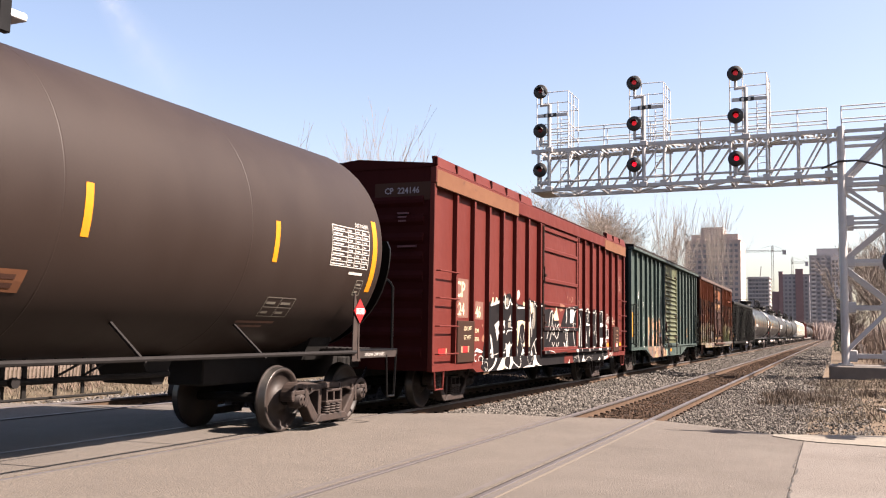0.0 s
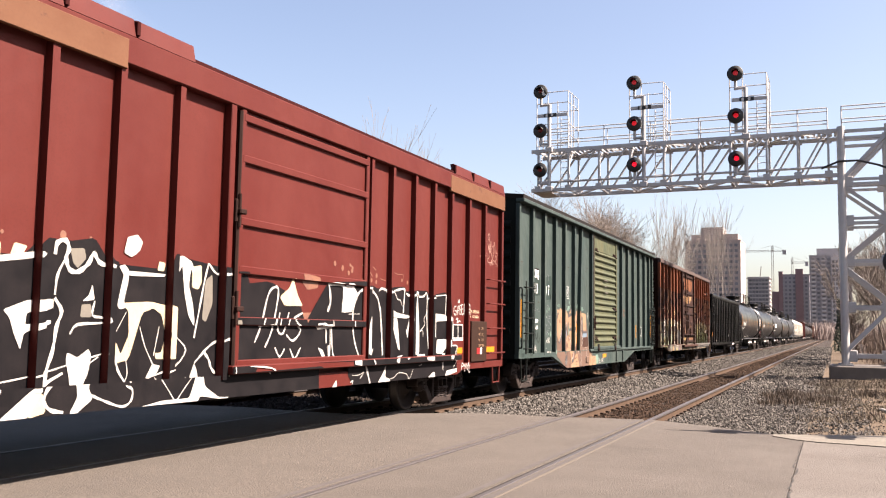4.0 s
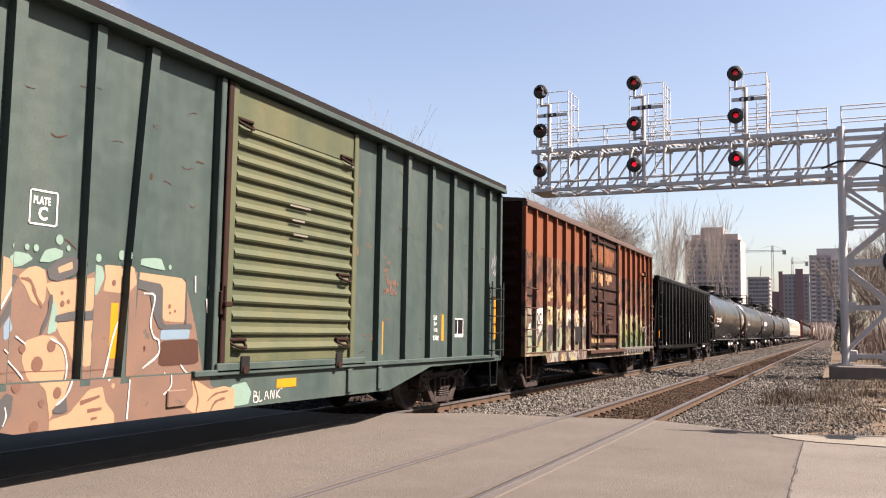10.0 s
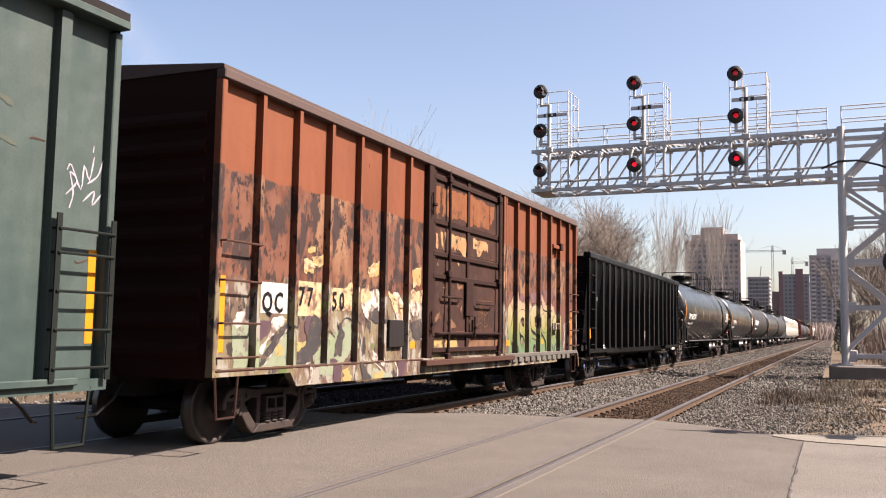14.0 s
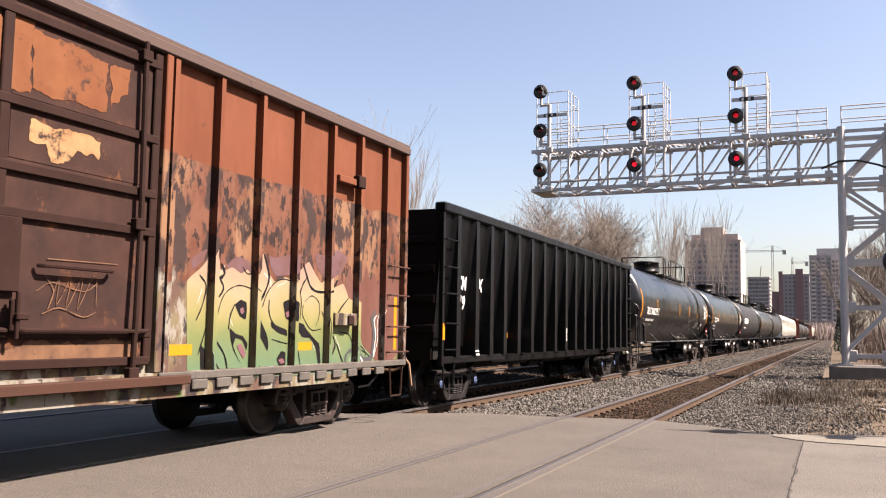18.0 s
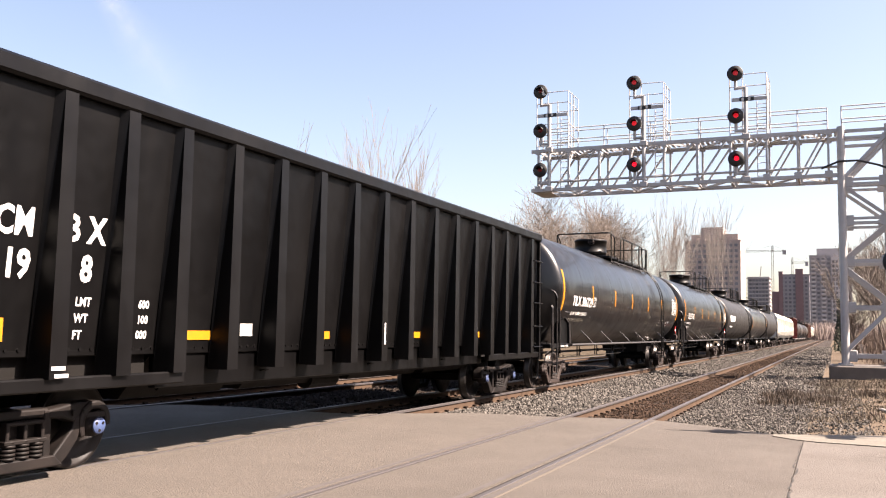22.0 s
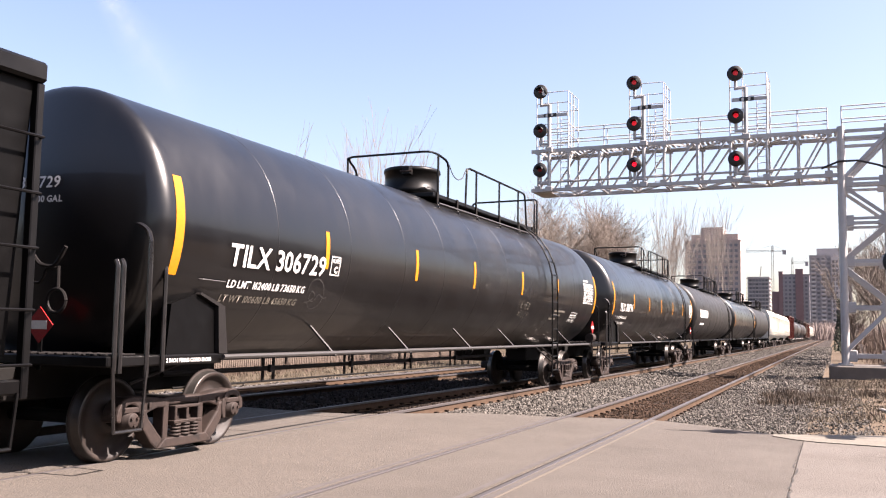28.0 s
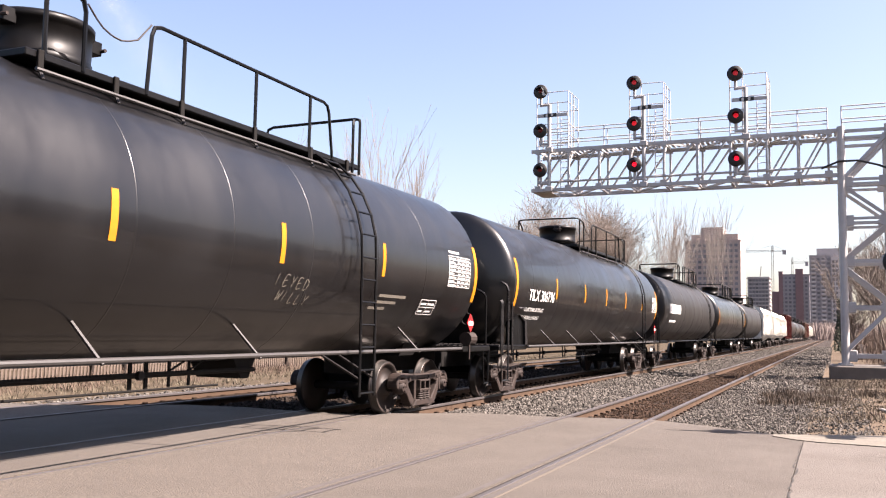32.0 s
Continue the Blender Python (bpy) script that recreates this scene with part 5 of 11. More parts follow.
def graffiti_ground():
    polys = []
    polys += blob(6.15, 2.12, 6.79, 2.15, 6.86, 0.93, 6.22, 0.92)
    polys += blob(6.33, 0.94, 7.26, 0.95, 8.41, 0.97, 8.43, 0.53, 6.35, 0.57)
    polys += blob(8.03, 1.5, 8.65, 2.13, 9.81, 2.2, 9.9, 1, 8.05, 1.02)
    return polys


def graffiti_cream():
    polys = []
    polys += blob(3.15, 2.05, 3.21, 2.18, 3.27, 2.18, 3.27, 2.06)
    polys += blob(3.37, 2.08, 3.41, 2.19, 3.55, 2.17, 3.51, 2.1)
    polys += blob(4.7, 1.7, 5.15, 1.73, 5.44, 1.69, 5.55, 1.64, 5.56, 1.57, 5.52, 1.45, 5.47, 1.25, 5.52, 1.13, 5.26, 1.13, 5.24, 1.19, 5.34, 1.2, 5.4, 1.38, 5.32, 1.6, 5.19, 1.66, 5.03, 1.61, 4.86, 1.13, 4.67, 1.1, 4.63, 1.28, 4.68, 1.31, 4.75, 1.19, 4.85, 1.38, 4.83, 1.63)
    polys += blob(5.79, 2.14, 5.95, 2.17, 5.96, 1.97, 5.9, 1.89, 5.8, 1.91)
    polys += blob(5.23, 2.06, 5.25, 2.16, 5.35, 2.15, 5.33, 2.06)
    polys += blob(3.57, 0.65, 3.72, 0.88, 3.77, 0.69)
    polys += blob(7.83, 1.98, 7.75, 2.14, 7.67, 2, 7.45, 1.87, 7.57, 1.76, 8, 1.77, 7.87, 1.91)
    return polys


def mural_spots():
    polys = []
    polys += blob(4.45, 2, 4.62, 2.07, 4.63, 2, 4.47, 1.95)
    return polys


def mural_boards():
    polys = []
    polys += blob(5.87, 1.32, 6.49, 1.34, 6.52, 1.06, 5.86, 1.05)
    return polys


def corner_tag():
    polys = []
    polys += stroke(0.0145, 14.65, 3.04, 14.81, 3.07)
    polys += stroke(0.0145, 14.65, 2.98, 14.81, 3.01)
    polys += stroke(0.0145, 14.94, 3.09, 15, 3.11)
    polys += stroke(0.0174, 14.95, 3.04, 15.01, 3.05)
    polys += stroke(0.0174, 15.13, 3.46, 15.15, 3.49, 15.2, 3.47, 15.2, 3.38, 15.17, 3.33, 15.13, 3.38, 15.13, 3.46)
    polys += stroke(0.0145, 15.02, 3.38, 15.07, 3.29)
    polys += stroke(0.0174, 15, 3.16, 15.06, 3.04, 15.01, 2.97)
    polys += stroke(0.0145, 15.1, 3.27, 15.16, 3.19, 15.11, 3.14, 15.17, 3.22, 15.22, 3.02, 15.1, 2.96, 15.12, 2.9, 15.25, 2.89, 15.34, 2.9)
    polys += stroke(0.0174, 15.19, 3.29, 15.25, 3.08, 15.28, 3.36, 15.32, 3.1, 15.37, 2.98)
    polys += stroke(0.0145, 15.36, 3.22, 15.41, 3.25, 15.43, 3.08, 15.39, 3, 15.43, 2.86, 15.34, 2.92)
    polys += stroke(0.0145, 15.4, 3.21, 15.5, 3.35, 15.47, 3.13, 15.44, 3.04)
    polys += stroke(0.0145, 15.58, 3.27, 15.59, 3.13, 15.68, 3.11)
    polys += stroke(0.0174, 15.52, 3.01, 15.55, 3)
    polys += stroke(0.0145, 15.55, 3.07, 15.65, 2.97)
    polys += stroke(0.0145, 15.66, 3.09, 15.56, 2.93)
    polys += stroke(0.0145, 15.6, 2.98, 15.61, 2.81)
    polys += stroke(0.0145, 15.44, 2.96, 15.72, 2.85)
    polys += stroke(0.0145, 15.35, 2.98, 15.29, 2.84, 15.23, 2.87)
    return polys


def tag_white():
    polys = []
    polys += disc(2.38, 1.84, 0.015)
    polys += stroke(0.014, 2.13, 1.32, 2.16, 1.15)
    polys += stroke(0.014, 2.12, 1.23, 2.23, 1.26)
    polys += stroke(0.014, 2.23, 1.33, 2.23, 1.18)
    polys += stroke(0.014, 2.28, 1.28, 2.25, 1.24, 2.29, 1.2, 2.32, 1.24, 2.29, 1.28)
    polys += stroke(0.021, 2.33, 1.3, 2.35, 1.2, 2.38, 1.27, 2.41, 1.2, 2.44, 1.3)
    polys += stroke(0.014, 2.53, 1.31, 2.47, 1.3, 2.47, 1.21, 2.52, 1.22)
    polys += stroke(0.021, 2.47, 1.26, 2.51, 1.27)
    polys += stroke(0.021, 2.56, 1.2, 2.56, 1.32, 2.61, 1.3, 2.57, 1.26, 2.63, 1.19)
    polys += stroke(0.014, 2.6, 1.34, 2.64, 1.31, 2.6, 1.27, 2.65, 1.23, 2.61, 1.18)
    polys += stroke(0.014, 2.17, 1.2, 2.15, 1.14)
    polys += stroke(0.014, 2.34, 1.21, 2.33, 1.15)
    polys += stroke(0.014, 2.31, 1.18, 2.39, 1.2)
    polys += stroke(0.012, 1.3, 1.21, 1.29, 0.99, 1.38, 1.22)
    polys += stroke(0.012, 1.39, 1.09, 1.38, 1.01)
    polys += stroke(0.018, 1.42, 1.01, 1.44, 1.13, 1.47, 1.03, 1.5, 1.16)
    polys += stroke(0.012, 1.48, 1.08, 1.53, 1.11, 1.51, 1.02, 1.57, 1.07, 1.55, 0.92, 1.45, 0.98)
    return polys


def tag_black():
    polys = []
    polys += stroke(0.021, 1.14, 1.45, 1.21, 1.39, 1.15, 1.24, 1.29, 1.35, 1.18, 1.42)
    polys += stroke(0.014, 1.33, 1.39, 1.36, 1.28, 1.42, 1.41, 1.47, 1.26, 1.49, 1.44)
    polys += stroke(0.014, 1.38, 1.5, 1.44, 1.52, 1.5, 1.5, 1.44, 1.47, 1.38, 1.5)
    polys += stroke(0.021, 1.49, 1.42, 1.61, 1.28, 1.67, 1.46)
    polys += stroke(0.014, 1.71, 1.21, 1.83, 1.27, 1.76, 1.38)
    polys += stroke(0.014, 1.61, 1.28, 1.72, 1.2)
    polys += stroke(0.014, 1.1, 1.22, 1.2, 1.17, 1.17, 1.11)
    polys += stroke(0.021, 2.63, 2.49, 2.68, 2.37, 2.66, 2.24)
    polys += stroke(0.021, 2.69, 2.42, 2.76, 2.3)
    polys += stroke(0.012, 0.98, 2.23, 1.07, 2.23, 1.1, 2.25)
    return polys


def tag_mint():
    polys = []
    polys += disc(2.22, 1.96, 0.042)
    polys += disc(2.41, 1.98, 0.042)
    polys += disc(2.46, 2.04, 0.016)
    polys += disc(2.6, 2.04, 0.045)
    polys += disc(2.73, 1.66, 0.03)
    polys += disc(2.2, 1.47, 0.06)
    polys += disc(2.56, 1.42, 0.032)
    polys += disc(2.73, 1.41, 0.066)
    polys += disc(2.96, 0.97, 0.054)
    return polys


def tag_thin():
    polys = []
    polys += stroke(0.006, 2.3, 2.11, 2.51, 2.13)
    polys += stroke(0.006, 2.51, 2.13, 2.52, 1.61)
    polys += stroke(0.006, 2.52, 1.61, 2.32, 1.61)
    polys += stroke(0.006, 2.32, 1.61, 2.3, 2.11)
    polys += stroke(0.006, 2.4, 1.61, 2.41, 1.47)
    polys += stroke(0.006, 2.31, 1.45, 2.39, 1.47, 2.48, 1.45, 2.4, 1.43, 2.31, 1.45)
    polys += stroke(0.006, 2.53, 1.9, 2.62, 1.87, 2.55, 1.83, 2.69, 1.87, 2.73, 1.85)
    polys += stroke(0.006, 2.56, 1.81, 2.64, 1.8, 2.68, 1.83)
    polys += stroke(0.006, 2.1, 1.76, 2.14, 1.72, 2.13, 1.66, 2.17, 1.76, 2.22, 1.69, 2.27, 1.75, 2.31, 1.71)
    polys += stroke(0.006, 2.21, 1.87, 2.2, 1.81, 2.17, 1.82)
    polys += stroke(0.006, 2.52, 1.73, 2.63, 1.75)
    polys += stroke(0.006, 2.53, 1.71, 2.63, 1.72)
    polys += stroke(0.006, 2.57, 1.76, 2.56, 1.68)
    polys += stroke(0.006, 2.6, 1.76, 2.59, 1.68)
    polys += stroke(0.006, 2.23, 1.6, 2.31, 1.61)
    polys += stroke(0.006, 2.28, 1.64, 2.26, 1.56)
    polys += stroke(0.006, 2.5, 1.58, 2.54, 1.54, 2.56, 1.58, 2.61, 1.55, 2.66, 1.58)
    polys += stroke(0.006, 2.47, 1.52, 2.56, 1.5, 2.63, 1.53, 2.71, 1.48)
    polys += stroke(0.006, 2.34, 1.66, 2.39, 1.66, 2.36, 1.63, 2.41, 1.63, 2.45, 1.67, 2.44, 1.63)
    polys += stroke(0.0066, 2.28, 1.38, 2.36, 1.4, 2.44, 1.39, 2.38, 1.36, 2.29, 1.36)
    return polys


def tag_scratch():
    polys = []
    polys += stroke(0.006, 1.14, 2.01, 1.51, 2.02, 1.8, 1.95)
    polys += stroke(0.006, 1.14, 1.98, 1.52, 1.98, 1.79, 2.04)
    polys += stroke(0.006, 1.04, 1.89, 1.19, 1.96, 1.46, 1.99)
    polys += stroke(0.006, 1.15, 2.11, 1.18, 2.16, 1.21, 2.1, 1.23, 2.16, 1.27, 2.09, 1.3, 2.17, 1.34, 2.09, 1.39, 2.16, 1.46, 2.14)
    polys += stroke(0.006, 2.29, 2.87, 2.35, 2.89, 2.36, 2.83, 2.31, 2.8, 2.3, 2.73)
    polys += stroke(0.006, 2.48, 2.88, 2.54, 2.88, 2.52, 2.81, 2.55, 2.74)
    return polys


def flake_cream():
    polys = []
    polys += chip(2.18, 2.47, 2.5, 2.52, 2.5, 2.36, 2.26, 2.34)
    polys += chip(1.97, 2.4, 2.18, 2.38, 2.29, 2.31, 2.01, 2.23)
    polys += chip(3.92, 2.49, 4.2, 2.55, 4.15, 2.44, 3.93, 2.31, 3.79, 2.33)
    polys += chip(5.43, 2.53, 5.76, 2.57, 5.72, 2.26, 5.44, 2.19)
    polys += chip(4.51, 2.06, 4.81, 2.03, 5.14, 1.76, 4.98, 1.67, 4.72, 1.8)
    polys += chip(3.58, 2.06, 3.85, 2.16, 3.95, 1.95, 3.77, 1.86, 3.59, 1.89)
    polys += chip(6.02, 2.05, 6.2, 2.03, 6.15, 1.74, 5.92, 1.73)
    polys += chip(5.33, 2.14, 5.84, 2.17, 5.79, 1.92, 5.46, 1.89)
    polys += chip(3.08, 2.04, 3.32, 2.17, 3.4, 2.01, 3.17, 1.94)
    return polys


def door_orange():
    polys = []
    polys += chip(6.51, 4.07, 6.84, 4.09, 7.73, 4.11, 7.73, 3.59, 7.37, 3.58, 7.04, 3.55, 6.82, 3.6, 6.52, 3.54, 6.56, 3.69, 6.52, 3.86)
    polys += chip(8.05, 4.1, 8.5, 4.1, 8.96, 4.05, 8.96, 3.55, 8.6, 3.58, 8.32, 3.54, 8.08, 3.58)
    polys += chip(6.14, 4.06, 6.41, 4.08, 6.42, 3.62, 6.28, 3.56, 6.14, 3.72)
    polys += chip(8.98, 4.03, 9.26, 4.07, 9.23, 3.81, 9.01, 3.63)
    polys += chip(7.79, 4.2, 8.03, 4.2, 8.05, 3.52, 7.83, 3.51)
    return polys


def door_cream():
    polys = []
    polys += chip(6.84, 3.27, 7.22, 3.26, 7.72, 3.26, 7.71, 2.88, 7.53, 2.88, 7.41, 2.98, 7.24, 3.03, 7.16, 2.94, 7.07, 3.02, 6.94, 2.98)
    polys += chip(8.07, 3.29, 8.4, 3.3, 8.91, 3.25, 8.89, 3.09, 8.63, 3.1, 8.46, 2.95, 8.32, 2.95, 8.25, 3.09, 8.07, 3.1)
    polys += chip(5.75, 3.16, 5.83, 2.97, 5.81, 2.9, 5.77, 2.96)
    polys += chip(5.9, 3.15, 5.97, 3.13, 5.97, 2.86, 5.92, 2.89)
    polys += chip(6.26, 3.21, 6.35, 3.21, 6.35, 2.91, 6.28, 2.95)
    polys += chip(6.47, 3.25, 6.59, 3.25, 6.58, 3.07, 6.63, 2.93, 6.51, 2.95)
    polys += chip(6.64, 3.26, 6.76, 3.27, 6.72, 3.13, 6.66, 3.08)
    polys += chip(6.31, 2.78, 6.38, 2.75, 6.37, 2.61, 6.32, 2.64)
    polys += chip(7.25, 2.76, 7.37, 2.74, 7.31, 2.69)
    return polys


def door_tan():
    polys = []
    polys += chip(6.85, 1.89, 6.93, 1.91, 7, 1.69, 7.21, 1.62, 7.36, 1.49, 7.11, 1.53, 6.93, 1.47)
    polys += chip(6.84, 1.69, 6.89, 1.72, 6.96, 1.51, 6.88, 1.49)
    polys += chip(6.27, 1.67, 6.49, 1.81, 6.47, 1.71, 6.3, 1.58)
    polys += chip(7.04, 2.29, 7.12, 2.31, 7.07, 2.25)
    polys += chip(7.28, 2.35, 7.57, 2.31, 7.54, 2.25, 7.34, 2.27)
    polys += chip(6.61, 2.25, 6.8, 2.32, 6.73, 2.22)
    polys += chip(7.42, 1.9, 7.53, 1.94, 7.49, 1.74)
    polys += chip(6.58, 1.26, 6.92, 1.32, 6.89, 1.28, 6.62, 1.24)
    polys += chip(7.18, 1.32, 7.32, 1.34, 7.29, 1.3)
    return polys


def door_scrawl():
    polys = []
    polys += stroke(0.01, 8.32, 1.92, 8.43, 1.78, 8.37, 1.61, 8.49, 1.91, 8.47, 1.65, 8.63, 1.93, 8.58, 1.61, 8.77, 1.94, 8.72, 1.62, 8.92, 1.97, 8.95, 1.66)
    polys += stroke(0.01, 8.23, 1.77, 8.42, 1.86, 8.78, 1.79, 8.96, 1.88)
    polys += stroke(0.0125, 8.31, 1.57, 8.51, 1.63, 8.79, 1.55, 8.95, 1.6)
    polys += stroke(0.008, 7.25, 1.45, 7.8, 1.46)
    polys += stroke(0.008, 6.82, 2.08, 7.58, 2.08)
    polys += stroke(0.0125, 8.34, 2.07, 9.21, 2.08)
    return polys


def round_tag():
    polys = []
    polys += stroke(0.02, 13.457, 1.93, 13.36, 1.91, 13.338, 1.81, 13.405, 1.76, 13.457, 1.8, 13.457, 1.85, 13.398, 1.84)
    polys += stroke(0.02, 13.495, 1.75, 13.548, 1.95, 13.608, 1.79)
    polys += stroke(0.025, 13.503, 1.84, 13.6, 1.86)
    polys += stroke(0.02, 13.697, 1.95, 13.623, 1.95, 13.615, 1.89, 13.69, 1.85, 13.675, 1.79, 13.608, 1.79)
    polys += stroke(0.025, 13.787, 1.97, 13.72, 1.96, 13.727, 1.79, 13.818, 1.8)
    polys += stroke(0.025, 13.727, 1.88, 13.787, 1.89)
    polys += stroke(0.025, 13.84, 1.79, 13.848, 1.97, 13.923, 1.96, 13.93, 1.89, 13.855, 1.87, 13.945, 1.78)
    polys += stroke(0.025, 13.548, 2.03, 13.592, 2.06, 13.615, 2.03, 13.57, 2, 13.548, 2.03)
    polys += stroke(0.025, 13.443, 1.68, 13.548, 1.7, 13.495, 1.62, 13.623, 1.66, 13.652, 1.63)
    polys += stroke(0.02, 13.54, 0.73, 13.57, 0.86, 13.65, 0.82, 13.56, 0.79)
    polys += stroke(0.025, 13.68, 0.84, 13.73, 0.78, 13.76, 0.85)
    polys += stroke(0.025, 13.73, 0.78, 13.7, 0.7)
    polys += stroke(0.02, 13.79, 0.85, 13.85, 0.72, 13.91, 0.87, 13.81, 0.77)
    polys += stroke(0.02, 13.98, 0.81, 13.93, 0.8, 13.92, 0.69, 13.98, 0.68)
    return polys


def letters_lilac():
    polys = []
    polys += blob(11.12, 2.28, 11.23, 2.33, 11.48, 2.28, 11.52, 2.17, 11.36, 2.09, 11.2, 2.15, 11, 2.18)
    polys += blob(11.87, 2.39, 12.03, 2.37, 12.46, 2.46, 12.53, 2.26, 12.37, 2.17, 12.04, 2.14, 11.92, 2.25)
    polys += blob(12.97, 2.51, 13.33, 2.5, 13.61, 2.62, 13.9, 2.52, 13.7, 2.27, 13.36, 2.16, 13.19, 2.19, 13.05, 2.31)
    polys += blob(10.37, 2.23, 10.51, 2.31, 10.66, 2.37, 10.59, 2.23, 10.41, 2.11)
    return polys


def sill_scrawl():
    polys = []
    polys += stroke(0.015, 7.47, 0.71, 7.47, 0.58, 7.55, 0.58, 7.54, 0.64, 7.48, 0.64, 7.53, 0.68, 7.47, 0.71)
    polys += stroke(0.015, 7.58, 0.7, 7.58, 0.58, 7.65, 0.59)
    polys += stroke(0.015, 7.69, 0.59, 7.73, 0.69, 7.78, 0.59)
    polys += stroke(0.015, 7.7, 0.63, 7.76, 0.64)
    polys += stroke(0.015, 7.82, 0.59, 7.83, 0.7, 7.89, 0.59, 7.9, 0.7)
    polys += stroke(0.015, 7.95, 0.7, 7.95, 0.59)
    polys += stroke(0.015, 8.02, 0.7, 7.96, 0.64, 8.04, 0.59)
    polys += stroke(0.015, 8.04, 0.7, 8.08, 0.71)
    return polys


# ---------------- paint that follows the ribs ----------------
def stroke(w, *c):
    """Pieces of a smooth brush line of width w through points y, z, swelling and thinning along its way."""
    pts = [Vector(c[i:i + 2]) for i in range(0, len(c), 2)]
    if len(pts) > 2:
        ext = [pts[0] * 2 - pts[1]] + pts + [pts[-1] * 2 - pts[-2]]
        fine = []
        for i in range(1, len(ext) - 2):
            p0, p1, p2, p3 = ext[i - 1:i + 3]
            for k in range(3):
                t = k / 3
                fine.append(0.5 * (2 * p1 + (p2 - p0) * t + (2 * p0 - 5 * p1 + 4 * p2 - p3) * t * t + (3 * p1 - p0 - 3 * p2 + p3) * t ** 3))
        pts = fine + [pts[-1]]
    n = len(pts)
    sides = []
    for i, p in enumerate(pts):
        d = (pts[min(i + 1, n - 1)] - pts[max(i - 1, 0)])
        d = d.normalized() if d.length > 1e-6 else Vector((1, 0))
        h = w * (0.5 + 0.14 * math.sin(i * 1.9 + p.x * 7)) * (0.7 if i in (0, n - 1) else 1.0)
        sides.append((p + Vector((-d.y, d.x)) * h, p - Vector((-d.y, d.x)) * h))
    out = []
    for (a, b), (e, f) in zip(sides, sides[1:]):
        out += [[a, b, f], [a, f, e]]
    return out


def blob(*c):
    pts = [Vector((c[i], c[i + 1], 0)) for i in range(0, len(c), 2)]
    # rounded once by cutting its corners
    cut = []
    for a, b in zip(pts, pts[1:] + pts[:1]):
        cut += [a.lerp(b, 0.10), a.lerp(b, 0.90)]
    return [[cut[i].to_2d() for i in tri] for tri in geometry.tessellate_polygon([cut])]


def chip(*c):
    """A flake of paint with a ragged, broken edge."""
    pts = [Vector((c[i], c[i + 1], 0)) for i in range(0, len(c), 2)]
    ring = []
    for a, b in zip(pts, pts[1:] + pts[:1]):
        n = max(1, int((b - a).length / 0.035))
        side = Vector((-(b - a).y, (b - a).x, 0)).normalized()
        for i in range(n):
            p = a.lerp(b, i / n)
            k = noise.noise((p.x * 9, p.y * 9, 1.7)) * 0.045 + noise.noise((p.x * 31, p.y * 31, 4.2)) * 0.022
            ring.append(p + side * k)
    return [[ring[i].to_2d() for i in tri] for tri in geometry.tessellate_polygon([ring])]


def disc(y, z, r):
    return [[Vector((y + r * 0.9 * math.cos(k * math.pi / 6), z + r * math.sin(k * math.pi / 6))) for k in range(12)]]


def clipped(poly, axis, v, sign):
    out = []
    for i, a in enumerate(poly):
        b = poly[(i + 1) % len(poly)]
        da, db = sign * (a[axis] - v), sign * (b[axis] - v)
        if da >= 0:
            out.append(a)
        if da * db < 0:
            out.append(a.lerp(b, da / (da - db)))
    return out


def paint(name, car, polys, faces, lift, material, label=""):
    """Lays flat shapes on the faces (y0, y1, z0, z1, x) of a car's side."""
    bm = bmesh.new()
    for y0, y1, z0, z1, x in faces:
        for i, p in enumerate(polys):
            q = p
            for axis, v, s in ((0, y0, 1), (0, y1, -1), (1, z0, 1), (1, z1, -1)):
                q = clipped(q, axis, v, s) if len(q) > 2 else []
            if len(q) > 2:
                vs = [bm.verts.new((x + lift + 4e-5 * (i % 36), a.x, a.y)) for a in q]
                f = bm.faces.new(vs)
                f.normal_update()
                if f.normal.x < 0:
                    f.normal_flip()
    return part(name, bm, material, car, label, kind="stuff")


def side_faces(ribs, L, zb, zt, rib_w, skin, door=None, door_x=None, sill=None):
    """Panels between ribs, rib fronts, the door and the side sill."""
    out = []
    edges = [0.09]
    for y in ribs:
        edges += [y - rib_w * 0.56, y + rib_w * 0.66]
        out.append((y - rib_w / 2, y + rib_w / 2, zb, zt, HW))
    edges.append(L - 0.09)
    for a, b in zip(edges[::2], edges[1::2]):
        if door and a < door[1] and b > door[0]:
            if door[0] - a > 0.08:
                out.append((a, door[0], zb, zt, skin))
            if b - door[1] > 0.08:
                out.append((door[1], b, zb, zt, skin))
        else:
            out.append((a, b, zb, zt, skin))
    if door:
        out.append((door[0], door[1], zb + 0.06, zt, door_x))
    if sill:
        out.append(sill)
    return out


def plate(name, car, y0, y1, z0, z1, x, material, label=""):
    bm = bmesh.new()
    box(bm, (x, y0, z0), (x + 0.004, y1, z1))
    return part(name, bm, material, car, label)


def framed(car, y0, y1, z0, z1, x, lines=2):
    """A small stencilled table: an outline and bars."""
    w = 0.016
    plate("stencil_ground", car, y0, y1, z0, z1, x - 0.0042, SPRAY_BLACK)
    bm = bmesh.new()
    for a in ((y0, y1, z0, z0 + w), (y0, y1, z1 - w, z1), (y0, y0 + w, z0, z1), (y1 - w, y1, z0, z1), ((y0 + y1) / 2 - w / 2, (y0 + y1) / 2 + w / 2, z0 + 0.06, z1)):
        box(bm, (x, a[0], a[2]), (x + 0.004, a[1], a[3]))
    for k in range(lines):
        box(bm, (x, y0 + 0.03, z0 + 0.02 + 0.025 * k), (x + 0.004, y1 - 0.03, z0 + 0.034 + 0.025 * k))
    part("stencil", bm, WHITE, car)


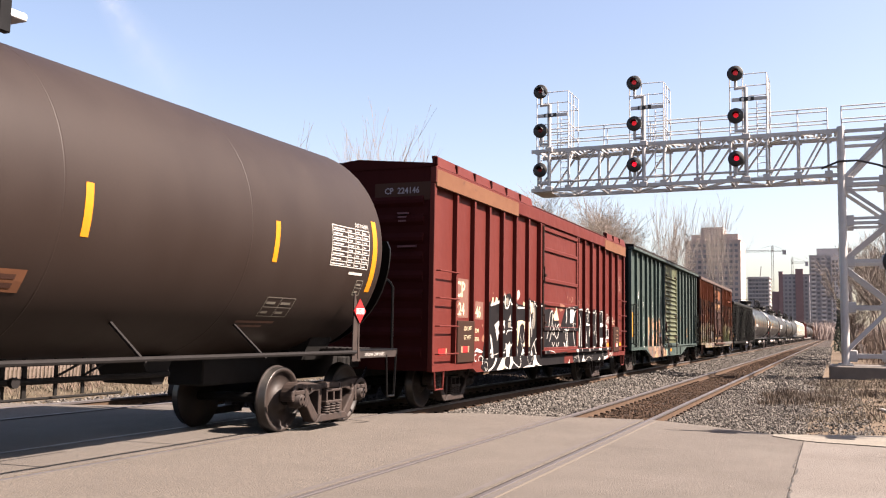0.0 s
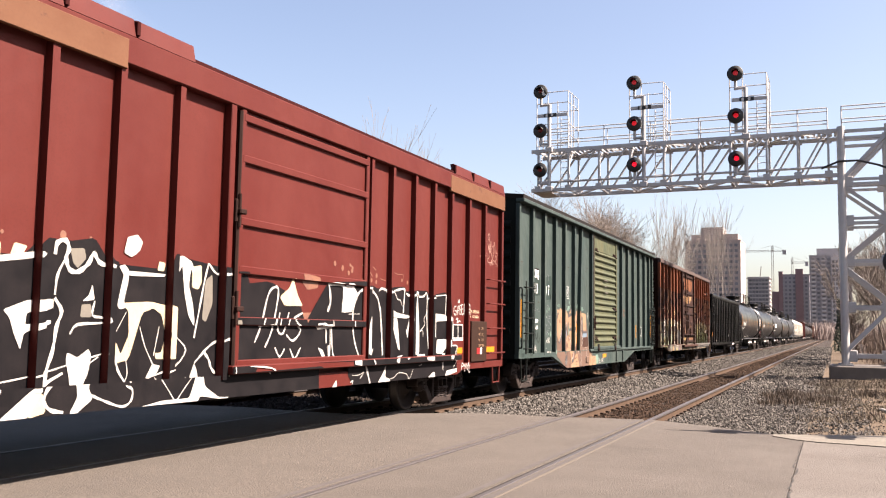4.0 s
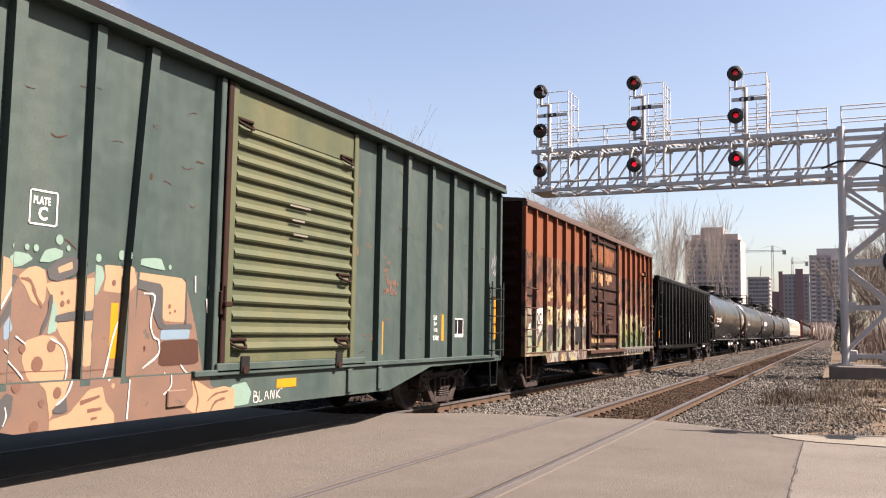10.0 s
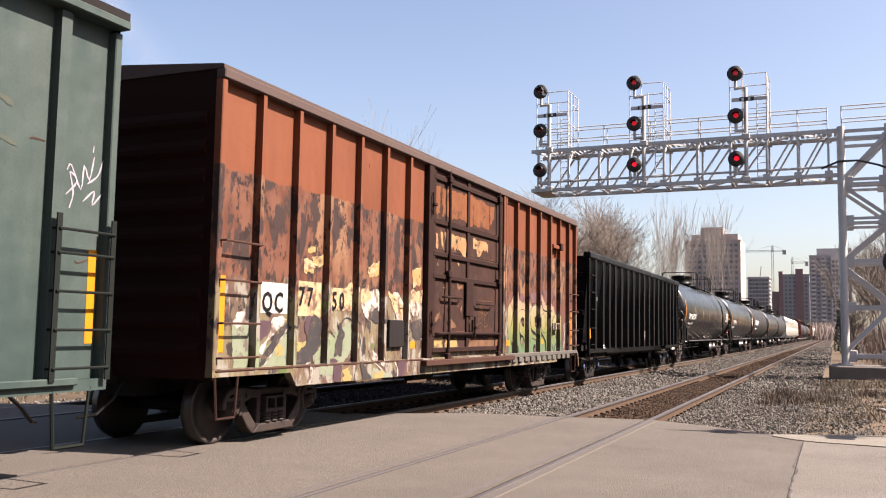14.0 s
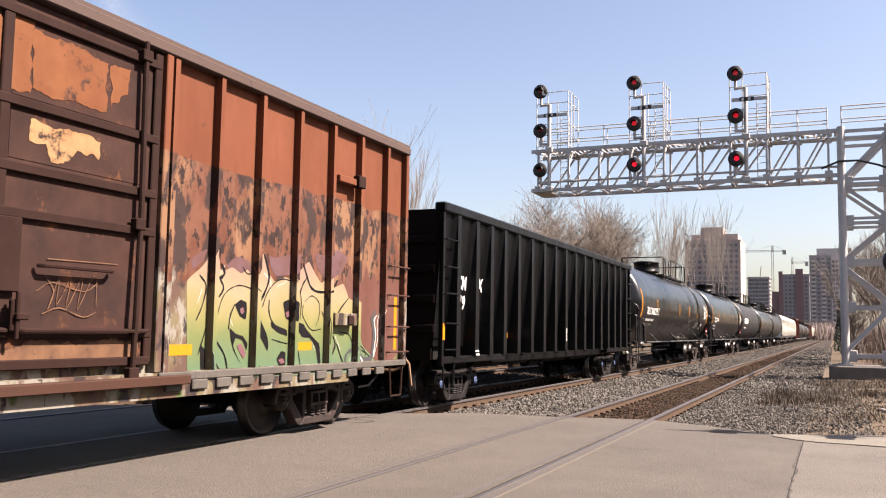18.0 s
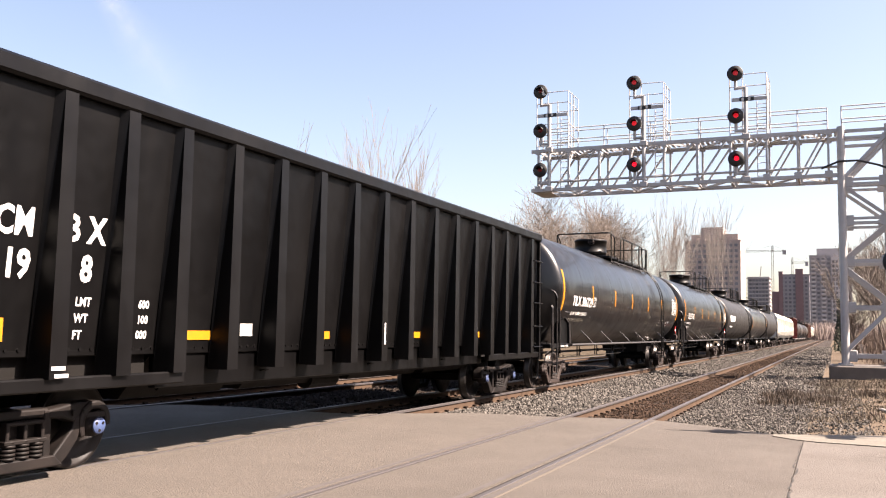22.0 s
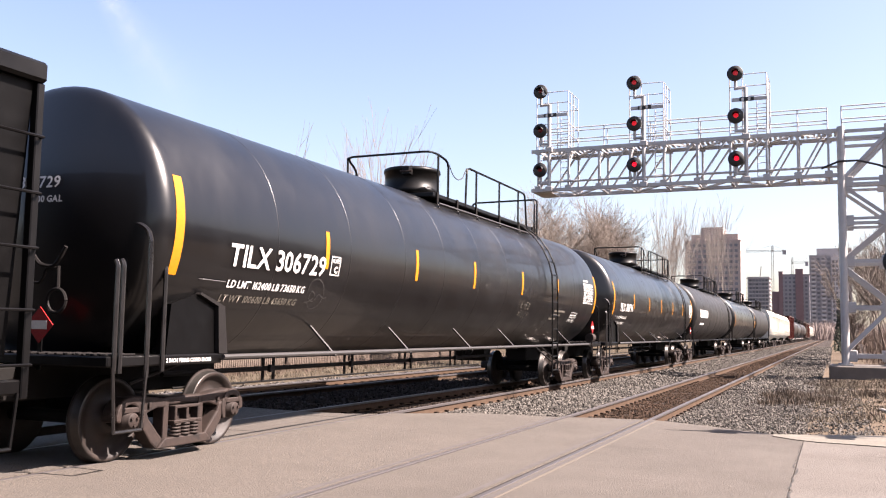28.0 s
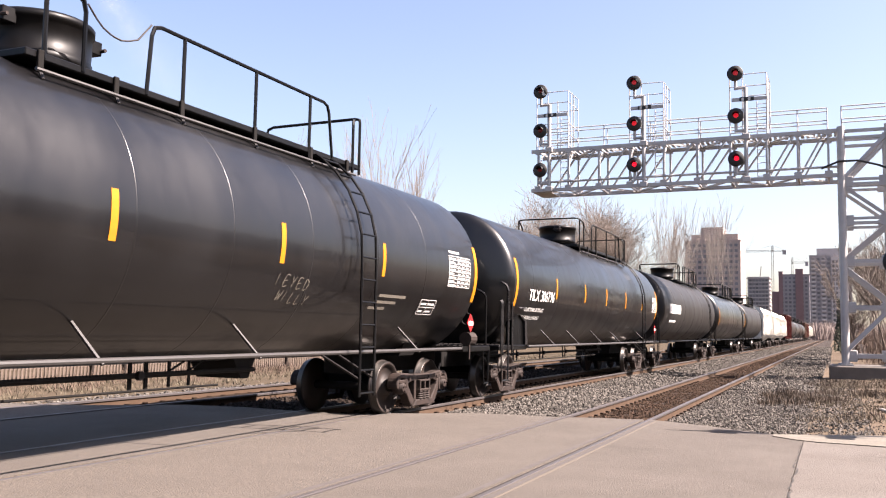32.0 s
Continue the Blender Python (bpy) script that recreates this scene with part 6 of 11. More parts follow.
# ---------------- box cars ----------------
RUST_PATCH = mat("peeled_orange", (0.21, 0.125, 0.062), 0.8, tint=(0.150, 0.070, 0.030), amount=0.9, scale=2.5, spots=(0.020, 0.012, 0.010), spot_at=0.545, spot_scale=4.5, spec=0.12)
DOOR_TAN = mat("scorched_tan", (0.105, 0.054, 0.03), 0.75, tint=(0.057, 0.03, 0.0195), amount=0.9, scale=4, spots=(0.024, 0.015, 0.0135), spot_at=0.58, spot_scale=6, spec=0.1)
DOOR_ORANGE = mat("blistered_orange", (0.112, 0.042, 0.0175), 0.75, tint=(0.086, 0.030, 0.0135), amount=0.9, scale=2.0, spots=(0.020, 0.012, 0.011), spot_at=0.555, spot_scale=3.4, spec=0.1)
DULL_GREEN = mat("repainted_green", (0.01421, 0.02581, 0.02204), 0.7, tint=(0.01044, 0.01812, 0.01566), scale=3, spec=0.15)
CARD_BROWN = mat("card_brown", (0.0085, 0.0062, 0.0060), 0.7, tint=(0.0115, 0.0098, 0.0092), scale=4, spec=0.15)
SMEAR = mat("yellow_smear", (0.0375, 0.0425, 0.0305), 0.65, tint=(0.029, 0.0375, 0.030), amount=0.9, scale=3, spec=0.2)
RAIL_BAR = mat("grey_steel_bar", (0.0095, 0.0082, 0.008), 0.7, 0.0, tint=(0.006, 0.005, 0.0048), scale=5, spec=0.12)
GRAB = mat("worn_black_bar", (0.0065, 0.0055, 0.0053), 0.32, tint=(0.011, 0.0095, 0.009), scale=5, spec=0.5)
RAIL_PALE = mat("dull_steel_bar", (0.032, 0.029, 0.028), 0.5, 0.0, tint=(0.016, 0.014, 0.013), scale=5)
TAG_PINK = mat("pinkish_tag", (0.26, 0.155, 0.125), 0.7, tint=(0.16, 0.075, 0.060), amount=0.9, scale=5, spec=0.15)
FADED_TAG = mat("faded_tag", (0.23, 0.21, 0.24), 0.7, tint=(0.15, 0.14, 0.155), amount=0.9, scale=6, spec=0.15)
BLACK_END = mat("brownish_black_paint", (0.0062, 0.0032, 0.0027), 0.6, tint=(0.0038, 0.0021, 0.0019), scale=1.2, streak=2, spec=0.08)
WORN_WHITE = mat("worn_white", (0.26, 0.235, 0.21), 0.7, tint=(0.17, 0.135, 0.105), amount=0.9, scale=3, spots=(0.060, 0.034, 0.024), spot_at=0.50, spot_scale=6)
WORN_CREAM = mat("worn_cream", (0.27, 0.195, 0.105), 0.7, tint=(0.19, 0.115, 0.052), amount=0.9, scale=4, spots=(0.065, 0.030, 0.017), spot_at=0.505, spot_scale=6)
WORN_YELLOW = mat("worn_yellow", (0.19, 0.135, 0.042), 0.7, tint=(0.16, 0.085, 0.026), amount=0.9, scale=4, spots=(0.05, 0.028, 0.018), spot_at=0.54, spot_scale=7)
WORN_MINT = mat("worn_mint", (0.115, 0.125, 0.088), 0.7, tint=(0.085, 0.105, 0.050), amount=0.9, scale=2.2, spots=(0.055, 0.042, 0.032), spot_at=0.57, spot_scale=5)
HW = 1.575                     # half the width over the ribs


def boxcar(label, y0, L, paint_m, end_m, roof_m, ribs, door, zb, zt, sill, trucks, rib_w, rib_d, fascia, peak, fascia_m=None, under=0.62, lip=0.025, bent=()):
    """Side sheets with outside posts, roof, corrugated ends, sills and running gear. lip: how far the eave stands out; bent: posts knocked askew at the foot (y, shift)."""
    shift = dict(bent)
    car = new_car("boxcar", label, y0)
    skin = HW - rib_d
    bm = bmesh.new()
    prism(bm, [(-skin, zb), (skin, zb), (skin, zt), (-skin, zt)], "y", 0.06, L - 0.06)
    bmesh.ops.recalc_face_normals(bm, faces=bm.faces[:])
    part("body", bm, paint_m, car)
    bm = bmesh.new()
    eh, hx = (0.085, HW + lip - 0.02) if lip > 0.05 else (0.045, HW)
    zr = zt - 0.035 if lip > 0.05 else zt
    prism(bm, [(-hx, zr), (hx, zr), (hx, zr + eh), (0, zt + 0.045 + peak), (-hx, zr + eh)], "y", 0.0, L)
    bmesh.ops.recalc_face_normals(bm, faces=bm.faces[:])
    roof = part("roof", bm, roof_m, car)
    for i in range(15):
        y = 0.02 + (L - 0.1) * i / 14
        bm = bmesh.new()
        prism(bm, [(-HW + 0.04, zt + 0.01), (HW - 0.04, zt + 0.01), (HW - 0.04, zt + 0.062), (0, zt + 0.075 + peak), (-HW + 0.04, zt + 0.062)], "y", y, y + 0.06)
        bmesh.ops.recalc_face_normals(bm, faces=bm.faces[:])
        part("roof_seam", bm, roof_m, roof)
    for e, yy in ((-1, 0.0), (1, L)):
        bm = bmesh.new()
        a, b = (0.0, 0.06) if e < 0 else (L - 0.06, L)
        box(bm, (-HW + 0.02, a + 0.02, zb - 0.05), (HW - 0.02, b - 0.02, zt + 0.004))
        prism(bm, [(-HW + 0.02, zt + 0.004), (HW - 0.02, zt + 0.004), (0, zt + peak + 0.03)], "y", a + 0.021, b - 0.021)
        bmesh.ops.recalc_face_normals(bm, faces=bm.faces[:])
        wall = part("end_wall", bm, end_m, car)
        z = zb + 0.15
        while z < zt - 0.55:
            bm = bmesh.new()
            prism(bm, [(yy - e * 0.03, z), (yy + e * 0.035, z + 0.08), (yy + e * 0.035, z + 0.14), (yy - e * 0.03, z + 0.24)], "x", -HW + 0.22, HW - 0.22)
            bmesh.ops.recalc_face_normals(bm, faces=bm.faces[:])
            part("corrugation", bm, end_m, wall)
            z += 0.34
    for s in (-1, 1):
        x0, x1 = sorted((s * (skin - 0.01), s * HW))
        bm = bmesh.new()
        e0, e1 = sorted((s * (skin - 0.01), s * (HW + lip)))
        rbox(bm, (e0, 0.0, zt - (0.125 if lip > 0.05 else fascia)), (e1, L, zr - 0.003), 0.012)
        part("eave", bm, fascia_m or paint_m, car)
        bm = bmesh.new()
        prism(bm, sill, "x", x0, x1 - 0.004 if s > 0 else x1)
        bmesh.ops.recalc_face_normals(bm, faces=bm.faces[:])
        part("side_sill", bm, paint_m, car)
        for y in ribs:
            bm = bmesh.new()
            w = rib_w
            prism(bm, [(s * (skin - 0.005), y - w * 0.5), (s * HW, y - w / 2), (s * HW, y + w / 2), (s * (skin - 0.005), y + w * 0.62)], "z", zb + 0.004, zt - fascia + 0.004)
            if y in shift and s > 0:
                for v in bm.verts:
                    if v.co.z < zb + 1:
                        v.co.y += shift[y]
            bmesh.ops.recalc_face_normals(bm, faces=bm.faces[:])
            part("side_post", bm, paint_m, car)
        for y in (0.0, L - 0.09):
            bm = bmesh.new()
            rbox(bm, (x0, y, zb + 0.061), (x1, y + 0.09, zt - fascia), 0.01)
            part("corner_post", bm, paint_m, car)
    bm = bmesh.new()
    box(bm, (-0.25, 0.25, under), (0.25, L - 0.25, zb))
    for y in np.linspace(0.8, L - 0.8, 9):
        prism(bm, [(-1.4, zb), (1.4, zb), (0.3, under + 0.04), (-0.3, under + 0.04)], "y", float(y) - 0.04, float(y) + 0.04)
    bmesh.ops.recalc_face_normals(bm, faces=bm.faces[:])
    part("underframe", bm, SHADED_GRIME, car)
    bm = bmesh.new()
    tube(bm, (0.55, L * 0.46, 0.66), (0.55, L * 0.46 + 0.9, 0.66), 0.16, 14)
    part("brake_reservoir", bm, SHADED_GRIME, car)
    running_gear(car, trucks)
    coupler(car, 0.1, -1)
    coupler(car, L - 0.1, 1)
    return car, skin


def slab(name, car, y0, y1, z0, z1, x0, x1, material, b=0.01, label=""):
    bm = bmesh.new()
    rbox(bm, (x0, y0, z0), (x1, y1, z1), b)
    return part(name, bm, material, car, label)


def latch(car, x, y, z, material):
    bm = bmesh.new()
    rbox(bm, (x, y - 0.05, z - 0.14), (x + 0.05, y + 0.05, z + 0.14), 0.012)
    tube(bm, (x + 0.06, y, z - 0.2), (x + 0.06, y, z + 0.2), 0.02, 8)
    rbox(bm, (x + 0.03, y - 0.03, z - 0.04), (x + 0.10, y + 0.10, z + 0.02), 0.01)
    part("door_latch", bm, material, car)


def rod(name, car, pts, r, material, n=6):
    bm = bmesh.new()
    pts = [Vector(p) for p in pts]
    out = [pts[0]]
    for a, b, c in zip(pts, pts[1:], pts[2:]):
        if (b - a).angle(c - b) > 0.5:
            k = min(0.14, (b - a).length * 0.4, (c - b).length * 0.4)
            p, q = b + (a - b).normalized() * k, b + (c - b).normalized() * k
            out += [p, (p + q + b * 2) / 4, q]
        else:
            out.append(b)
    pipe(bm, out + [pts[-1]], r, n)
    return part(name, bm, material, car)


def red_boxcar():
    L, zb, zt = 15.84, 0.80, 4.40
    ribs = [1.08, 1.98, 2.83, 3.68, 4.54, 5.43, 9.86, 10.6, 11.45, 12.25, 13.04, 13.92, 14.78]
    door = (6.5, 9.74)
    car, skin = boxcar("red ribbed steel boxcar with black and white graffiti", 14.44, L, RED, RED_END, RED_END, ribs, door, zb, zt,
                       [(0.0, zb - 0.06), (1.95, zb - 0.06), (2.15, 0.66), (13.35, 0.66), (13.6, zb - 0.06), (L, zb - 0.06), (L, zb + 0.06), (0.0, zb + 0.06)],
                       (2.15, L - 2.15), 0.085, 0.09, 0.30, 0.13)
    # short roof-edge sheets above the eave, with gaps between them
    for i in range(17):
        y = 0.02 + i * 0.932
        if 5.6 < y < 12.9:
            continue
        bm = bmesh.new()
        prism(bm, [(HW + 0.02, zt), (HW - 0.02, zt + 0.19), (HW - 0.09, zt + 0.19), (HW - 0.06, zt)], "y", y, y + 0.90)
        bmesh.ops.recalc_face_normals(bm, faces=bm.faces[:])
        part("roof_edge_sheet", bm, RED, car)
        slab("edge_clip", car, y - 0.03, y + 0.02, zt + 0.02, zt + 0.17, HW - 0.02, HW + 0.035, RED_END, 0.006)
    for a, b in ((0.02, 4.55), (12.86, L - 0.02)):
        slab("eave_band", car, a, b, zt - 0.36, zt - 0.05, HW - 0.02, HW + 0.032, ORANGE_BAND, 0.008, "sun-bleached orange band")
    # sliding door in a frame, with cross ribs
    dx = HW - 0.035
    d = slab("door", car, door[0], door[1], 1.0, zt - 0.30, skin - 0.01, dx, RED)
    for z in (zt - 0.40, 3.50, 2.74, 2.16, 1.55, 1.04):
        slab("door_rib", d, door[0] + 0.03, door[1] - 0.03, z - 0.05, z + 0.05, dx - 0.005, dx + 0.045, RED, 0.012)
    for y in (door[0], door[1] - 0.09):
        slab("door_stile", d, y, y + 0.09, 1.0, zt - 0.30, dx - 0.005, dx + 0.04, RED, 0.012)
    slab("door_track", car, 6.36, 13.3, 0.93, 1.03, HW - 0.01, HW + 0.10, RED, 0.012)
    slab("door_post", car, 6.27, 6.37, zb + 0.07, zt - 0.30, skin, HW + 0.02, RED)
    rod("lock_rod", car, [(HW + 0.03, 6.43, 1.0), (HW + 0.03, 6.43, zt - 0.35)], 0.028, DARK_RUST)
    latch(car, HW, 6.43, 2.85, DARK_RUST)
    latch(car, HW, 6.43, 1.7, DARK_RUST)
    for z in (1.05, 1.55, 2.05, 2.54):
        ladder(car, 0.12, 1.06, [z], HW - 0.01, RED)
        ladder(car, 14.84, L - 0.03, [z - 0.02], HW - 0.01, RED)
    stirrup(car, 0.12, 0.55, HW - 0.02, 0.42, zb, RED)
    stirrup(car, L - 0.6, L - 0.15, HW - 0.02, 0.42, zb, RED)
    # placard boards, reflectors and lettering
    for a, b in ((1.08, 1.93), (13.98, 14.80)):
        slab("placard_board", car, a, b, 0.87, 1.66, HW - 0.02, HW + 0.03, BOARD_BROWN, 0.01, "rusty brown placard board")
    plate("reflector", car, 1.24, 1.31, 1.06, 1.18, HW + 0.031, PEACH)
    plate("reflector", car, 1.312, 1.57, 1.06, 1.18, HW + 0.031, REDMARK)
    plate("reflector", car, 1.572, 1.64, 1.06, 1.18, HW + 0.031, PEACH)
    plate("reflector", car, 0.45, 0.78, 1.02, 1.14, skin, REDMARK)
    plate("reflector", car, 0.782, 0.84, 1.02, 1.14, skin, PEACH)
    plate("reflector", car, 15.09, 15.56, 1.04, 1.15, skin, YELLOW)
    plate("reflector", car, 13.46, 13.79, 1.04, 1.15, skin, YELLOW)
    plate("reflector", car, 14.25, 14.42, 1.02, 1.14, HW + 0.031, REDMARK)
    plate("reflector", car, 14.43, 14.52, 1.02, 1.14, HW + 0.031, WHITE)
    plate("faded_panel", car, 1.13, 1.86, 1.72, 2.47, skin, LOGO_PANEL)
    plate("faded_panel", car, 2.06, 2.68, 1.70, 2.06, skin, LOGO_PANEL)
    lettering("lettering", "CP", 0.42, skin + 0.006, 1.20, 2.12, car, CREAM, 0.008, 0.95)
    lettering("lettering", "224", 0.34, skin + 0.006, 1.20, 1.77, car, CREAM, 0.006, 0.92)
    lettering("lettering", "146", 0.32, skin + 0.006, 2.10, 1.74, car, CREAM, 0.006, 0.92)
    lettering("lettering", "LD LMT", 0.11, HW + 0.034, 1.38, 1.48, car, CREAM, 0.002)
    lettering("lettering", "LT WT", 0.11, HW + 0.034, 1.38, 1.31, car, CREAM, 0.002)
    lettering("lettering", "202240", 0.11, skin + 0.006, 2.12, 1.44, car, CREAM, 0.002)
    lettering("lettering", "65760", 0.11, skin + 0.006, 2.18, 1.27, car, CREAM, 0.002)
    lettering("spray_tag", "FTC", 0.22, skin + 0.006, 2.02, 0.86, car, SPRAY_WHITE, 0.004, 0.8)
    framed(car, 13.31, 13.80, 1.28, 1.59, skin + 0.002)
    lettering("lettering", "EXW 10-8 H 8-10", 0.085, skin + 0.006, 14.10, 1.82, car, CREAM, 0.002, 0.85)
    lettering("lettering", "EW    9-7 H 8-10", 0.085, skin + 0.006, 14.10, 1.72, car, CREAM, 0.002, 0.85)
    for s, z in (("IL      50-6", 1.50), ("IW      9-6", 1.38), ("IH      11-1", 1.27), ("CUFT 5283", 1.16)):
        lettering("lettering", s, 0.07, HW + 0.034, 14.34, z, car, PEACH, 0.001, 0.85)
    bm = bmesh.new()
    box(bm, (0.36, 0.008, 3.80), (1.5, 0.016, 4.13))
    part("number_panel", bm, RUSTY_PLATE, car)
    bm = text_bm("CP  224146", 0.155, 0.003)
    for v in bm.verts:
        v.co = (0.56 + v.co.x * 0.95, 0.004, 3.93 + v.co.y)
    part("lettering", bm, FADED_TAG, car)
    for x0, x1, z in ((0.85, 1.06, 3.55), (0.86, 1.02, 3.48), (0.87, 1.02, 3.41), (0.86, 1.22, 2.95)):
        bm = bmesh.new()
        box(bm, (x0, -0.042, z), (x1, 0.02, z + 0.032))
        part("stencil", bm, PINK, car)
    f = side_faces(ribs, L, zb + 0.07, 3.0, 0.085, skin, door, dx, (2.2, 13.3, 0.66, 0.92, HW - 0.004))
    f.append((6.27, 6.37, zb + 0.07, 3, HW + 0.02))
    f += [(door[0] + 0.03, door[1] - 0.03, z - 0.04, z + 0.04, dx + 0.045) for z in (2.16, 1.55)]
    f += [(6.36, 13.3, 0.94, 1.02, HW + 0.10)]
    paint("graffiti", car, graffiti_orange(), f, 0.003, SPRAY_ORANGE, "orange spray halo")
    paint("graffiti", car, graffiti_black(), f, 0.006, SPRAY_BLACK, "black spray-painted fill")
    paint("graffiti", car, graffiti_ground(), f, 0.0045, SPRAY_BLACK, "black spray-painted fill")
    paint("graffiti", car, graffiti_grey(), f, 0.008, SPRAY_GREY)
    paint("graffiti", car, graffiti_cream(), f, 0.009, CREAM, "cream spray-painted letter faces")
    paint("graffiti", car, graffiti_white(), f, 0.0115, SPRAY_WHITE, "white spray-painted outlines")
    upper = [(14.85, 15.75, 3.002, 3.6, skin)]
    paint("spray_tag", car, corner_tag(), f + upper, 0.004, TAG_PINK, "thin pinkish scribbled tag")
    paint("spray_tag", car, round_tag(), f + [(13.3, 14.9, 0.6, zb + 0.07, HW - 0.004)], 0.005, SPRAY_WHITE, "rounded white tag and a small scrawl")
    return car


def green_boxcar():
    L, zb, zt = 16.3, 0.90, 4.53
    ribs = [1.05, 2.00, 2.95, 3.83, 4.77, 5.53, 10.75, 11.71, 12.70, 13.69, 14.68, 15.59]
    door = (6.88, 9.92)
    sill = [(0.0, zb - 0.04), (2.62, zb - 0.04), (3.95, 0.54), (11.1, 0.52), (12.7, 0.84), (L, zb - 0.04), (L, zb + 0.07), (0.0, zb + 0.07)]
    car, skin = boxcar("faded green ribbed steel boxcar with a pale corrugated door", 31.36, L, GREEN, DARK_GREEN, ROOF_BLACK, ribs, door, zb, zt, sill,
                       (1.95, L - 1.95), 0.125, 0.095, 0.15, 0.12, lip=0.10, bent=((5.53, -0.24),))
    dx = HW - 0.05
    d = slab("door", car, door[0], door[1], 1.05, zt - 0.16, skin - 0.01, dx, PALE_GREEN, 0.01, "pale yellow-green corrugated door")
    slab("door_head", d, door[0], door[1], zt - 0.62, zt - 0.17, dx - 0.005, dx + 0.02, PALE_GREEN)
    for i in range(15):
        z = 1.18 + i * 0.187
        bm = bmesh.new()
        prism(bm, [(dx - 0.005, z), (dx + 0.04, z + 0.025), (dx + 0.055, z + 0.05), (dx + 0.035, z + 0.085), (dx - 0.005, z + 0.125)], "y", door[0] + 0.12, door[1] - 0.12)
        bmesh.ops.recalc_face_normals(bm, faces=bm.faces[:])
        part("corrugation", bm, PALE_GREEN, d)
    for y in (door[0] - 0.02, door[1] - 0.10):
        slab("door_stile", d, y, y + 0.12, 1.05, zt - 0.16, dx - 0.01, dx + 0.05, PALE_GREEN)
    for y in (door[0] - 0.24, door[0] - 0.10):
        slab("door_post", car, y, y + 0.09, zb, zt - 0.15, skin, HW + 0.01, DARK_RUST if y > door[0] - 0.2 else GREEN)
    slab("door_track", car, door[0] - 0.2, 10.2, 0.95, 1.06, HW - 0.02, HW + 0.05, GREEN)
    for y in (7.17, 9.38):
        slab("roller_hanger", d, y - 0.07, y + 0.10, 0.94, 1.14, HW + 0.045, HW + 0.075, SHADED_GRIME)
        rod("roller", d, [(HW + 0.02, y, 0.98), (HW + 0.09, y, 0.98)], 0.05, DARK_RUST, 10)
    slab("door_track", car, 6.3, L - 0.4, zb + 0.02, zb + 0.09, HW - 0.02, HW + 0.05, GREEN)
    for y, z in ((7.12, 1.28), (7.12, 3.92), (9.6, 1.28), (9.6, 2.2), (9.6, 3.92)):
        rod("door_loop", d, [(dx + 0.02, y - 0.16, z + 0.03), (dx + 0.09, y - 0.10, z - 0.03), (dx + 0.09, y + 0.12, z - 0.05), (dx + 0.02, y + 0.16, z + 0.02)], 0.018, DARK_RUST)
        slab("loop_base", d, y - 0.17, y + 0.17, z + 0.03, z + 0.07, dx, dx + 0.055, DARK_RUST)
    latch(car, HW, door[0] - 0.12, 1.75, DARK_RUST)
    for y in (9.72, 10.66):
        slab("sill_bracket", car, y, y + 0.12, 0.56, zb, HW - 0.02, HW + 0.04, GREEN)
    slab("jack_pad", car, 5.9, 6.2, 0.62, 0.80, HW - 0.02, HW + 0.03, TERRACOTTA)
    zs = [1.08, 1.43, 1.78, 2.13, 2.48]
    ladder(car, 0.30, 0.92, zs, HW, DARK_GREEN, rails=True)
    ladder(car, L - 0.75, L - 0.04, zs[:-1] + [2.35], HW, DARK_GREEN, rails=True)
    rod("grab_iron", car, [(HW - 0.02, 0.02, 1.1), (HW + 0.06, 0.02, 1.1), (HW + 0.06, 0.02, 2.45), (HW - 0.02, 0.02, 2.45)], 0.018, DARK_GREEN)
    stirrup(car, 0.18, 0.62, HW - 0.02, 0.36, zb, DARK_GREEN)
    stirrup(car, L - 0.65, L - 0.2, HW - 0.02, 0.36, zb, DARK_GREEN)
    slab("reflector", car, 0.095, 0.20, 1.33, 2.2, skin, HW + 0.004, YELLOW, 0.004)
    for a, b, z0, z1 in ((3.02, 3.12, 1.18, 1.72), (5.15, 5.25, 1.15, 1.70), (10.90, 11.02, 1.08, 1.60), (13.33, 13.43, 1.28, 1.76), (L - 0.22, L - 0.12, 1.3, 2.2)):
        plate("reflector", car, a, b, z0, z1, skin, YELLOW)
    plate("reflector", car, 7.95, 8.40, 0.72, 0.83, HW - 0.003, YELLOW)
    paint("dark_panel", car, blob(1.14, 2.74, 1.84, 2.80, 1.86, 2.36, 1.5, 2.33, 1.14, 2.38), side_faces(ribs, L, zb, zt, 0.10, skin), 0.0025, DULL_GREEN, "dull repainted patches")
    paint("dark_panel", car, blob(2.10, 2.84, 2.82, 2.88, 2.80, 2.30, 2.4, 2.26, 2.08, 2.34), side_faces(ribs, L, zb, zt, 0.10, skin), 0.0025, DULL_GREEN)
    plate("number_card", car, 1.27, 1.75, 2.75, 3.0, skin, CARD_BROWN)
    x = skin + 0.006
    lettering("lettering", "CMQ", 0.29, x + 0.002, 1.30, 2.765, car, WHITE, 0.006, 0.62)
    for c, y in (("4", 1.345), ("3", 1.545), ("3", 2.295), ("7", 2.495)):
        lettering("lettering", c, 0.345, x, y, 2.39, car, WHITE, 0.007, 0.56)
    lettering("lettering", "LD LMT  202000", 0.125, x, 1.165, 1.69, car, WHITE, 0.003, 0.58)
    lettering("lettering", "LT WT     66000", 0.125, x, 1.165, 1.53, car, WHITE, 0.003, 0.58)
    lettering("lettering", "2 INCH H.F.", 0.065, x, 2.18, 1.05, car, SPRAY_WHITE, 0.001, 0.75)
    lettering("lettering", "BRAKE SHOE", 0.065, HW + 0.001, 2.17, 0.95, car, SPRAY_WHITE, 0.001, 0.75)
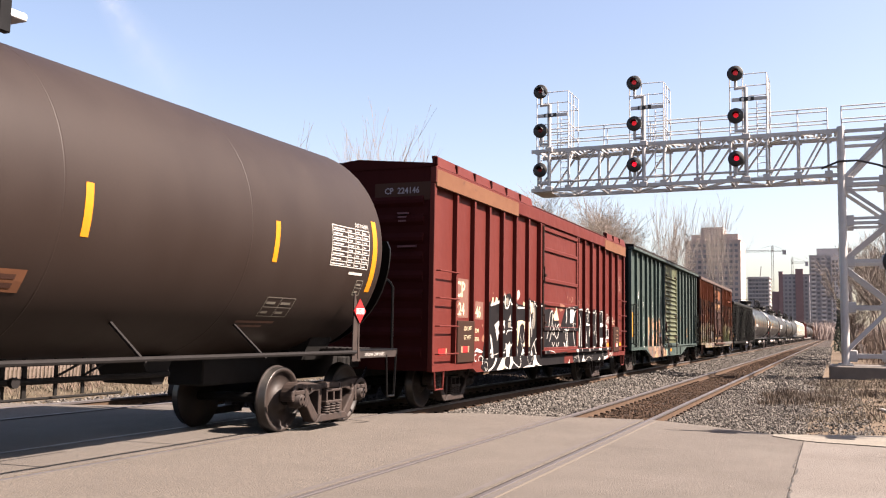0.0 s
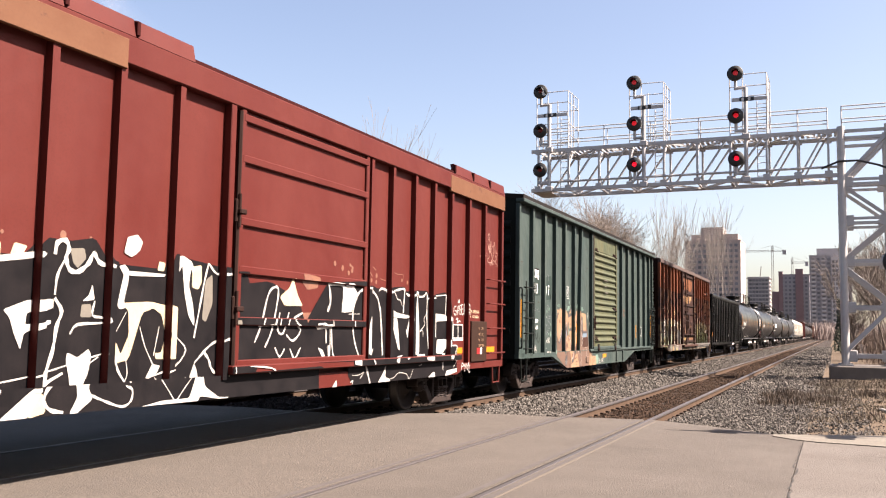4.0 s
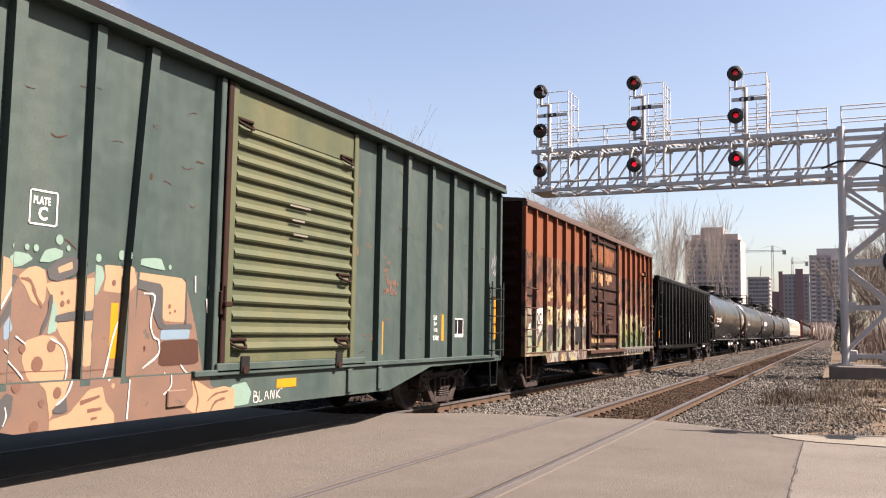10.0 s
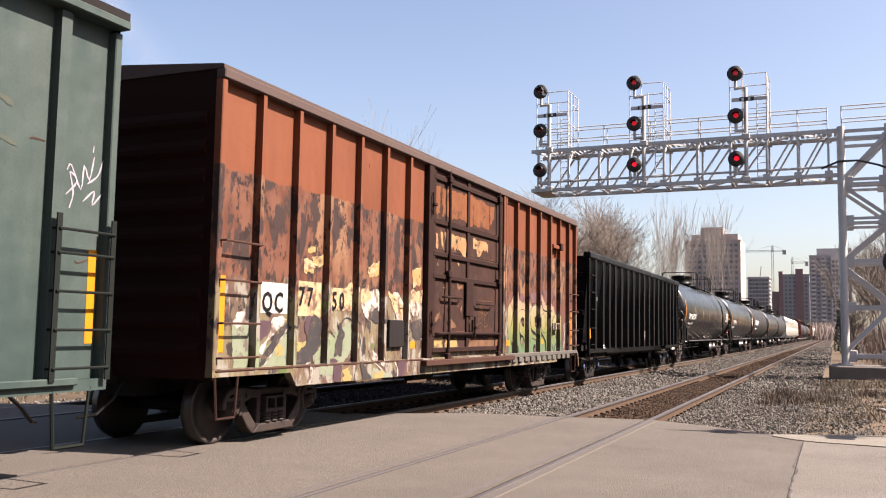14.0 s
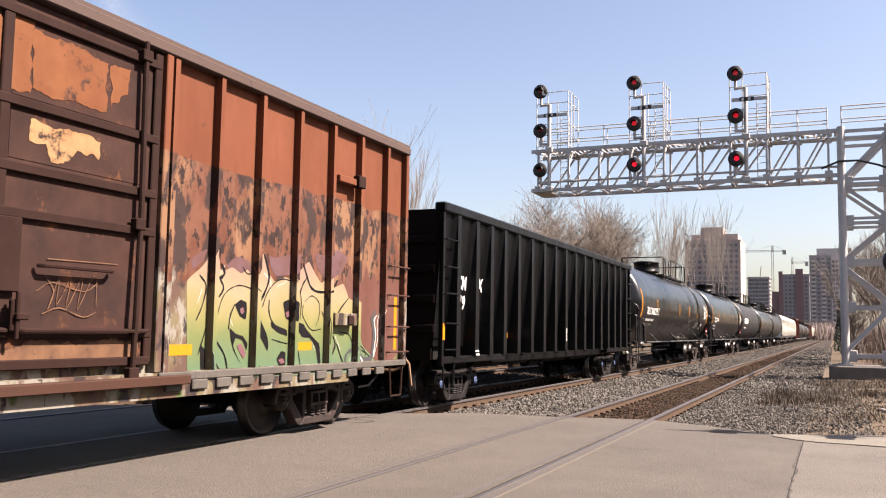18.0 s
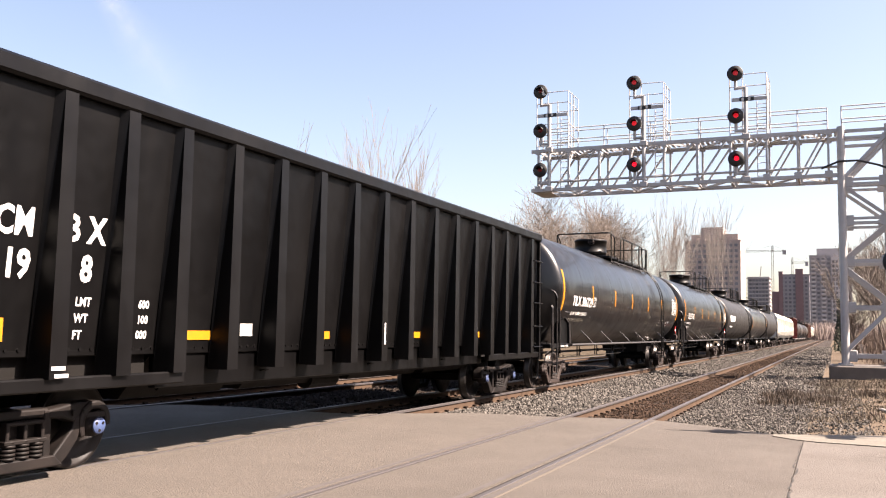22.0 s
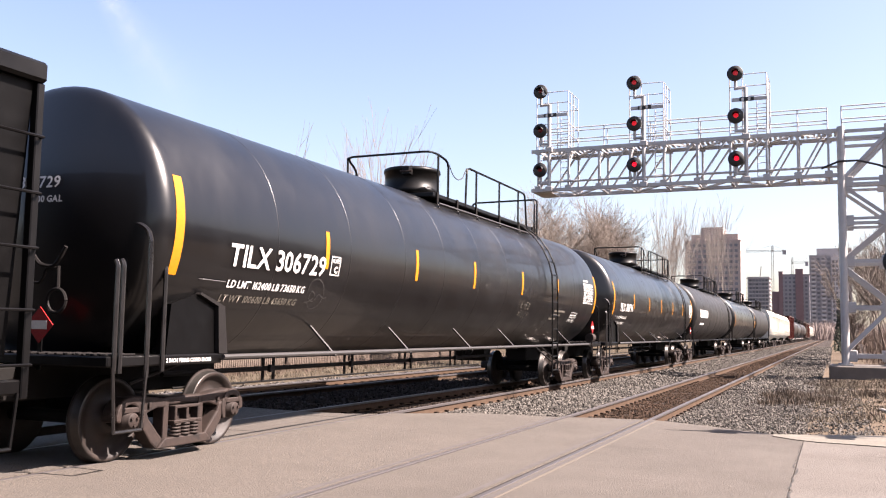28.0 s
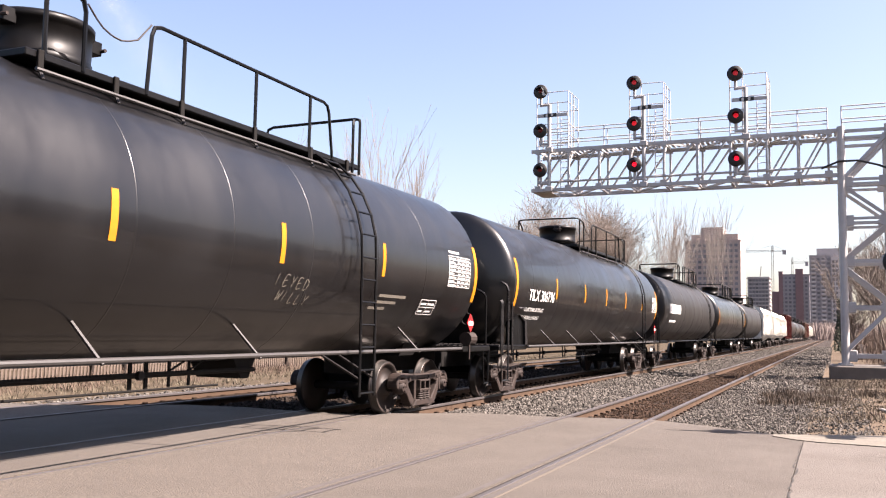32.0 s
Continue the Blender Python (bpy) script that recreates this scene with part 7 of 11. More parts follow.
    lettering("lettering", "IL 52-8", 0.11, x, 12.88, 1.66, car, WHITE, 0.002, 0.75)
    lettering("lettering", "IL  9-4", 0.11, x, 12.88, 1.55, car, WHITE, 0.002, 0.75)
    lettering("lettering", "IH 11-0", 0.11, x, 12.88, 1.44, car, WHITE, 0.002, 0.75)
    lettering("lettering", "CUFT 5438", 0.11, x, 12.80, 1.30, car, WHITE, 0.002, 0.75)
    framed(car, 13.80, 14.36, 1.35, 1.70, x)
    lettering("lettering", "PLATE", 0.10, x, 4.14, 2.56, car, WHITE, 0.002, 0.7)
    lettering("lettering", "C", 0.17, x, 4.20, 2.42, car, WHITE, 0.004, 0.9)
    bm = bmesh.new()
    for a in ((4.10, 4.42, 2.37, 2.385), (4.10, 4.42, 2.675, 2.69), (4.10, 4.115, 2.37, 2.69), (4.405, 4.42, 2.37, 2.69)):
        box(bm, (x - 0.002, a[0], a[2]), (x + 0.001, a[1], a[3]))
    part("stencil", bm, WHITE, car)
    bm = text_bm("CMQ  4337", 0.15, 0.002)
    for v in bm.verts:
        v.co = (0.50 + v.co.x, -0.004, 4.22 + v.co.y)
    part("lettering", bm, SPRAY_GREY, car)
    for k, (y, w) in enumerate(((8.12, 0.50), (8.18, 0.30), (8.22, 0.34))):
        plate("stencil", car, y, y + w, 3.06 - 0.187 * k, 3.085 - 0.187 * k, dx + 0.056, SPRAY_GREY)
    f = side_faces([y if y != 5.53 else 5.34 for y in ribs], L, zb + 0.07, 3.6, 0.10, skin, door, dx, (2.7, 11.2, 0.53, zb + 0.06, HW - 0.004))
    paint("mural", car, mural_terracotta(), f, 0.003, TERRACOTTA, "terracotta spray-painted ground")
    paint("mural", car, mural_peach(), f, 0.005, PEACH, "peach spray-painted letters")
    paint("mural", car, mural_blue(), f, 0.006, SKYBLUE)
    paint("mural", car, mural_mint(), f, 0.007, MINT, "mint-green bubbles")
    paint("mural", car, mural_brown(), f, 0.008, BROWN_SPRAY)
    paint("mural", car, mural_boards(), f, 0.0065, RUSTY_PLATE)
    paint("mural", car, mural_grey(), f, 0.010, MURAL_GREY)
    paint("mural", car, mural_spots(), f, 0.0115, PEACH)
    paint("mural", car, mural_white(), f, 0.012, SPRAY_WHITE)
    tag = []
    for c in ((15.76, 2.69, 15.89, 2.83, 15.8, 2.91, 15.85, 2.72, 15.81, 2.57), (15.76, 2.92, 15.81, 2.98, 15.94, 2.76, 15.97, 3.0, 16.04, 2.87, 16.09, 3.1), (16.02, 2.83, 16.15, 2.93, 16.21, 3.09, 16.27, 2.96, 16.34, 3.14),
              (15.97, 2.65, 16.11, 2.77, 16.09, 2.63, 16.21, 2.76), (16.25, 2.86, 16.34, 2.98, 16.4, 2.91, 16.28, 2.78, 16.43, 2.83, 16.47, 2.93, 16.34, 2.66, 16.46, 2.77), (16.37, 3.21, 16.44, 3.26, 16.48, 3.2, 16.45, 3.1, 16.34, 3.11),
              (16.21, 2.68, 16.33, 2.8, 16.3, 2.62), (16.08, 3.21, 16.07, 3.14)):
        tag += stroke(0.017, *c)
    slab("sheet_seam", car, 16.222, 16.238, zb + 0.07, zt - 0.2, skin - 0.002, skin + 0.004, SHADED_GRIME, 0.001)
    tag += tag_scratch() + tag_thin()
    paint("spray_tag", car, tag, f, 0.004, FADED_TAG)
    rnd = random.Random(5)
    peel = []
    for y, z, w, h in ((10.12, 3.72, 0.05, 0.17), (10.08, 2.62, 0.06, 0.12), (10.02, 1.55, 0.05, 0.08), (10.5, 2.75, 0.05, 0.03), (11.0, 2.42, 0.12, 0.03), (11.3, 2.2, 0.1, 0.05), (11.2, 2.55, 0.09, 0.03), (9.91, 3.9, 0.05, 0.16), (9.9, 2.72, 0.06, 0.09), (9.92, 2.58, 0.05, 0.06), (10.98, 2.65, 0.08, 0.03), (11.07, 2.12, 0.10, 0.06), (11.22, 2.2, 0.08, 0.08), (11.36, 2.06, 0.11, 0.05),
                       (11.13, 2.3, 0.05, 0.05), (10.5, 1.39, 0.09, 0.02), (10.6, 1.33, 0.05, 0.03), (14.41, 1.45, 0.09, 0.02), (11.17, 1.63, 0.04, 0.03), (11.48, 2.24, 0.03, 0.05), (13.5, 1.33, 0.07, 0.02)):
        for _ in range(3):
            cy, cz = y + rnd.uniform(-w, w), z + rnd.uniform(-h, h)
            ring = []
            for k in range(9):
                r = rnd.uniform(0.35, 1.0)
                ring += [cy + w * 0.8 * r * math.cos(0.7 * k), cz + h * 0.9 * r * math.sin(0.7 * k)]
            peel += blob(*ring)
    scuff = []
    for _ in range(60):
        y, z = rnd.uniform(0.2, L - 0.3), rnd.uniform(1.05, 3.5) if rnd.random() < 0.75 else rnd.uniform(3.0, 4.1)
        if door[0] - 0.3 < y < door[1] + 0.3:
            continue
        a = rnd.uniform(-0.05, 0.05)
        scuff += stroke(rnd.uniform(0.006, 0.016), y, z, y + rnd.uniform(0.02, 0.10), z + a, y + rnd.uniform(0.1, 0.2), z + a * rnd.uniform(-1, 1))
    for y in ribs:
        for z in (1.25, 1.9, 2.45, 3.05):
            if rnd.random() < 0.6:
                scuff += blob(*(c for k in range(7) for c in (y + 0.11 + 0.03 * rnd.uniform(0.4, 1) * math.cos(0.9 * k), z + 0.05 * rnd.uniform(0.3, 1) * math.sin(0.9 * k))))
    paint("scuff", car, scuff, side_faces(ribs, L, zb + 0.07, 4.2, 0.10, skin, door, dx), 0.0032, RUSTY_PLATE, "dark scuffs and rust marks along the posts")
    smear = []
    for y in (11.95, 13.0, 14.85):
        for _ in range(2):
            z = rnd.uniform(2.7, 3.9)
            smear += stroke(rnd.uniform(0.03, 0.07), y, z, y + 0.15, z + 0.02, y + rnd.uniform(0.25, 0.45), z - 0.03)
    paint("smear", car, smear, side_faces(ribs, L, zb + 0.07, 4.2, 0.10, skin, door, dx), 0.0028, SMEAR, "faint yellowish smears on the sheets")
    paint("peeled_paint", car, peel, f, 0.0035, BROWN_SPRAY, "peeled patches of older reddish paint")
    paint("spray_tag", car, tag_black(), f, 0.004, SPRAY_BLACK)
    paint("spray_tag", car, tag_mint(), f, 0.0045, MINT, "pale mint spray dots")
    paint("spray_tag", car, blob(6.98, 0.62, 7.02, 0.80, 7.3, 0.83, 7.42, 0.70, 7.36, 0.56, 7.1, 0.55), f, 0.004, MINT)
    paint("spray_tag", car, tag_white() + sill_scrawl(), f, 0.0055, SPRAY_WHITE)
    return car


def rust_boxcar():
    L, zb, zt = 15.72, 0.92, 4.50
    ribs = [0.85, 1.69, 2.54, 3.40, 4.26, 5.12, 9.92, 10.72, 11.56, 12.42, 13.30, 14.12, 14.98]
    door = (6.06, 9.72)
    sill = [(0.0, zb - 0.02), (1.6, zb - 0.02), (1.75, 0.72), (L - 1.9, 0.72), (L - 1.75, zb - 0.02), (L, zb - 0.02), (L, zb + 0.07), (0.0, zb + 0.07)]
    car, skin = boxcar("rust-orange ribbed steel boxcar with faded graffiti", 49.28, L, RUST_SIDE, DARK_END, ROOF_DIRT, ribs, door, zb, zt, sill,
                       (1.95, L - 1.95), 0.075, 0.10, 0.12, 0.12, fascia_m=ROOF_DIRT)
    dx = HW - 0.06
    d = slab("door", car, door[0], door[1], 1.1, zt - 0.14, skin - 0.01, dx, RUST_DOOR)
    for a, b in ((6.22, 7.68), (7.86, 9.56)):
        slab("door_sheet", d, a, b, 2.92, 3.34, dx - 0.004, dx + 0.006, RUST_DOOR, 0.002)
        slab("door_sheet", d, a, b, 3.48, zt - 0.34, dx - 0.004, dx + 0.006, RUST_DOOR, 0.002)
    for z in (3.42, 2.84, 2.44, 1.40, 1.12, zt - 0.28):
        slab("door_rail", d, door[0] + 0.04, door[1] - 0.04, z - 0.045, z + 0.045, dx - 0.005, dx + 0.05, DARK_RUST)
    for y in (6.08, 7.72, 9.60):
        slab("door_stile", d, y, y + 0.11, 1.1, zt - 0.15, dx - 0.004, dx + 0.04, DARK_RUST)
    slab("lock_plate", d, 7.64, 8.0, 1.75, 2.4, dx + 0.03, dx + 0.07, DARK_RUST)
    for y in (6.72, 9.40):
        rod("lock_rod", car, [(dx + 0.08, y, 0.95), (dx + 0.10, y, 1.6), (dx + 0.08, y + 0.03, 2.6), (dx + 0.08, y, zt - 0.1)], 0.03, DARK_RUST, 8)
        for z in (1.0, 2.5, 4.25):
            slab("rod_guide", car, y - 0.07, y + 0.07, z - 0.06, z + 0.06, dx + 0.03, dx + 0.12, DARK_RUST)
    for a, b, z in ((6.5, 7.4, 2.08), (8.2, 9.1, 2.0), (6.2, 7.9, 1.42), (8.0, 9.6, 1.42)):
        rod("door_handle", car, [(dx + 0.04, a, z), (dx + 0.10, a + 0.04, z), (dx + 0.10, b - 0.04, z), (dx + 0.04, b, z)], 0.02, DARK_RUST)
    latch(car, dx + 0.06, 7.95, 1.55, DARK_RUST)
    for z in (3.7, 1.6):
        latch(car, HW - 0.02, door[0] - 0.12, z, DARK_RUST)
    slab("door_post", car, door[0] - 0.22, door[0] - 0.02, zb + 0.07, zt - 0.12, skin, HW + 0.01, DARK_RUST)
    slab("door_post", car, door[1] + 0.02, door[1] + 0.12, zb + 0.07, zt - 0.12, skin, HW + 0.01, RUST_SIDE)
    slab("door_track", car, 5.6, 10.2, 0.86, 0.96, HW - 0.02, HW + 0.12, RUSTY_PLATE)
    for i in range(12):
        y = 9.9 + 0.43 * i
        slab("sill_tooth", car, y, y + 0.26, 0.79, 0.90, HW - 0.01, HW + 0.035, LEDGE)
    slab("side_ledge", car, 9.8, L - 0.05, 0.90, 0.99, HW - 0.01, HW + 0.03, LEDGE)
    slab("side_ledge", car, 0.05, 5.7, 0.955, 0.985, HW - 0.01, HW + 0.006, RUSTY_PLATE)
    slab("card_board", car, 4.48, 5.0, 1.19, 1.63, skin, HW - 0.03, CARD_BROWN)
    slab("card_board", car, 13.38, 14.0, 3.58, 3.68, skin, HW + 0.04, RUST_SIDE)
    slab("vent_box", car, 13.86, 14.06, 3.56, 3.74, HW - 0.02, HW + 0.09, DARK_RUST)
    slab("card_board", car, 13.36, 14.0, 1.52, 1.70, skin, HW + 0.03, RUST_SIDE)
    slab("vent_box", car, 13.7, 13.86, 1.53, 1.67, HW + 0.02, HW + 0.06, DARK_RUST)
    for z in (1.12, 1.52, 2.02, 2.48):
        ladder(car, 0.06, 0.82, [z], HW - 0.01, RUSTY_PLATE)
        ladder(car, 15.0, L - 0.03, [z], HW - 0.01, RUSTY_PLATE)
    stirrup(car, 0.06, 0.5, HW - 0.02, 0.42, zb, DARK_RUST)
    stirrup(car, L - 0.55, L - 0.1, HW - 0.02, 0.42, zb, DARK_RUST)
    for a, b, z0, z1 in ((0.16, 0.30, 1.18, 2.08), (2.62, 3.10, 1.20, 1.30), (5.16, 5.55, 1.16, 1.28), (10.0, 10.45, 1.16, 1.28), (12.5, 12.95, 1.18, 1.29), (15.44, 15.54, 1.15, 2.0)):
        plate("reflector", car, a, b, z0, z1, skin, YELLOW)
    plate("primer_patch", car, 1.01, 1.62, 1.66, 2.05, skin, SPRAY_WHITE, "white primer patch")
    plate("primer_patch", car, 1.87, 2.46, 1.64, 2.11, skin, WORN_CREAM)
    plate("primer_patch", car, 2.74, 3.34, 1.74, 2.06, skin, WORN_CREAM)
    x = skin + 0.0125
    for c, y, z in (("Q", 1.05, 1.70), ("C", 1.32, 1.70), ("7", 1.89, 1.80), ("7", 2.10, 1.80), ("5", 2.76, 1.77), ("0", 2.97, 1.77)):
        lettering("lettering", c, 0.36, x, y - 0.01, z - 0.02, car, SPRAY_BLACK, 0.008, 0.80)
    f = side_faces(ribs, L, zb + 0.07, 3.2, 0.075, skin, door, dx, (1.76, L - 1.92, 0.725, zb + 0.06, HW - 0.004))
    ragged = [c for i in range(19) for c in (15.64 - 0.13 * i, 2.38 - 0.012 * i + (0.2 if i % 2 else -0.16) * abs(math.sin(i * 2.3)))]
    paint("graffiti", car, chip(6.2, 1.14, 7.4, 1.14, 7.3, 1.34, 6.9, 1.26, 6.6, 1.36, 6.2, 1.30), f, 0.003, WORN_YELLOW)
    paint("graffiti", car, chip(7.9, 1.14, 9.5, 1.14, 9.55, 1.30, 9.1, 1.36, 8.7, 1.27, 8.2, 1.35, 7.9, 1.22), f, 0.003, DOOR_TAN)
    paint("graffiti", car, blob(13.3, 0.98, 15.64, 0.98, *ragged), f, 0.0015, PURPLE, "faded pink spray paint")
    swirl = (stroke(0.07, 14.8, 1.76, 14.68, 1.64, 14.75, 1.45, 14.72, 1.19, 14.69, 1.04, 14.49, 1.02, 14.24, 1.02) + stroke(0.06, 14.15, 1.18, 14.36, 1.07, 14.5, 0.91, 14.6, 0.75) + stroke(0.05, 13.88, 0.91, 13.9, 1.09, 14.03, 1.16, 14.11, 1.2))
    paint("graffiti", car, swirl, f, 0.0075, MURAL_GREY)
    paint("graffiti", car, stroke(0.03, 14.84, 1.69, 14.75, 1.61, 14.81, 1.41, 14.77, 1.16, 14.75, 1.05) + stroke(0.035, 14.17, 1.14, 14.36, 1.03, 14.47, 0.88, 14.52, 0.75), f, 0.0095, SPRAY_WHITE)
    bm = bmesh.new()           # uncoupling lever at the rear corner
    pipe(bm, [(0.35, L + 0.12, 0.80), (1.30, L + 0.12, 0.80), (1.44, L + 0.14, 0.86), (1.50, L + 0.16, 0.98), (1.53, L + 0.22, 0.90), (1.54, L + 0.25, 0.72), (1.54, L + 0.30, 0.55)], 0.02, 8)
    part("uncoupling_lever", bm, PEACH, car)
    paint("graffiti", car, letters_lilac(), f, 0.0022, LILAC, "faded lilac spray haze")
    paint("graffiti", car, letters_fill(), f, 0.003, LETTERS, "yellow to green spray-painted letters")
    paint("graffiti", car, letters_light(), f, 0.005, SPRAY_WHITE)
    paint("graffiti", car, letters_pink(), f, 0.009, PINK)
    paint("graffiti", car, letters_outline(), f, 0.007, SPRAY_BLACK, "dark outlines of the letters")
    paint("graffiti", car, old_mint(), f, 0.003, WORN_MINT, "pale worn spray-painted ground")
    paint("graffiti", car, old_lime(), f, 0.0072, WORN_YELLOW, "faded lime and cream spray paint")
    paint("graffiti", car, old_white(), f, 0.006, WORN_WHITE)
    paint("graffiti", car, old_maroon(), f, 0.0075, MAROON)
    paint("graffiti", car, old_grey(), f, 0.009, WORN_SLATE, "dark grey spray-painted outlines")
    paint("flaking_paint", car, flake_cream(), f, 0.0068, WORN_CREAM, "flaking cream paint")
    df = [(door[0], door[1], 1.1, zt - 0.3, dx + 0.006)]
    paint("flaking_paint", car, door_orange(), df, 0.004, DOOR_ORANGE, "blistered orange paint on the door")
    paint("flaking_paint", car, door_cream(), df, 0.004, RUST_PATCH, "peeling pale orange paint")
    paint("flaking_paint", car, door_tan(), df, 0.004, DOOR_TAN)
    paint("spray_tag", car, door_scrawl(), df, 0.0055, DOOR_TAN)
    return car


# ---------------- black gondola ----------------
def black_gondola():
    L, zb, zt = 16.48, 1.02, 3.72
    car = new_car("gondola_car", "glossy black high-sided open gondola with flared side posts", 66.6)
    x, zw = 1.37, zb + 0.17

    def sheet(z):
        return 1.29 + 0.07 * (z - zw)          # the sides lean outwards to the top chord

    for s in (-1, 1):
        bm = bmesh.new()
        prism(bm, [(s * sheet(zw), zw), (s * sheet(zt), zt), (s * (sheet(zt) - 0.03), zt), (s * (sheet(zw) - 0.03), zw)], "y", 0.101, L - 0.101)
        bmesh.ops.recalc_face_normals(bm, faces=bm.faces[:])
        part("side_wall", bm, SHADE_BLACK, car)
    for y in (0.11, L - 0.14):
        bm = bmesh.new()
        prism(bm, [(-1.25, zb - 0.1), (1.25, zb - 0.1), (1.25, zw), (sheet(zt), zt), (-sheet(zt), zt), (-1.25, zw)], "y", y, y + 0.03)
        part("end_wall", bm, BLACK_END, car)
    for z in (1.5, 2.05, 2.6, 3.15):
        bm = bmesh.new()
        prism(bm, [(0.12, z - 0.09), (0.01, z - 0.05), (0.01, z + 0.05), (0.12, z + 0.09)], "x", -x + 0.05, x - 0.05)
        bmesh.ops.recalc_face_normals(bm, faces=bm.faces[:])
        part("end_stiffener", bm, BLACK_END, car)
    bm = bmesh.new()
    box(bm, (-1.24, 0.34, zw + 0.02), (1.24, L - 0.34, zw + 0.08))
    part("floor_plate", bm, SHADED_GRIME, car)
    for s in (-1, 1):
        a, b = sorted((s * (x - 0.05), s * 1.56))
        slab("top_chord", car, 0.02, L - 0.02, zt - 0.07, zt + 0.12, a, b, BLACK, 0.03)
        a, b = sorted((s * (sheet(zw) - 0.05), s * (sheet(zw) + 0.004)))
        slab("bottom_angle", car, 0.12, L - 0.12, zw - 0.02, zw + 0.05, a, b, SHADE_BLACK, 0.01)
        a, b = sorted((s * 1.16, s * 1.26))
        slab("bottom_sheet", car, 3.3, L - 3.3, 0.80, zw - 0.021, a, b, SHADE_BLACK, 0.01)
        a, b = sorted((s * 1.40, s * 1.50))
        for q in ((0.05, 3.5), (L - 3.5, L - 0.05)):
            slab("side_sill", car, q[0], q[1], zb - 0.16, zb - 0.03, a, b, BLACK, 0.015)
        for y in (0.72, 1.69, 2.52, 3.36, 4.29, 5.27, 6.25, 7.22, 8.19, 9.16, 10.15, 11.14, 12.13, 13.06, 13.97, 14.80, 15.75):
            bm = bmesh.new()
            o, i, i2 = s * 1.545, s * (sheet(zw) - 0.004), s * (sheet(zt - 0.066) - 0.004)
            w0, w1 = 0.10, 0.13
            p = [(i, y - w1, zb - 0.04), (o, y - w0, zb - 0.04), (o, y + w0, zb - 0.04), (i, y + w1, zb - 0.04)]
            q = [(i2, y - w1, zt - 0.066), (o, y - w0 * 0.8, zt - 0.066), (o, y + w0 * 0.8, zt - 0.066), (i2, y + w1, zt - 0.066)]
            P, Q = [bm.verts.new(c) for c in p], [bm.verts.new(c) for c in q]
            for k in range(4):
                bm.faces.new((P[k], P[(k + 1) % 4], Q[(k + 1) % 4], Q[k]))
            bm.faces.new(P)
            bm.faces.new(Q)
            bmesh.ops.recalc_face_normals(bm, faces=bm.faces[:])
            part("side_post", bm, BLACK, car)
    for y in (0.02, L - 0.10):
        for s in (-1, 1):
            a, b = sorted((s * 1.43, s * 1.52))
            slab("corner_post", car, y, y + 0.08, zb - 0.2, zt - 0.07, a, b, BLACK)
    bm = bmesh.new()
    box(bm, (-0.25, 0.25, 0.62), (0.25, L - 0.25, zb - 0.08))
    part("centre_sill", bm, SHADED_GRIME, car)
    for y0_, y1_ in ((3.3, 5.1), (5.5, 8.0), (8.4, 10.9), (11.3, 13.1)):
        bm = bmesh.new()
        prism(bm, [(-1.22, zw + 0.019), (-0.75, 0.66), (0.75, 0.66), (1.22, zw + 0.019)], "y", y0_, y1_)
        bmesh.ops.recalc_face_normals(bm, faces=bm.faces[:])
        part("hopper_chute", bm, SHADED_GRIME, car)
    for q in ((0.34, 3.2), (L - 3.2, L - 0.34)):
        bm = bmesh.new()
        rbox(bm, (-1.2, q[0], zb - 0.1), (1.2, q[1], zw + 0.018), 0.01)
        part("bolster_plate", bm, SHADED_GRIME, car)
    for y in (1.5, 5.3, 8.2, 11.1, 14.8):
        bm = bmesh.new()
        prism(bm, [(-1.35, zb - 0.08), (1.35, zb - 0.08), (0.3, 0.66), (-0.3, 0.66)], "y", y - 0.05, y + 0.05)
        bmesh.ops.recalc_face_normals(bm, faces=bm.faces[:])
        part("cross_bearer", bm, SHADED_GRIME, car)
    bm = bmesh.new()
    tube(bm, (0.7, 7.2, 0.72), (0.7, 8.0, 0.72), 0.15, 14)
    part("brake_reservoir", bm, SHADED_GRIME, car)
    rod("brake_pipe", car, [(1.2, 3.4, 0.80), (1.2, 12.6, 0.80)], 0.03, SHADED_GRIME)
    bm = bmesh.new()
    for i in range(108):
        y = 0.45 + i * 0.144
        for z in (zw + 0.05,):
            tube(bm, (sheet(z) - 0.002, y, z), (sheet(z) + 0.012, y, z), 0.018, 6)
    tagged(part("rivets", bm, BLACK, car), kind="stuff")
    running_gear(car, (1.75, L - 1.75), cap=BLUE_CAP, gear=DARK_GEAR)
    coupler(car, 0.1, -1)
    coupler(car, L - 0.1, 1)
    for z in (1.12, 1.60, 2.15, 2.64, 3.15):
        ladder(car, 0.06, 0.70, [z], 1.50, BLACK)
        ladder(car, 15.78, L - 0.04, [z], 1.50, BLACK)
    for a, b in ((0.10, 0.62), (L - 0.66, L - 0.12)):
        stirrup(car, a, b, 1.50, 0.40, 0.88, BLACK)
    for a, b, z0, z1 in ((0.93, 1.26, 1.32, 1.53), (3.70, 4.16, 1.325, 1.43), (6.57, 6.88, 1.325, 1.435), (9.70, 10.0, 1.335, 1.44), (12.74, 12.90, 1.34, 1.45), (15.16, 15.48, 1.34, 1.52)):
        plate("reflector", car, a, b, z0, z1, sheet(z1) + 0.002, YELLOW)
    plate("reflector", car, 0.0, 0.1, 1.3, 1.6, 1.53, YELLOW)
    plate("route_card", car, 4.72, 4.97, 1.37, 1.52, sheet(1.52) + 0.002, WHITE)
    plate("height_mark", car, 8.17, 8.21, 1.24, 1.58, 1.546, WHITE)
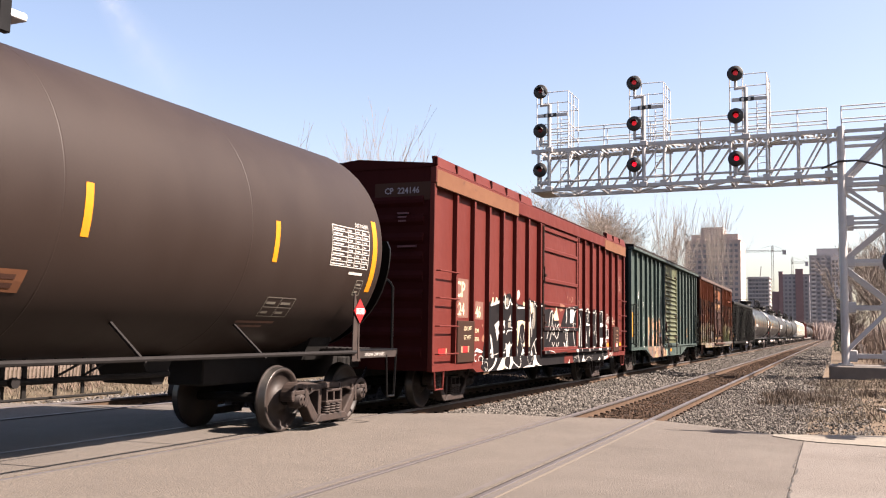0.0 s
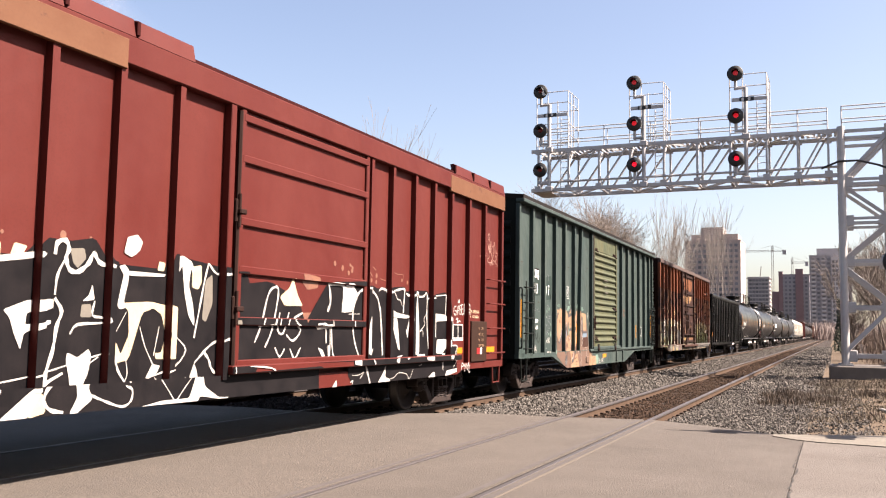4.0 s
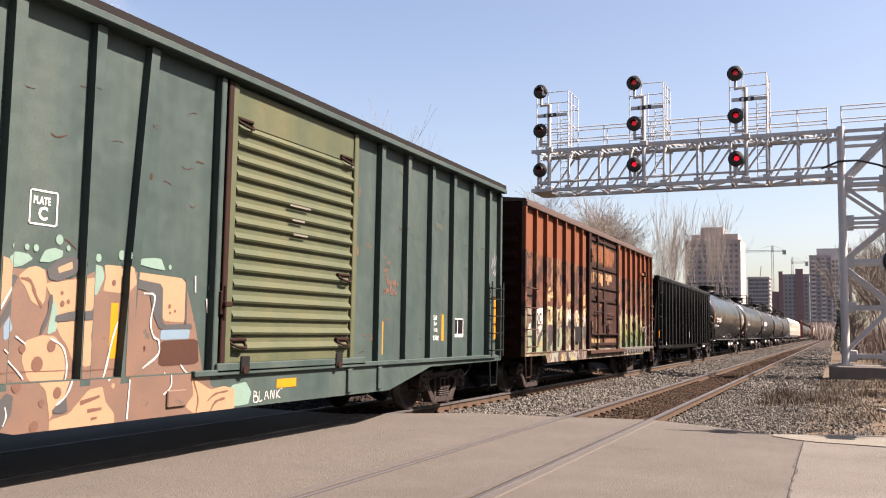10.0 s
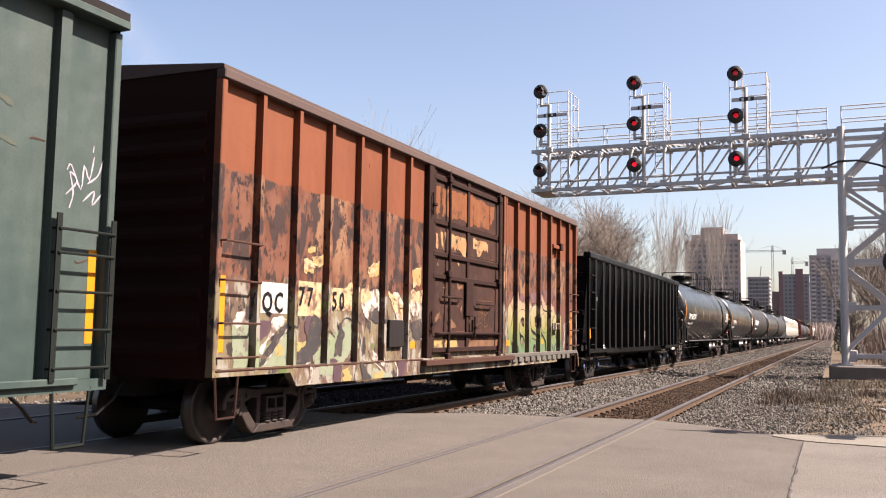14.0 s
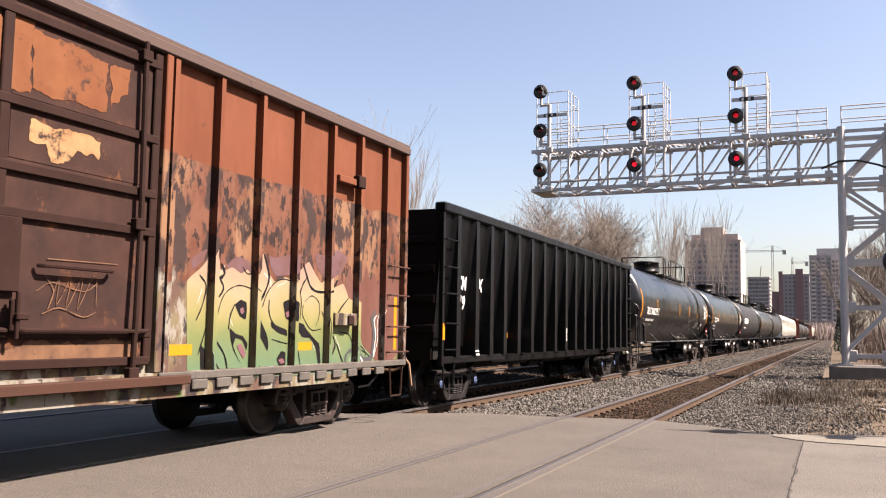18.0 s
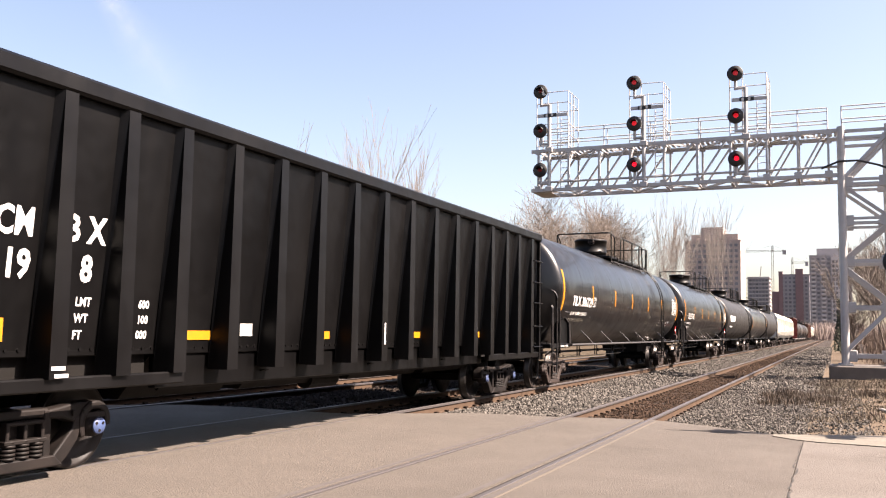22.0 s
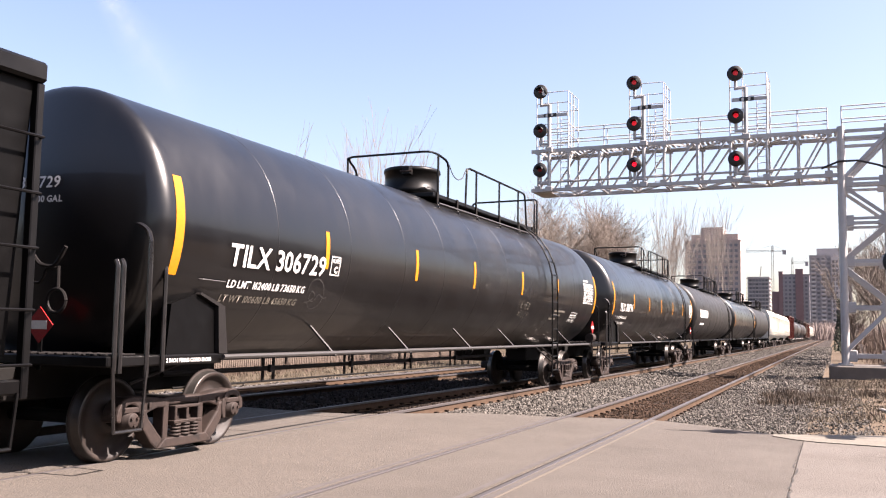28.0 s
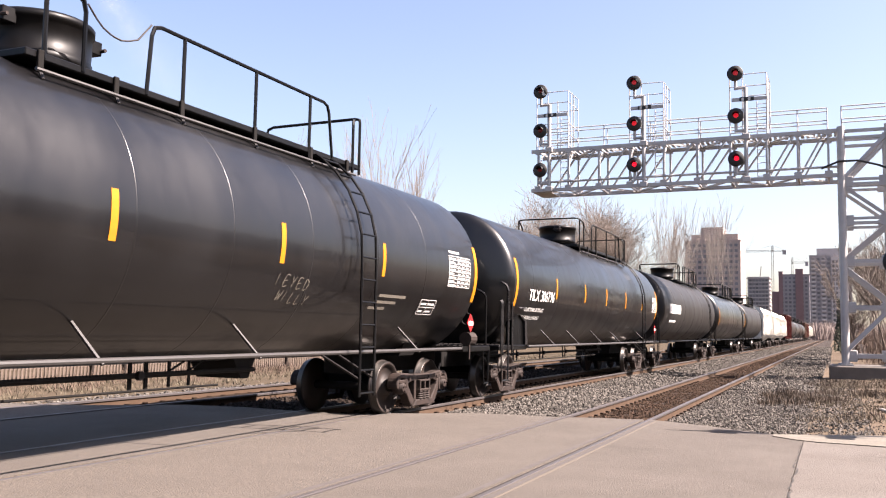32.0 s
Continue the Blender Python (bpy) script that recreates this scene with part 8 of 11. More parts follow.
    for y, z in ((1.61, 1.06), (1.65, 0.99)):
        plate("jack_mark", car, y, y + 0.16, z, z + 0.035, 1.546, WHITE)
    lettering("lettering", "CM", 0.36, sheet(2.28) + 0.005, 1.06, 2.28, car, WHITE, 0.010, 0.80, 0.07)
    lettering("lettering", "X", 0.36, sheet(2.28) + 0.005, 2.14, 2.28, car, WHITE, 0.012, 0.85, 0.07)
    lettering("lettering", "19", 0.36, sheet(1.90) + 0.005, 1.18, 1.90, car, WHITE, 0.012, 0.85, 0.07)
    lettering("lettering", "8", 0.36, sheet(1.90) + 0.005, 2.08, 1.90, car, WHITE, 0.012, 0.85, 0.07)
    lettering("lettering", "B", 0.36, sheet(2.28) + 0.005, 1.86, 2.28, car, WHITE, 0.012, 0.85, 0.07)
    for s, q, z in (("LMT", "600", 1.66), ("WT", "100", 1.50), ("FT", "000", 1.34)):
        lettering("lettering", s, 0.12, sheet(z) + 0.005, 2.06, z, car, WHITE, 0.003, 0.9, 0.07)
        lettering("lettering", q, 0.12, sheet(z) + 0.005, 2.92, z, car, WHITE, 0.003, 0.9, 0.07)
    for s, z in (("CMBX", 3.47), ("1918", 3.28)):
        bm = text_bm(s, 0.175, 0.003)
        for v in bm.verts:
            v.co = (-0.13 + v.co.x, 0.1, z + v.co.y)
        part("lettering", bm, WHITE, car)
    return car


# ---------------- tank cars ----------------
TR, TZ = 1.60, 2.60            # tank radius, height of its axis


def on_tank(bm, lift=0.004):
    """Wraps flat shapes (y along the car, z as arc height) on to the tank's near side."""
    for v in bm.verts:
        w = (v.co.z - TZ) / TR
        v.co = ((TR + lift) * math.cos(w), v.co.y, TZ + (TR + lift) * math.sin(w))
    return bm


def tank_mark(name, car, y0, y1, z0, z1, material, lift=0.004):
    bm = bmesh.new()
    n = max(1, int((z1 - z0) / 0.1))
    for i in range(n):
        a, b = z0 + (z1 - z0) * i / n, z0 + (z1 - z0) * (i + 1) / n
        bm.faces.new([bm.verts.new((0, y, z)) for y, z in ((y0, a), (y1, a), (y1, b), (y0, b))])
    return part(name, on_tank(bm, lift), material, car)


def tank_text(s, size, y, z, car, material, bold=0.01, squeeze=1.0):
    if size < 0.12:
        bm = text_bm(s, size, bold)
        for v in bm.verts:
            v.co = (0, y + v.co.x * squeeze, z + v.co.y)
        part("lettering", on_tank(bm, 0.005 + size * size / 12), material, car)
        return
    for c in s:                # large letters are pieces of their own
        bm = text_bm(c, size, bold)
        wide = max([v.co.x for v in bm.verts] or [size * (0.2 if size > 0.2 else 0.17)])
        if c != " ":
            for v in bm.verts:
                v.co = (0, y + v.co.x * squeeze, z + v.co.y)
            part("letter", on_tank(bm, 0.005 + size * size / 12), material, car)
        else:
            bm.free()
        y += (wide + size * 0.04) * squeeze


def tank_table(car, y0, y1, z0, z1, rows, cols, material):
    bm = bmesh.new()
    w = 0.012
    cells = [(y0, y1, z0 + (z1 - z0) * i / rows, z0 + (z1 - z0) * i / rows + w) for i in range(rows + 1)]
    for c in cols:
        for i in range(rows):
            cells.append((c, c + w, z0 + (z1 - z0) * i / rows, z0 + (z1 - z0) * (i + 1) / rows))
    for i in range(rows):
        z = z0 + (z1 - z0) * (i + 0.35) / rows
        for a, b in zip(cols, cols[1:]):
            cells.append((a + 0.03, a + 0.03 + (b - a - 0.06) * (0.55 + 0.4 * ((i * 7 + int(a * 50)) % 5) / 4), z, z + 0.26 * (z1 - z0) / rows))
    for a, b, c, d in cells:
        bm.faces.new([bm.verts.new((0, y, z)) for y, z in ((a, c), (b, c), (b, d), (a, d))])
    return part("stencil", on_tank(bm), material, car)


def tank_car(y0, L, skin, label, seams=(), bars=(), ladder_at=None, top=None, near=True, braces=(), ends=True, trucks=None, name="TILX", number="", yellow_ends=True, marks=None, over=0.62, hangers=()):
    """y0: front of the tank's head; L: its length; top: middle of the manway."""
    car = new_car("tank_car", label, y0)
    crown = TR - 0.17              # shallow dished head with a tight knuckle
    front = [(0.001 + (crown * k) ** 2 / 7.0, max(crown * k, 0.001)) for k in (0.0, 0.2, 0.4, 0.6, 0.8, 0.92)]
    p0, p1, p2 = Vector((crown ** 2 / 7.0, crown)), Vector((crown ** 2 / 7.0 + 0.07, TR)), Vector((crown ** 2 / 7.0 + 0.20, TR))
    front += [tuple(p0 * (1 - k) ** 2 + p1 * 2 * k * (1 - k) + p2 * k * k) for k in (0.0, 0.15, 0.3, 0.45, 0.6, 0.75, 0.88, 1.0)]
    back = [(L - a, r) for a, r in reversed(front)]
    bm = bmesh.new()
    lathe(bm, front + [(L * k / 10, TR) for k in range(1, 10)] + back, "y", 64 if near else 32, centre=(0, 0, TZ))
    part("tank", bm, skin, car, smooth=True)
    for y in seams:
        bm = bmesh.new()
        lathe(bm, [(y - 0.022, TR - 0.003), (y - 0.007, TR + 0.0022), (y + 0.007, TR + 0.0022), (y + 0.022, TR - 0.003)], "y", 64, centre=(0, 0, TZ))
        part("weld_seam", bm, skin, car, smooth=True)
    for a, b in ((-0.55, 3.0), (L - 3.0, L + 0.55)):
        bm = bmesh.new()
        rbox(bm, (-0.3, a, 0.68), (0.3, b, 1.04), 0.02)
        part("stub_sill", bm, SHADED_GRIME, car)
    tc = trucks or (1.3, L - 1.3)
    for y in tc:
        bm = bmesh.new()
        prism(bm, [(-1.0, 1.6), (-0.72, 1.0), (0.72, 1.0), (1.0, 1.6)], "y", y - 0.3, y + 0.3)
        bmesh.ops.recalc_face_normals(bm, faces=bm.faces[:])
        part("saddle", bm, SHADED_GRIME, car)
    running_gear(car, tc, near=near)
    coupler(car, -0.45, -1)
    coupler(car, L + 0.45, 1)
    m = top if top is not None else L * 0.5
    zt = TZ + TR
    bm = bmesh.new()
    lathe(bm, [(zt - 0.1, 0.44), (zt + 0.05, 0.44), (zt + 0.07, 0.57), (zt + 0.16, 0.58), (zt + 0.17, 0.565), (zt + 0.50, 0.57), (zt + 0.51, 0.595), (zt + 0.57, 0.595), (zt + 0.60, 0.56), (zt + 0.62, 0.0)], "z", 28, centre=(0, m, 0))
    dome = part("manway_housing", bm, BLACK, car)
    if near:
        for s in (-1, 1):
            slab("hinge", dome, m + s * 0.60 - 0.09, m + s * 0.60 + 0.09, zt + 0.40, zt + 0.56, 0.10, 0.26, BLACK)
            rod("hinge_pin", dome, [(0.06, m + s * 0.68, zt + 0.46), (0.32, m + s * 0.68, zt + 0.46)], 0.022, TRUCK)
    # walkway round the manway with hand rails
    u0, u1, xo = m - 1.15, m + 5.72, 0.92
    for s in (-1, 1):
        a, b = sorted((s * 0.42, s * xo))
        slab("walkway", car, m - 0.95, u1, zt - 0.12, zt - 0.04, a, b, BLACK, 0.01)
    rl = 0.024 if near else 0.03
    ztop = zt + 0.74
    rod("hand_rail", car, [(-xo, u0 + 0.5, zt - 0.2), (-xo, u0 + 0.42, ztop - 0.22), (-xo, u0, ztop - 0.02), (xo, u0, ztop - 0.01), (xo, u0 + 0.42, ztop), (xo, u0 + 0.93, ztop - 0.06), (xo, u0 + 0.93, zt - 0.1)], rl, BLACK)
    rod("rail_post", car, [(-xo, u0 + 0.05, zt - 0.3), (-xo, u0 + 0.05, ztop - 0.03)], rl, BLACK)
    rod("rail_post", car, [(xo, u0 + 0.42, zt - 0.1), (xo, u0 + 0.42, ztop)], rl, BLACK)
    x = xo
    rod("hand_rail", car, [(x, m + 0.72, zt - 0.1), (x, m + 0.78, ztop), (x, m + 4.7, ztop), (x, m + 4.86, zt - 0.15)], rl, BLACK)
    for y in (m + 1.34, m + 2.81, m + 4.18):
        rod("rail_post", car, [(x, y, zt - 0.2), (x, y, ztop)], rl, BLACK)
    rod("end_rail", car, [(x, u1, zt - 0.2), (x, u1, ztop - 0.02), (x - 0.1, u1, ztop), (-xo, u1, ztop - 0.02), (-xo, u1, zt - 0.15)], rl, BLACK)
    rod("rail_post", car, [(x, u1 - 0.22, zt - 0.2), (x, u1 - 0.22, ztop - 0.06), (x - 0.1, u1, ztop - 0.02)], rl, BLACK)
    for y in (m - 0.78, m + 0.24, m + 1.32, m + 2.8, m + 4.22, m + 5.3):
        if near:
            slab("walkway_bracket", car, y - 0.035, y + 0.035, zt - 0.26, zt - 0.03, xo - 0.005, xo + 0.03, SHADED_GRIME, 0.006)
            rod("bracket_foot", car, [(xo + 0.02, y, zt - 0.24), (xo + 0.06, y, zt - 0.33)], 0.02, RAIL_PALE)
    rod("grab_rail", car, [(1.02, m - 0.9, zt - 0.26), (1.02, u1 - 0.3, zt - 0.26)], 0.022, RAIL_PALE if near else BLACK)
    if near:
        links = [(xo, u0 + 0.95, ztop - 0.1), (xo, m + 0.02, ztop - 0.3), (xo, m + 0.3, ztop - 0.36), (xo, m + 0.55, ztop - 0.26), (xo, m + 0.76, ztop - 0.02)]
        rod("chain", car, links, 0.010, TRUCK)
    # brake pipe and release rod on hangers under the tank
    if near and hangers:
        rod("brake_pipe", car, [(0.46, hangers[0] - 2.2, 0.885), (0.46, hangers[-1] + 2.4, 0.885)], 0.034, SHADED_GRIME, 8)
        rod("release_rod", car, [(0.46, hangers[0] - 2.0, 0.705), (0.46, hangers[-1] + 1.6, 0.705)], 0.015, SHADED_GRIME, 6)
        for y in hangers:
            for k in (0.0, 0.27):
                slab("pipe_hanger", car, y + k - 0.028, y + k + 0.028, 0.70, 1.12, 0.40, 0.425, SHADED_GRIME, 0.004)
            rod("pipe_valve", car, [(0.48, y + 0.06, 0.885), (0.54, y + 0.06, 0.885)], 0.055, RAIL_BAR, 10)
        y = hangers[-1] + 0.68
        for k in (0.0, 0.38):
            slab("pipe_hanger", car, y + k - 0.022, y + k + 0.022, 0.72, 1.12, 0.40, 0.425, SHADED_GRIME, 0.004)
            rod("hanger_brace", car, [(0.44, y + k, 0.93), (0.44, y + k + 0.34, 1.07)], 0.014, SHADED_GRIME)
        bm = bmesh.new()         # bottom outlet with its skid
        prism(bm, [(y + 1.27, 1.08), (y + 1.49, 0.76), (y + 1.66, 0.76), (y + 1.84, 1.08)], "x", -0.35, 0.42)
        bmesh.ops.recalc_face_normals(bm, faces=bm.faces[:])
        part("bottom_outlet", bm, SHADED_GRIME, car)
    # side rails and braces
    bar = RAIL_BAR if skin == TANK_BROWN else RAIL_PALE
    for s in (-1, 1):
        rod("side_rail", car, [(s * 1.56, 1.5, 1.135), (s * 1.56, L - 1.1, 1.135)], 0.029, bar if near else BLACK, 8)
        for y in braces:
            za = 1.52
            xa = math.sqrt(TR ** 2 - (TZ - za) ** 2)
            rod("rail_brace", car, [(s * (xa - 0.03), y + 0.19, za), (s * 1.575, y + 0.215, 1.095)], 0.02, bar, 4)
    for a, b, sg in ((-0.25, 1.56, -1), (L - 0.85, L + over, 1)):
        bm = bmesh.new()
        rbox(bm, (-1.5, a, 1.06), (1.5, b, 1.17), 0.015)
        part("end_platform", bm, BLACK, car)
        grate = bmesh.new()
        for k in range(24):
            rbox(grate, (-1.4 + 0.12 * k, a + 0.03, 1.171), (-1.36 + 0.12 * k, min(b, a + 0.5), 1.19), 0.004)
        part("step_grating", grate, RAIL_BAR if near else BLACK, car)
        e = a + 0.05 if sg < 0 else b - 0.05
        if near and sg < 0:
            for u, top in ((-0.17, 2.13), (-0.09, 2.14), (0.53, 2.15)):
                rod("grab_iron", car, [(1.51, u, 1.0), (1.51, u, top - 0.05), (1.48, u, top)], 0.024, GRAB)
            rod("end_rail", car, [(1.5, 0.30, 0.95), (1.5, 0.30, 2.36), (1.46, 0.30, 2.48), (1.36, 0.28, 2.55), (0.5, 0.2, 2.57), (0.2, 0.18, 2.56)], 0.027, GRAB)
            rod("end_rail", car, [(-1.5, 0.30, 0.95), (-1.5, 0.30, 2.36), (-1.36, 0.28, 2.55), (-0.5, 0.2, 2.57)], 0.03, BLACK)
            stirrup(car, -0.18, 0.30, 1.51, 0.42, 1.06, GRAB)
            rod("strut", car, [(1.25, 1.2, 1.08), (1.15, 0.45, 0.86)], 0.022, RAIL_BAR)
        else:
            rod("end_rail", car, [(1.46, e - 0.1, 1.1), (1.46, e - 0.1, 2.15), (1.43, e - 0.14, 2.25), (1.30, e - 0.2, 2.33), (-1.30, e - 0.2, 2.33), (-1.46, e - 0.1, 2.15), (-1.46, e - 0.1, 1.1)], 0.024, BLACK)
            if near:
                rod("end_rail", car, [(0.9, L - 0.02, 1.6), (0.9, L - 0.02, 2.4), (0.8, L - 0.02, 2.52), (-0.8, L - 0.02, 2.52)], 0.022, BLACK)
                stirrup(car, e - 0.36, e - 0.02, 1.5, 0.42, 1.08, BLACK)
    if near:
        bm = bmesh.new()
        prism(bm, [(0.66, 1.17), (1.50, 1.17), (1.46, 1.70), (1.36, 1.74), (1.12, 1.84), (0.72, 1.72)], "x", 1.30, 1.44)
        bmesh.ops.recalc_face_normals(bm, faces=bm.faces[:])
        web = part("saddle_web", bm, SHADE_BLACK, car)
        bm = bmesh.new()
        prism(bm, [(1.50, 1.17), (1.66, 1.17), (1.58, 1.72), (1.46, 1.72)], "x", 1.40, 1.50)
        prism(bm, [(1.14, 1.84), (1.46, 1.721), (1.58, 1.721), (1.46, 1.765), (1.16, 1.865)], "x", 1.36, 1.49)
        bmesh.ops.recalc_face_normals(bm, faces=bm.faces[:])
        part("flange", bm, RAIL_BAR, web)
        rod("grab_iron", car, [(1.47, 1.09, 2.01), (1.53, 1.12, 2.01), (1.53, 1.54, 2.0), (1.47, 1.58, 2.0)], 0.008, RAIL_PALE, 5)
        rod("brake_chain", car, [(0.34, -0.16, 2.2), (0.43, -0.16, 2.1), (0.63, -0.16, 2.07), (0.72, -0.16, 2.17), (0.79, -0.16, 2.28)], 0.022, RAIL_BAR)
        rod("brake_rod", car, [(0.70, -0.16, 2.08), (0.71, -0.16, 1.85)], 0.018, RAIL_BAR)
        rod("brake_wheel", car, [(0.705 + 0.13 * math.cos(k * 0.6283), -0.17, 1.72 + 0.13 * math.sin(k * 0.6283)) for k in range(11)], 0.018, RAIL_BAR)
        rod("brake_lever", car, [(0.34, -0.16, 1.92), (0.44, -0.16, 1.90), (0.50, -0.16, 1.97), (0.53, -0.16, 2.06), (0.69, -0.16, 2.06)], 0.016, RAIL_BAR)
    for y in bars:
        tank_mark("reflector", car, y - 0.05, y + 0.05, 2.30, 2.82, YELLOW)
    if yellow_ends:
        for y in marks or (0.62, L - 0.48):
            tank_mark("reflector", car, y - 0.07, y + 0.07, 2.02, 3.12, YELLOW)
    if ladder_at is not None:
        y = ladder_at
        for dy in (-0.22, 0.22):
            pts = [(TR + 0.16, y + dy, 0.5), (TR + 0.16, y + dy, TZ - 0.2)]
            pts += [((TR + 0.16) * math.cos(w), y + dy, TZ + (TR + 0.16) * math.sin(w)) for w in (0.15, 0.35, 0.55, 0.75, 0.95, 1.1)]
            rod("ladder_rail", car, pts, 0.022, BLACK)
        for k in range(13):
            z = 0.55 + 0.33 * k
            if z < TZ - 0.2:
                p = (TR + 0.16, z)
            else:
                w = (z - TZ) / (TR + 0.1)
                if w > 1.1:
                    break
                p = ((TR + 0.16) * math.cos(w), TZ + (TR + 0.16) * math.sin(w))
            rod("rung", car, [(p[0], y - 0.22, p[1]), (p[0], y + 0.22, p[1])], 0.016, BLACK)
        for dy in (-0.22, 0.22):
            rod("ladder_strut", car, [(1.55, y + dy - 0.75, 1.12), (TR + 0.14, y + dy, 0.76)], 0.018, RAIL_BAR)
    return car


def placard(car, y, x, z, text=""):
    """Red diamond placard on a bracket, its writing as bars."""
    bm = bmesh.new()
    prism(bm, [(y - 0.18, z), (y, z - 0.18), (y + 0.18, z), (y, z + 0.18)], "x", x, x + 0.012)
    p = part("placard", bm, REDMARK, car, "red diamond hazard placard")
    bm = bmesh.new()
    box(bm, (x + 0.013, y - 0.115, z - 0.042), (x + 0.016, y + 0.115, z + 0.042))
    part("placard_panel", bm, WHITE, p)
    if text:
        lettering("placard_number", text, 0.10, x + 0.019, y - 0.11, z - 0.035, p, SIGNAL_BLACK, 0.002, 0.85)
    bm = bmesh.new()
    box(bm, (x - 0.03, y - 0.02, z - 0.70), (x - 0.002, y + 0.02, z - 0.12))
    part("bracket", bm, TRUCK, p)


def brown_tank():
    global TR, TZ
    TR, TZ = 1.63, 2.71
    L = 18.15
    car = tank_car(-5.35, L, TANK_BROWN, "dusty brown-black tank car with worn yellow marks", (9.6, 11.4, 14.3), (2.6, 5.6, 8.6, 11.7, 14.84), 3.0, 4.2,
                   braces=(1.6, 4.6, 7.6, 12.4, 14.52), trucks=(1.4, 17.2), marks=(0.8, 17.45), over=0.42, hangers=(4.3, 6.9, 9.4, 11.88))
    tank_table(car, 16.18, 17.27, 2.36, 2.93, 8, (16.18, 16.62, 16.84, 17.05, 17.26), SPRAY_WHITE)
    tank_text("DOT 111A100W1", 0.085, 16.85, 2.97, car, SPRAY_WHITE, 0.002, 0.62)
    tank_mark("stencil", car, 16.75, 17.15, 2.26, 2.30, SPRAY_WHITE)
    tank_table(car, 15.0, 15.66, 1.52, 1.82, 2, (15.0, 15.33, 15.65), SPRAY_GREY)
    tank_table(car, 17.05, 17.25, 1.95, 2.18, 2, (17.05, 17.24), SPRAY_GREY)
    tank_mark("stencil", car, 14.67, 15.5, 1.40, 1.44, BROWN_SPRAY)
    tank_mark("stencil", car, 14.7, 15.3, 1.32, 1.36, BROWN_SPRAY)
    tank_mark("warning_label", car, 10.1, 11.2, 1.69, 1.93, ORANGE_BAND)
    for z in (1.74, 1.83):
        tank_mark("stencil", car, 10.2, 11.1, z, z + 0.05, RUSTY_PLATE, 0.007)
    bm = bmesh.new()
    rim = [(1.56 * math.cos(w), TZ + 1.56 * math.sin(w)) for w in np.linspace(math.pi + 0.05, 2 * math.pi - 0.05, 25)]
    prism(bm, [(1.56, TZ + 0.05), (1.50, TZ + 0.17), (1.3, TZ + 0.2), (-1.3, TZ + 0.2), (-1.50, TZ + 0.17), (-1.56, TZ + 0.05)] + rim, "y", L - 0.06, L - 0.02)
    bmesh.ops.recalc_face_normals(bm, faces=bm.faces[:])
    part("head_shield", bm, BLACK, car, "black half-round shield over the tank head")
    placard(car, 17.14, 1.56, 1.74, "1202")
    bm = bmesh.new()
    prism(bm, [(16.97, 1.0), (17.22, 1.0), (17.12, 1.62), (17.04, 2.0), (17.0, 2.0), (16.99, 1.6)], "x", 1.53, 1.548)
    bmesh.ops.recalc_face_normals(bm, faces=bm.faces[:])
    part("placard_post", bm, TRUCK, car)
    plate("step_sign", car, 17.26, 18.5, 1.04, 1.14, 1.505, WHEEL)
    lettering("lettering", "2 INCH HF COMP SHOES", 0.065, 1.512, 17.42, 1.07, car, SPRAY_WHITE, 0.001, 0.9)
    slab("platform_post", car, 11.16, 11.30, 4.22, 5.6, 0.86, 0.94, BLACK)
    slab("platform_edge", car, 11.0, 11.55, 4.42, 4.50, 0.4, 0.86, GALV)
    TR, TZ = 1.60, 2.60
    return car


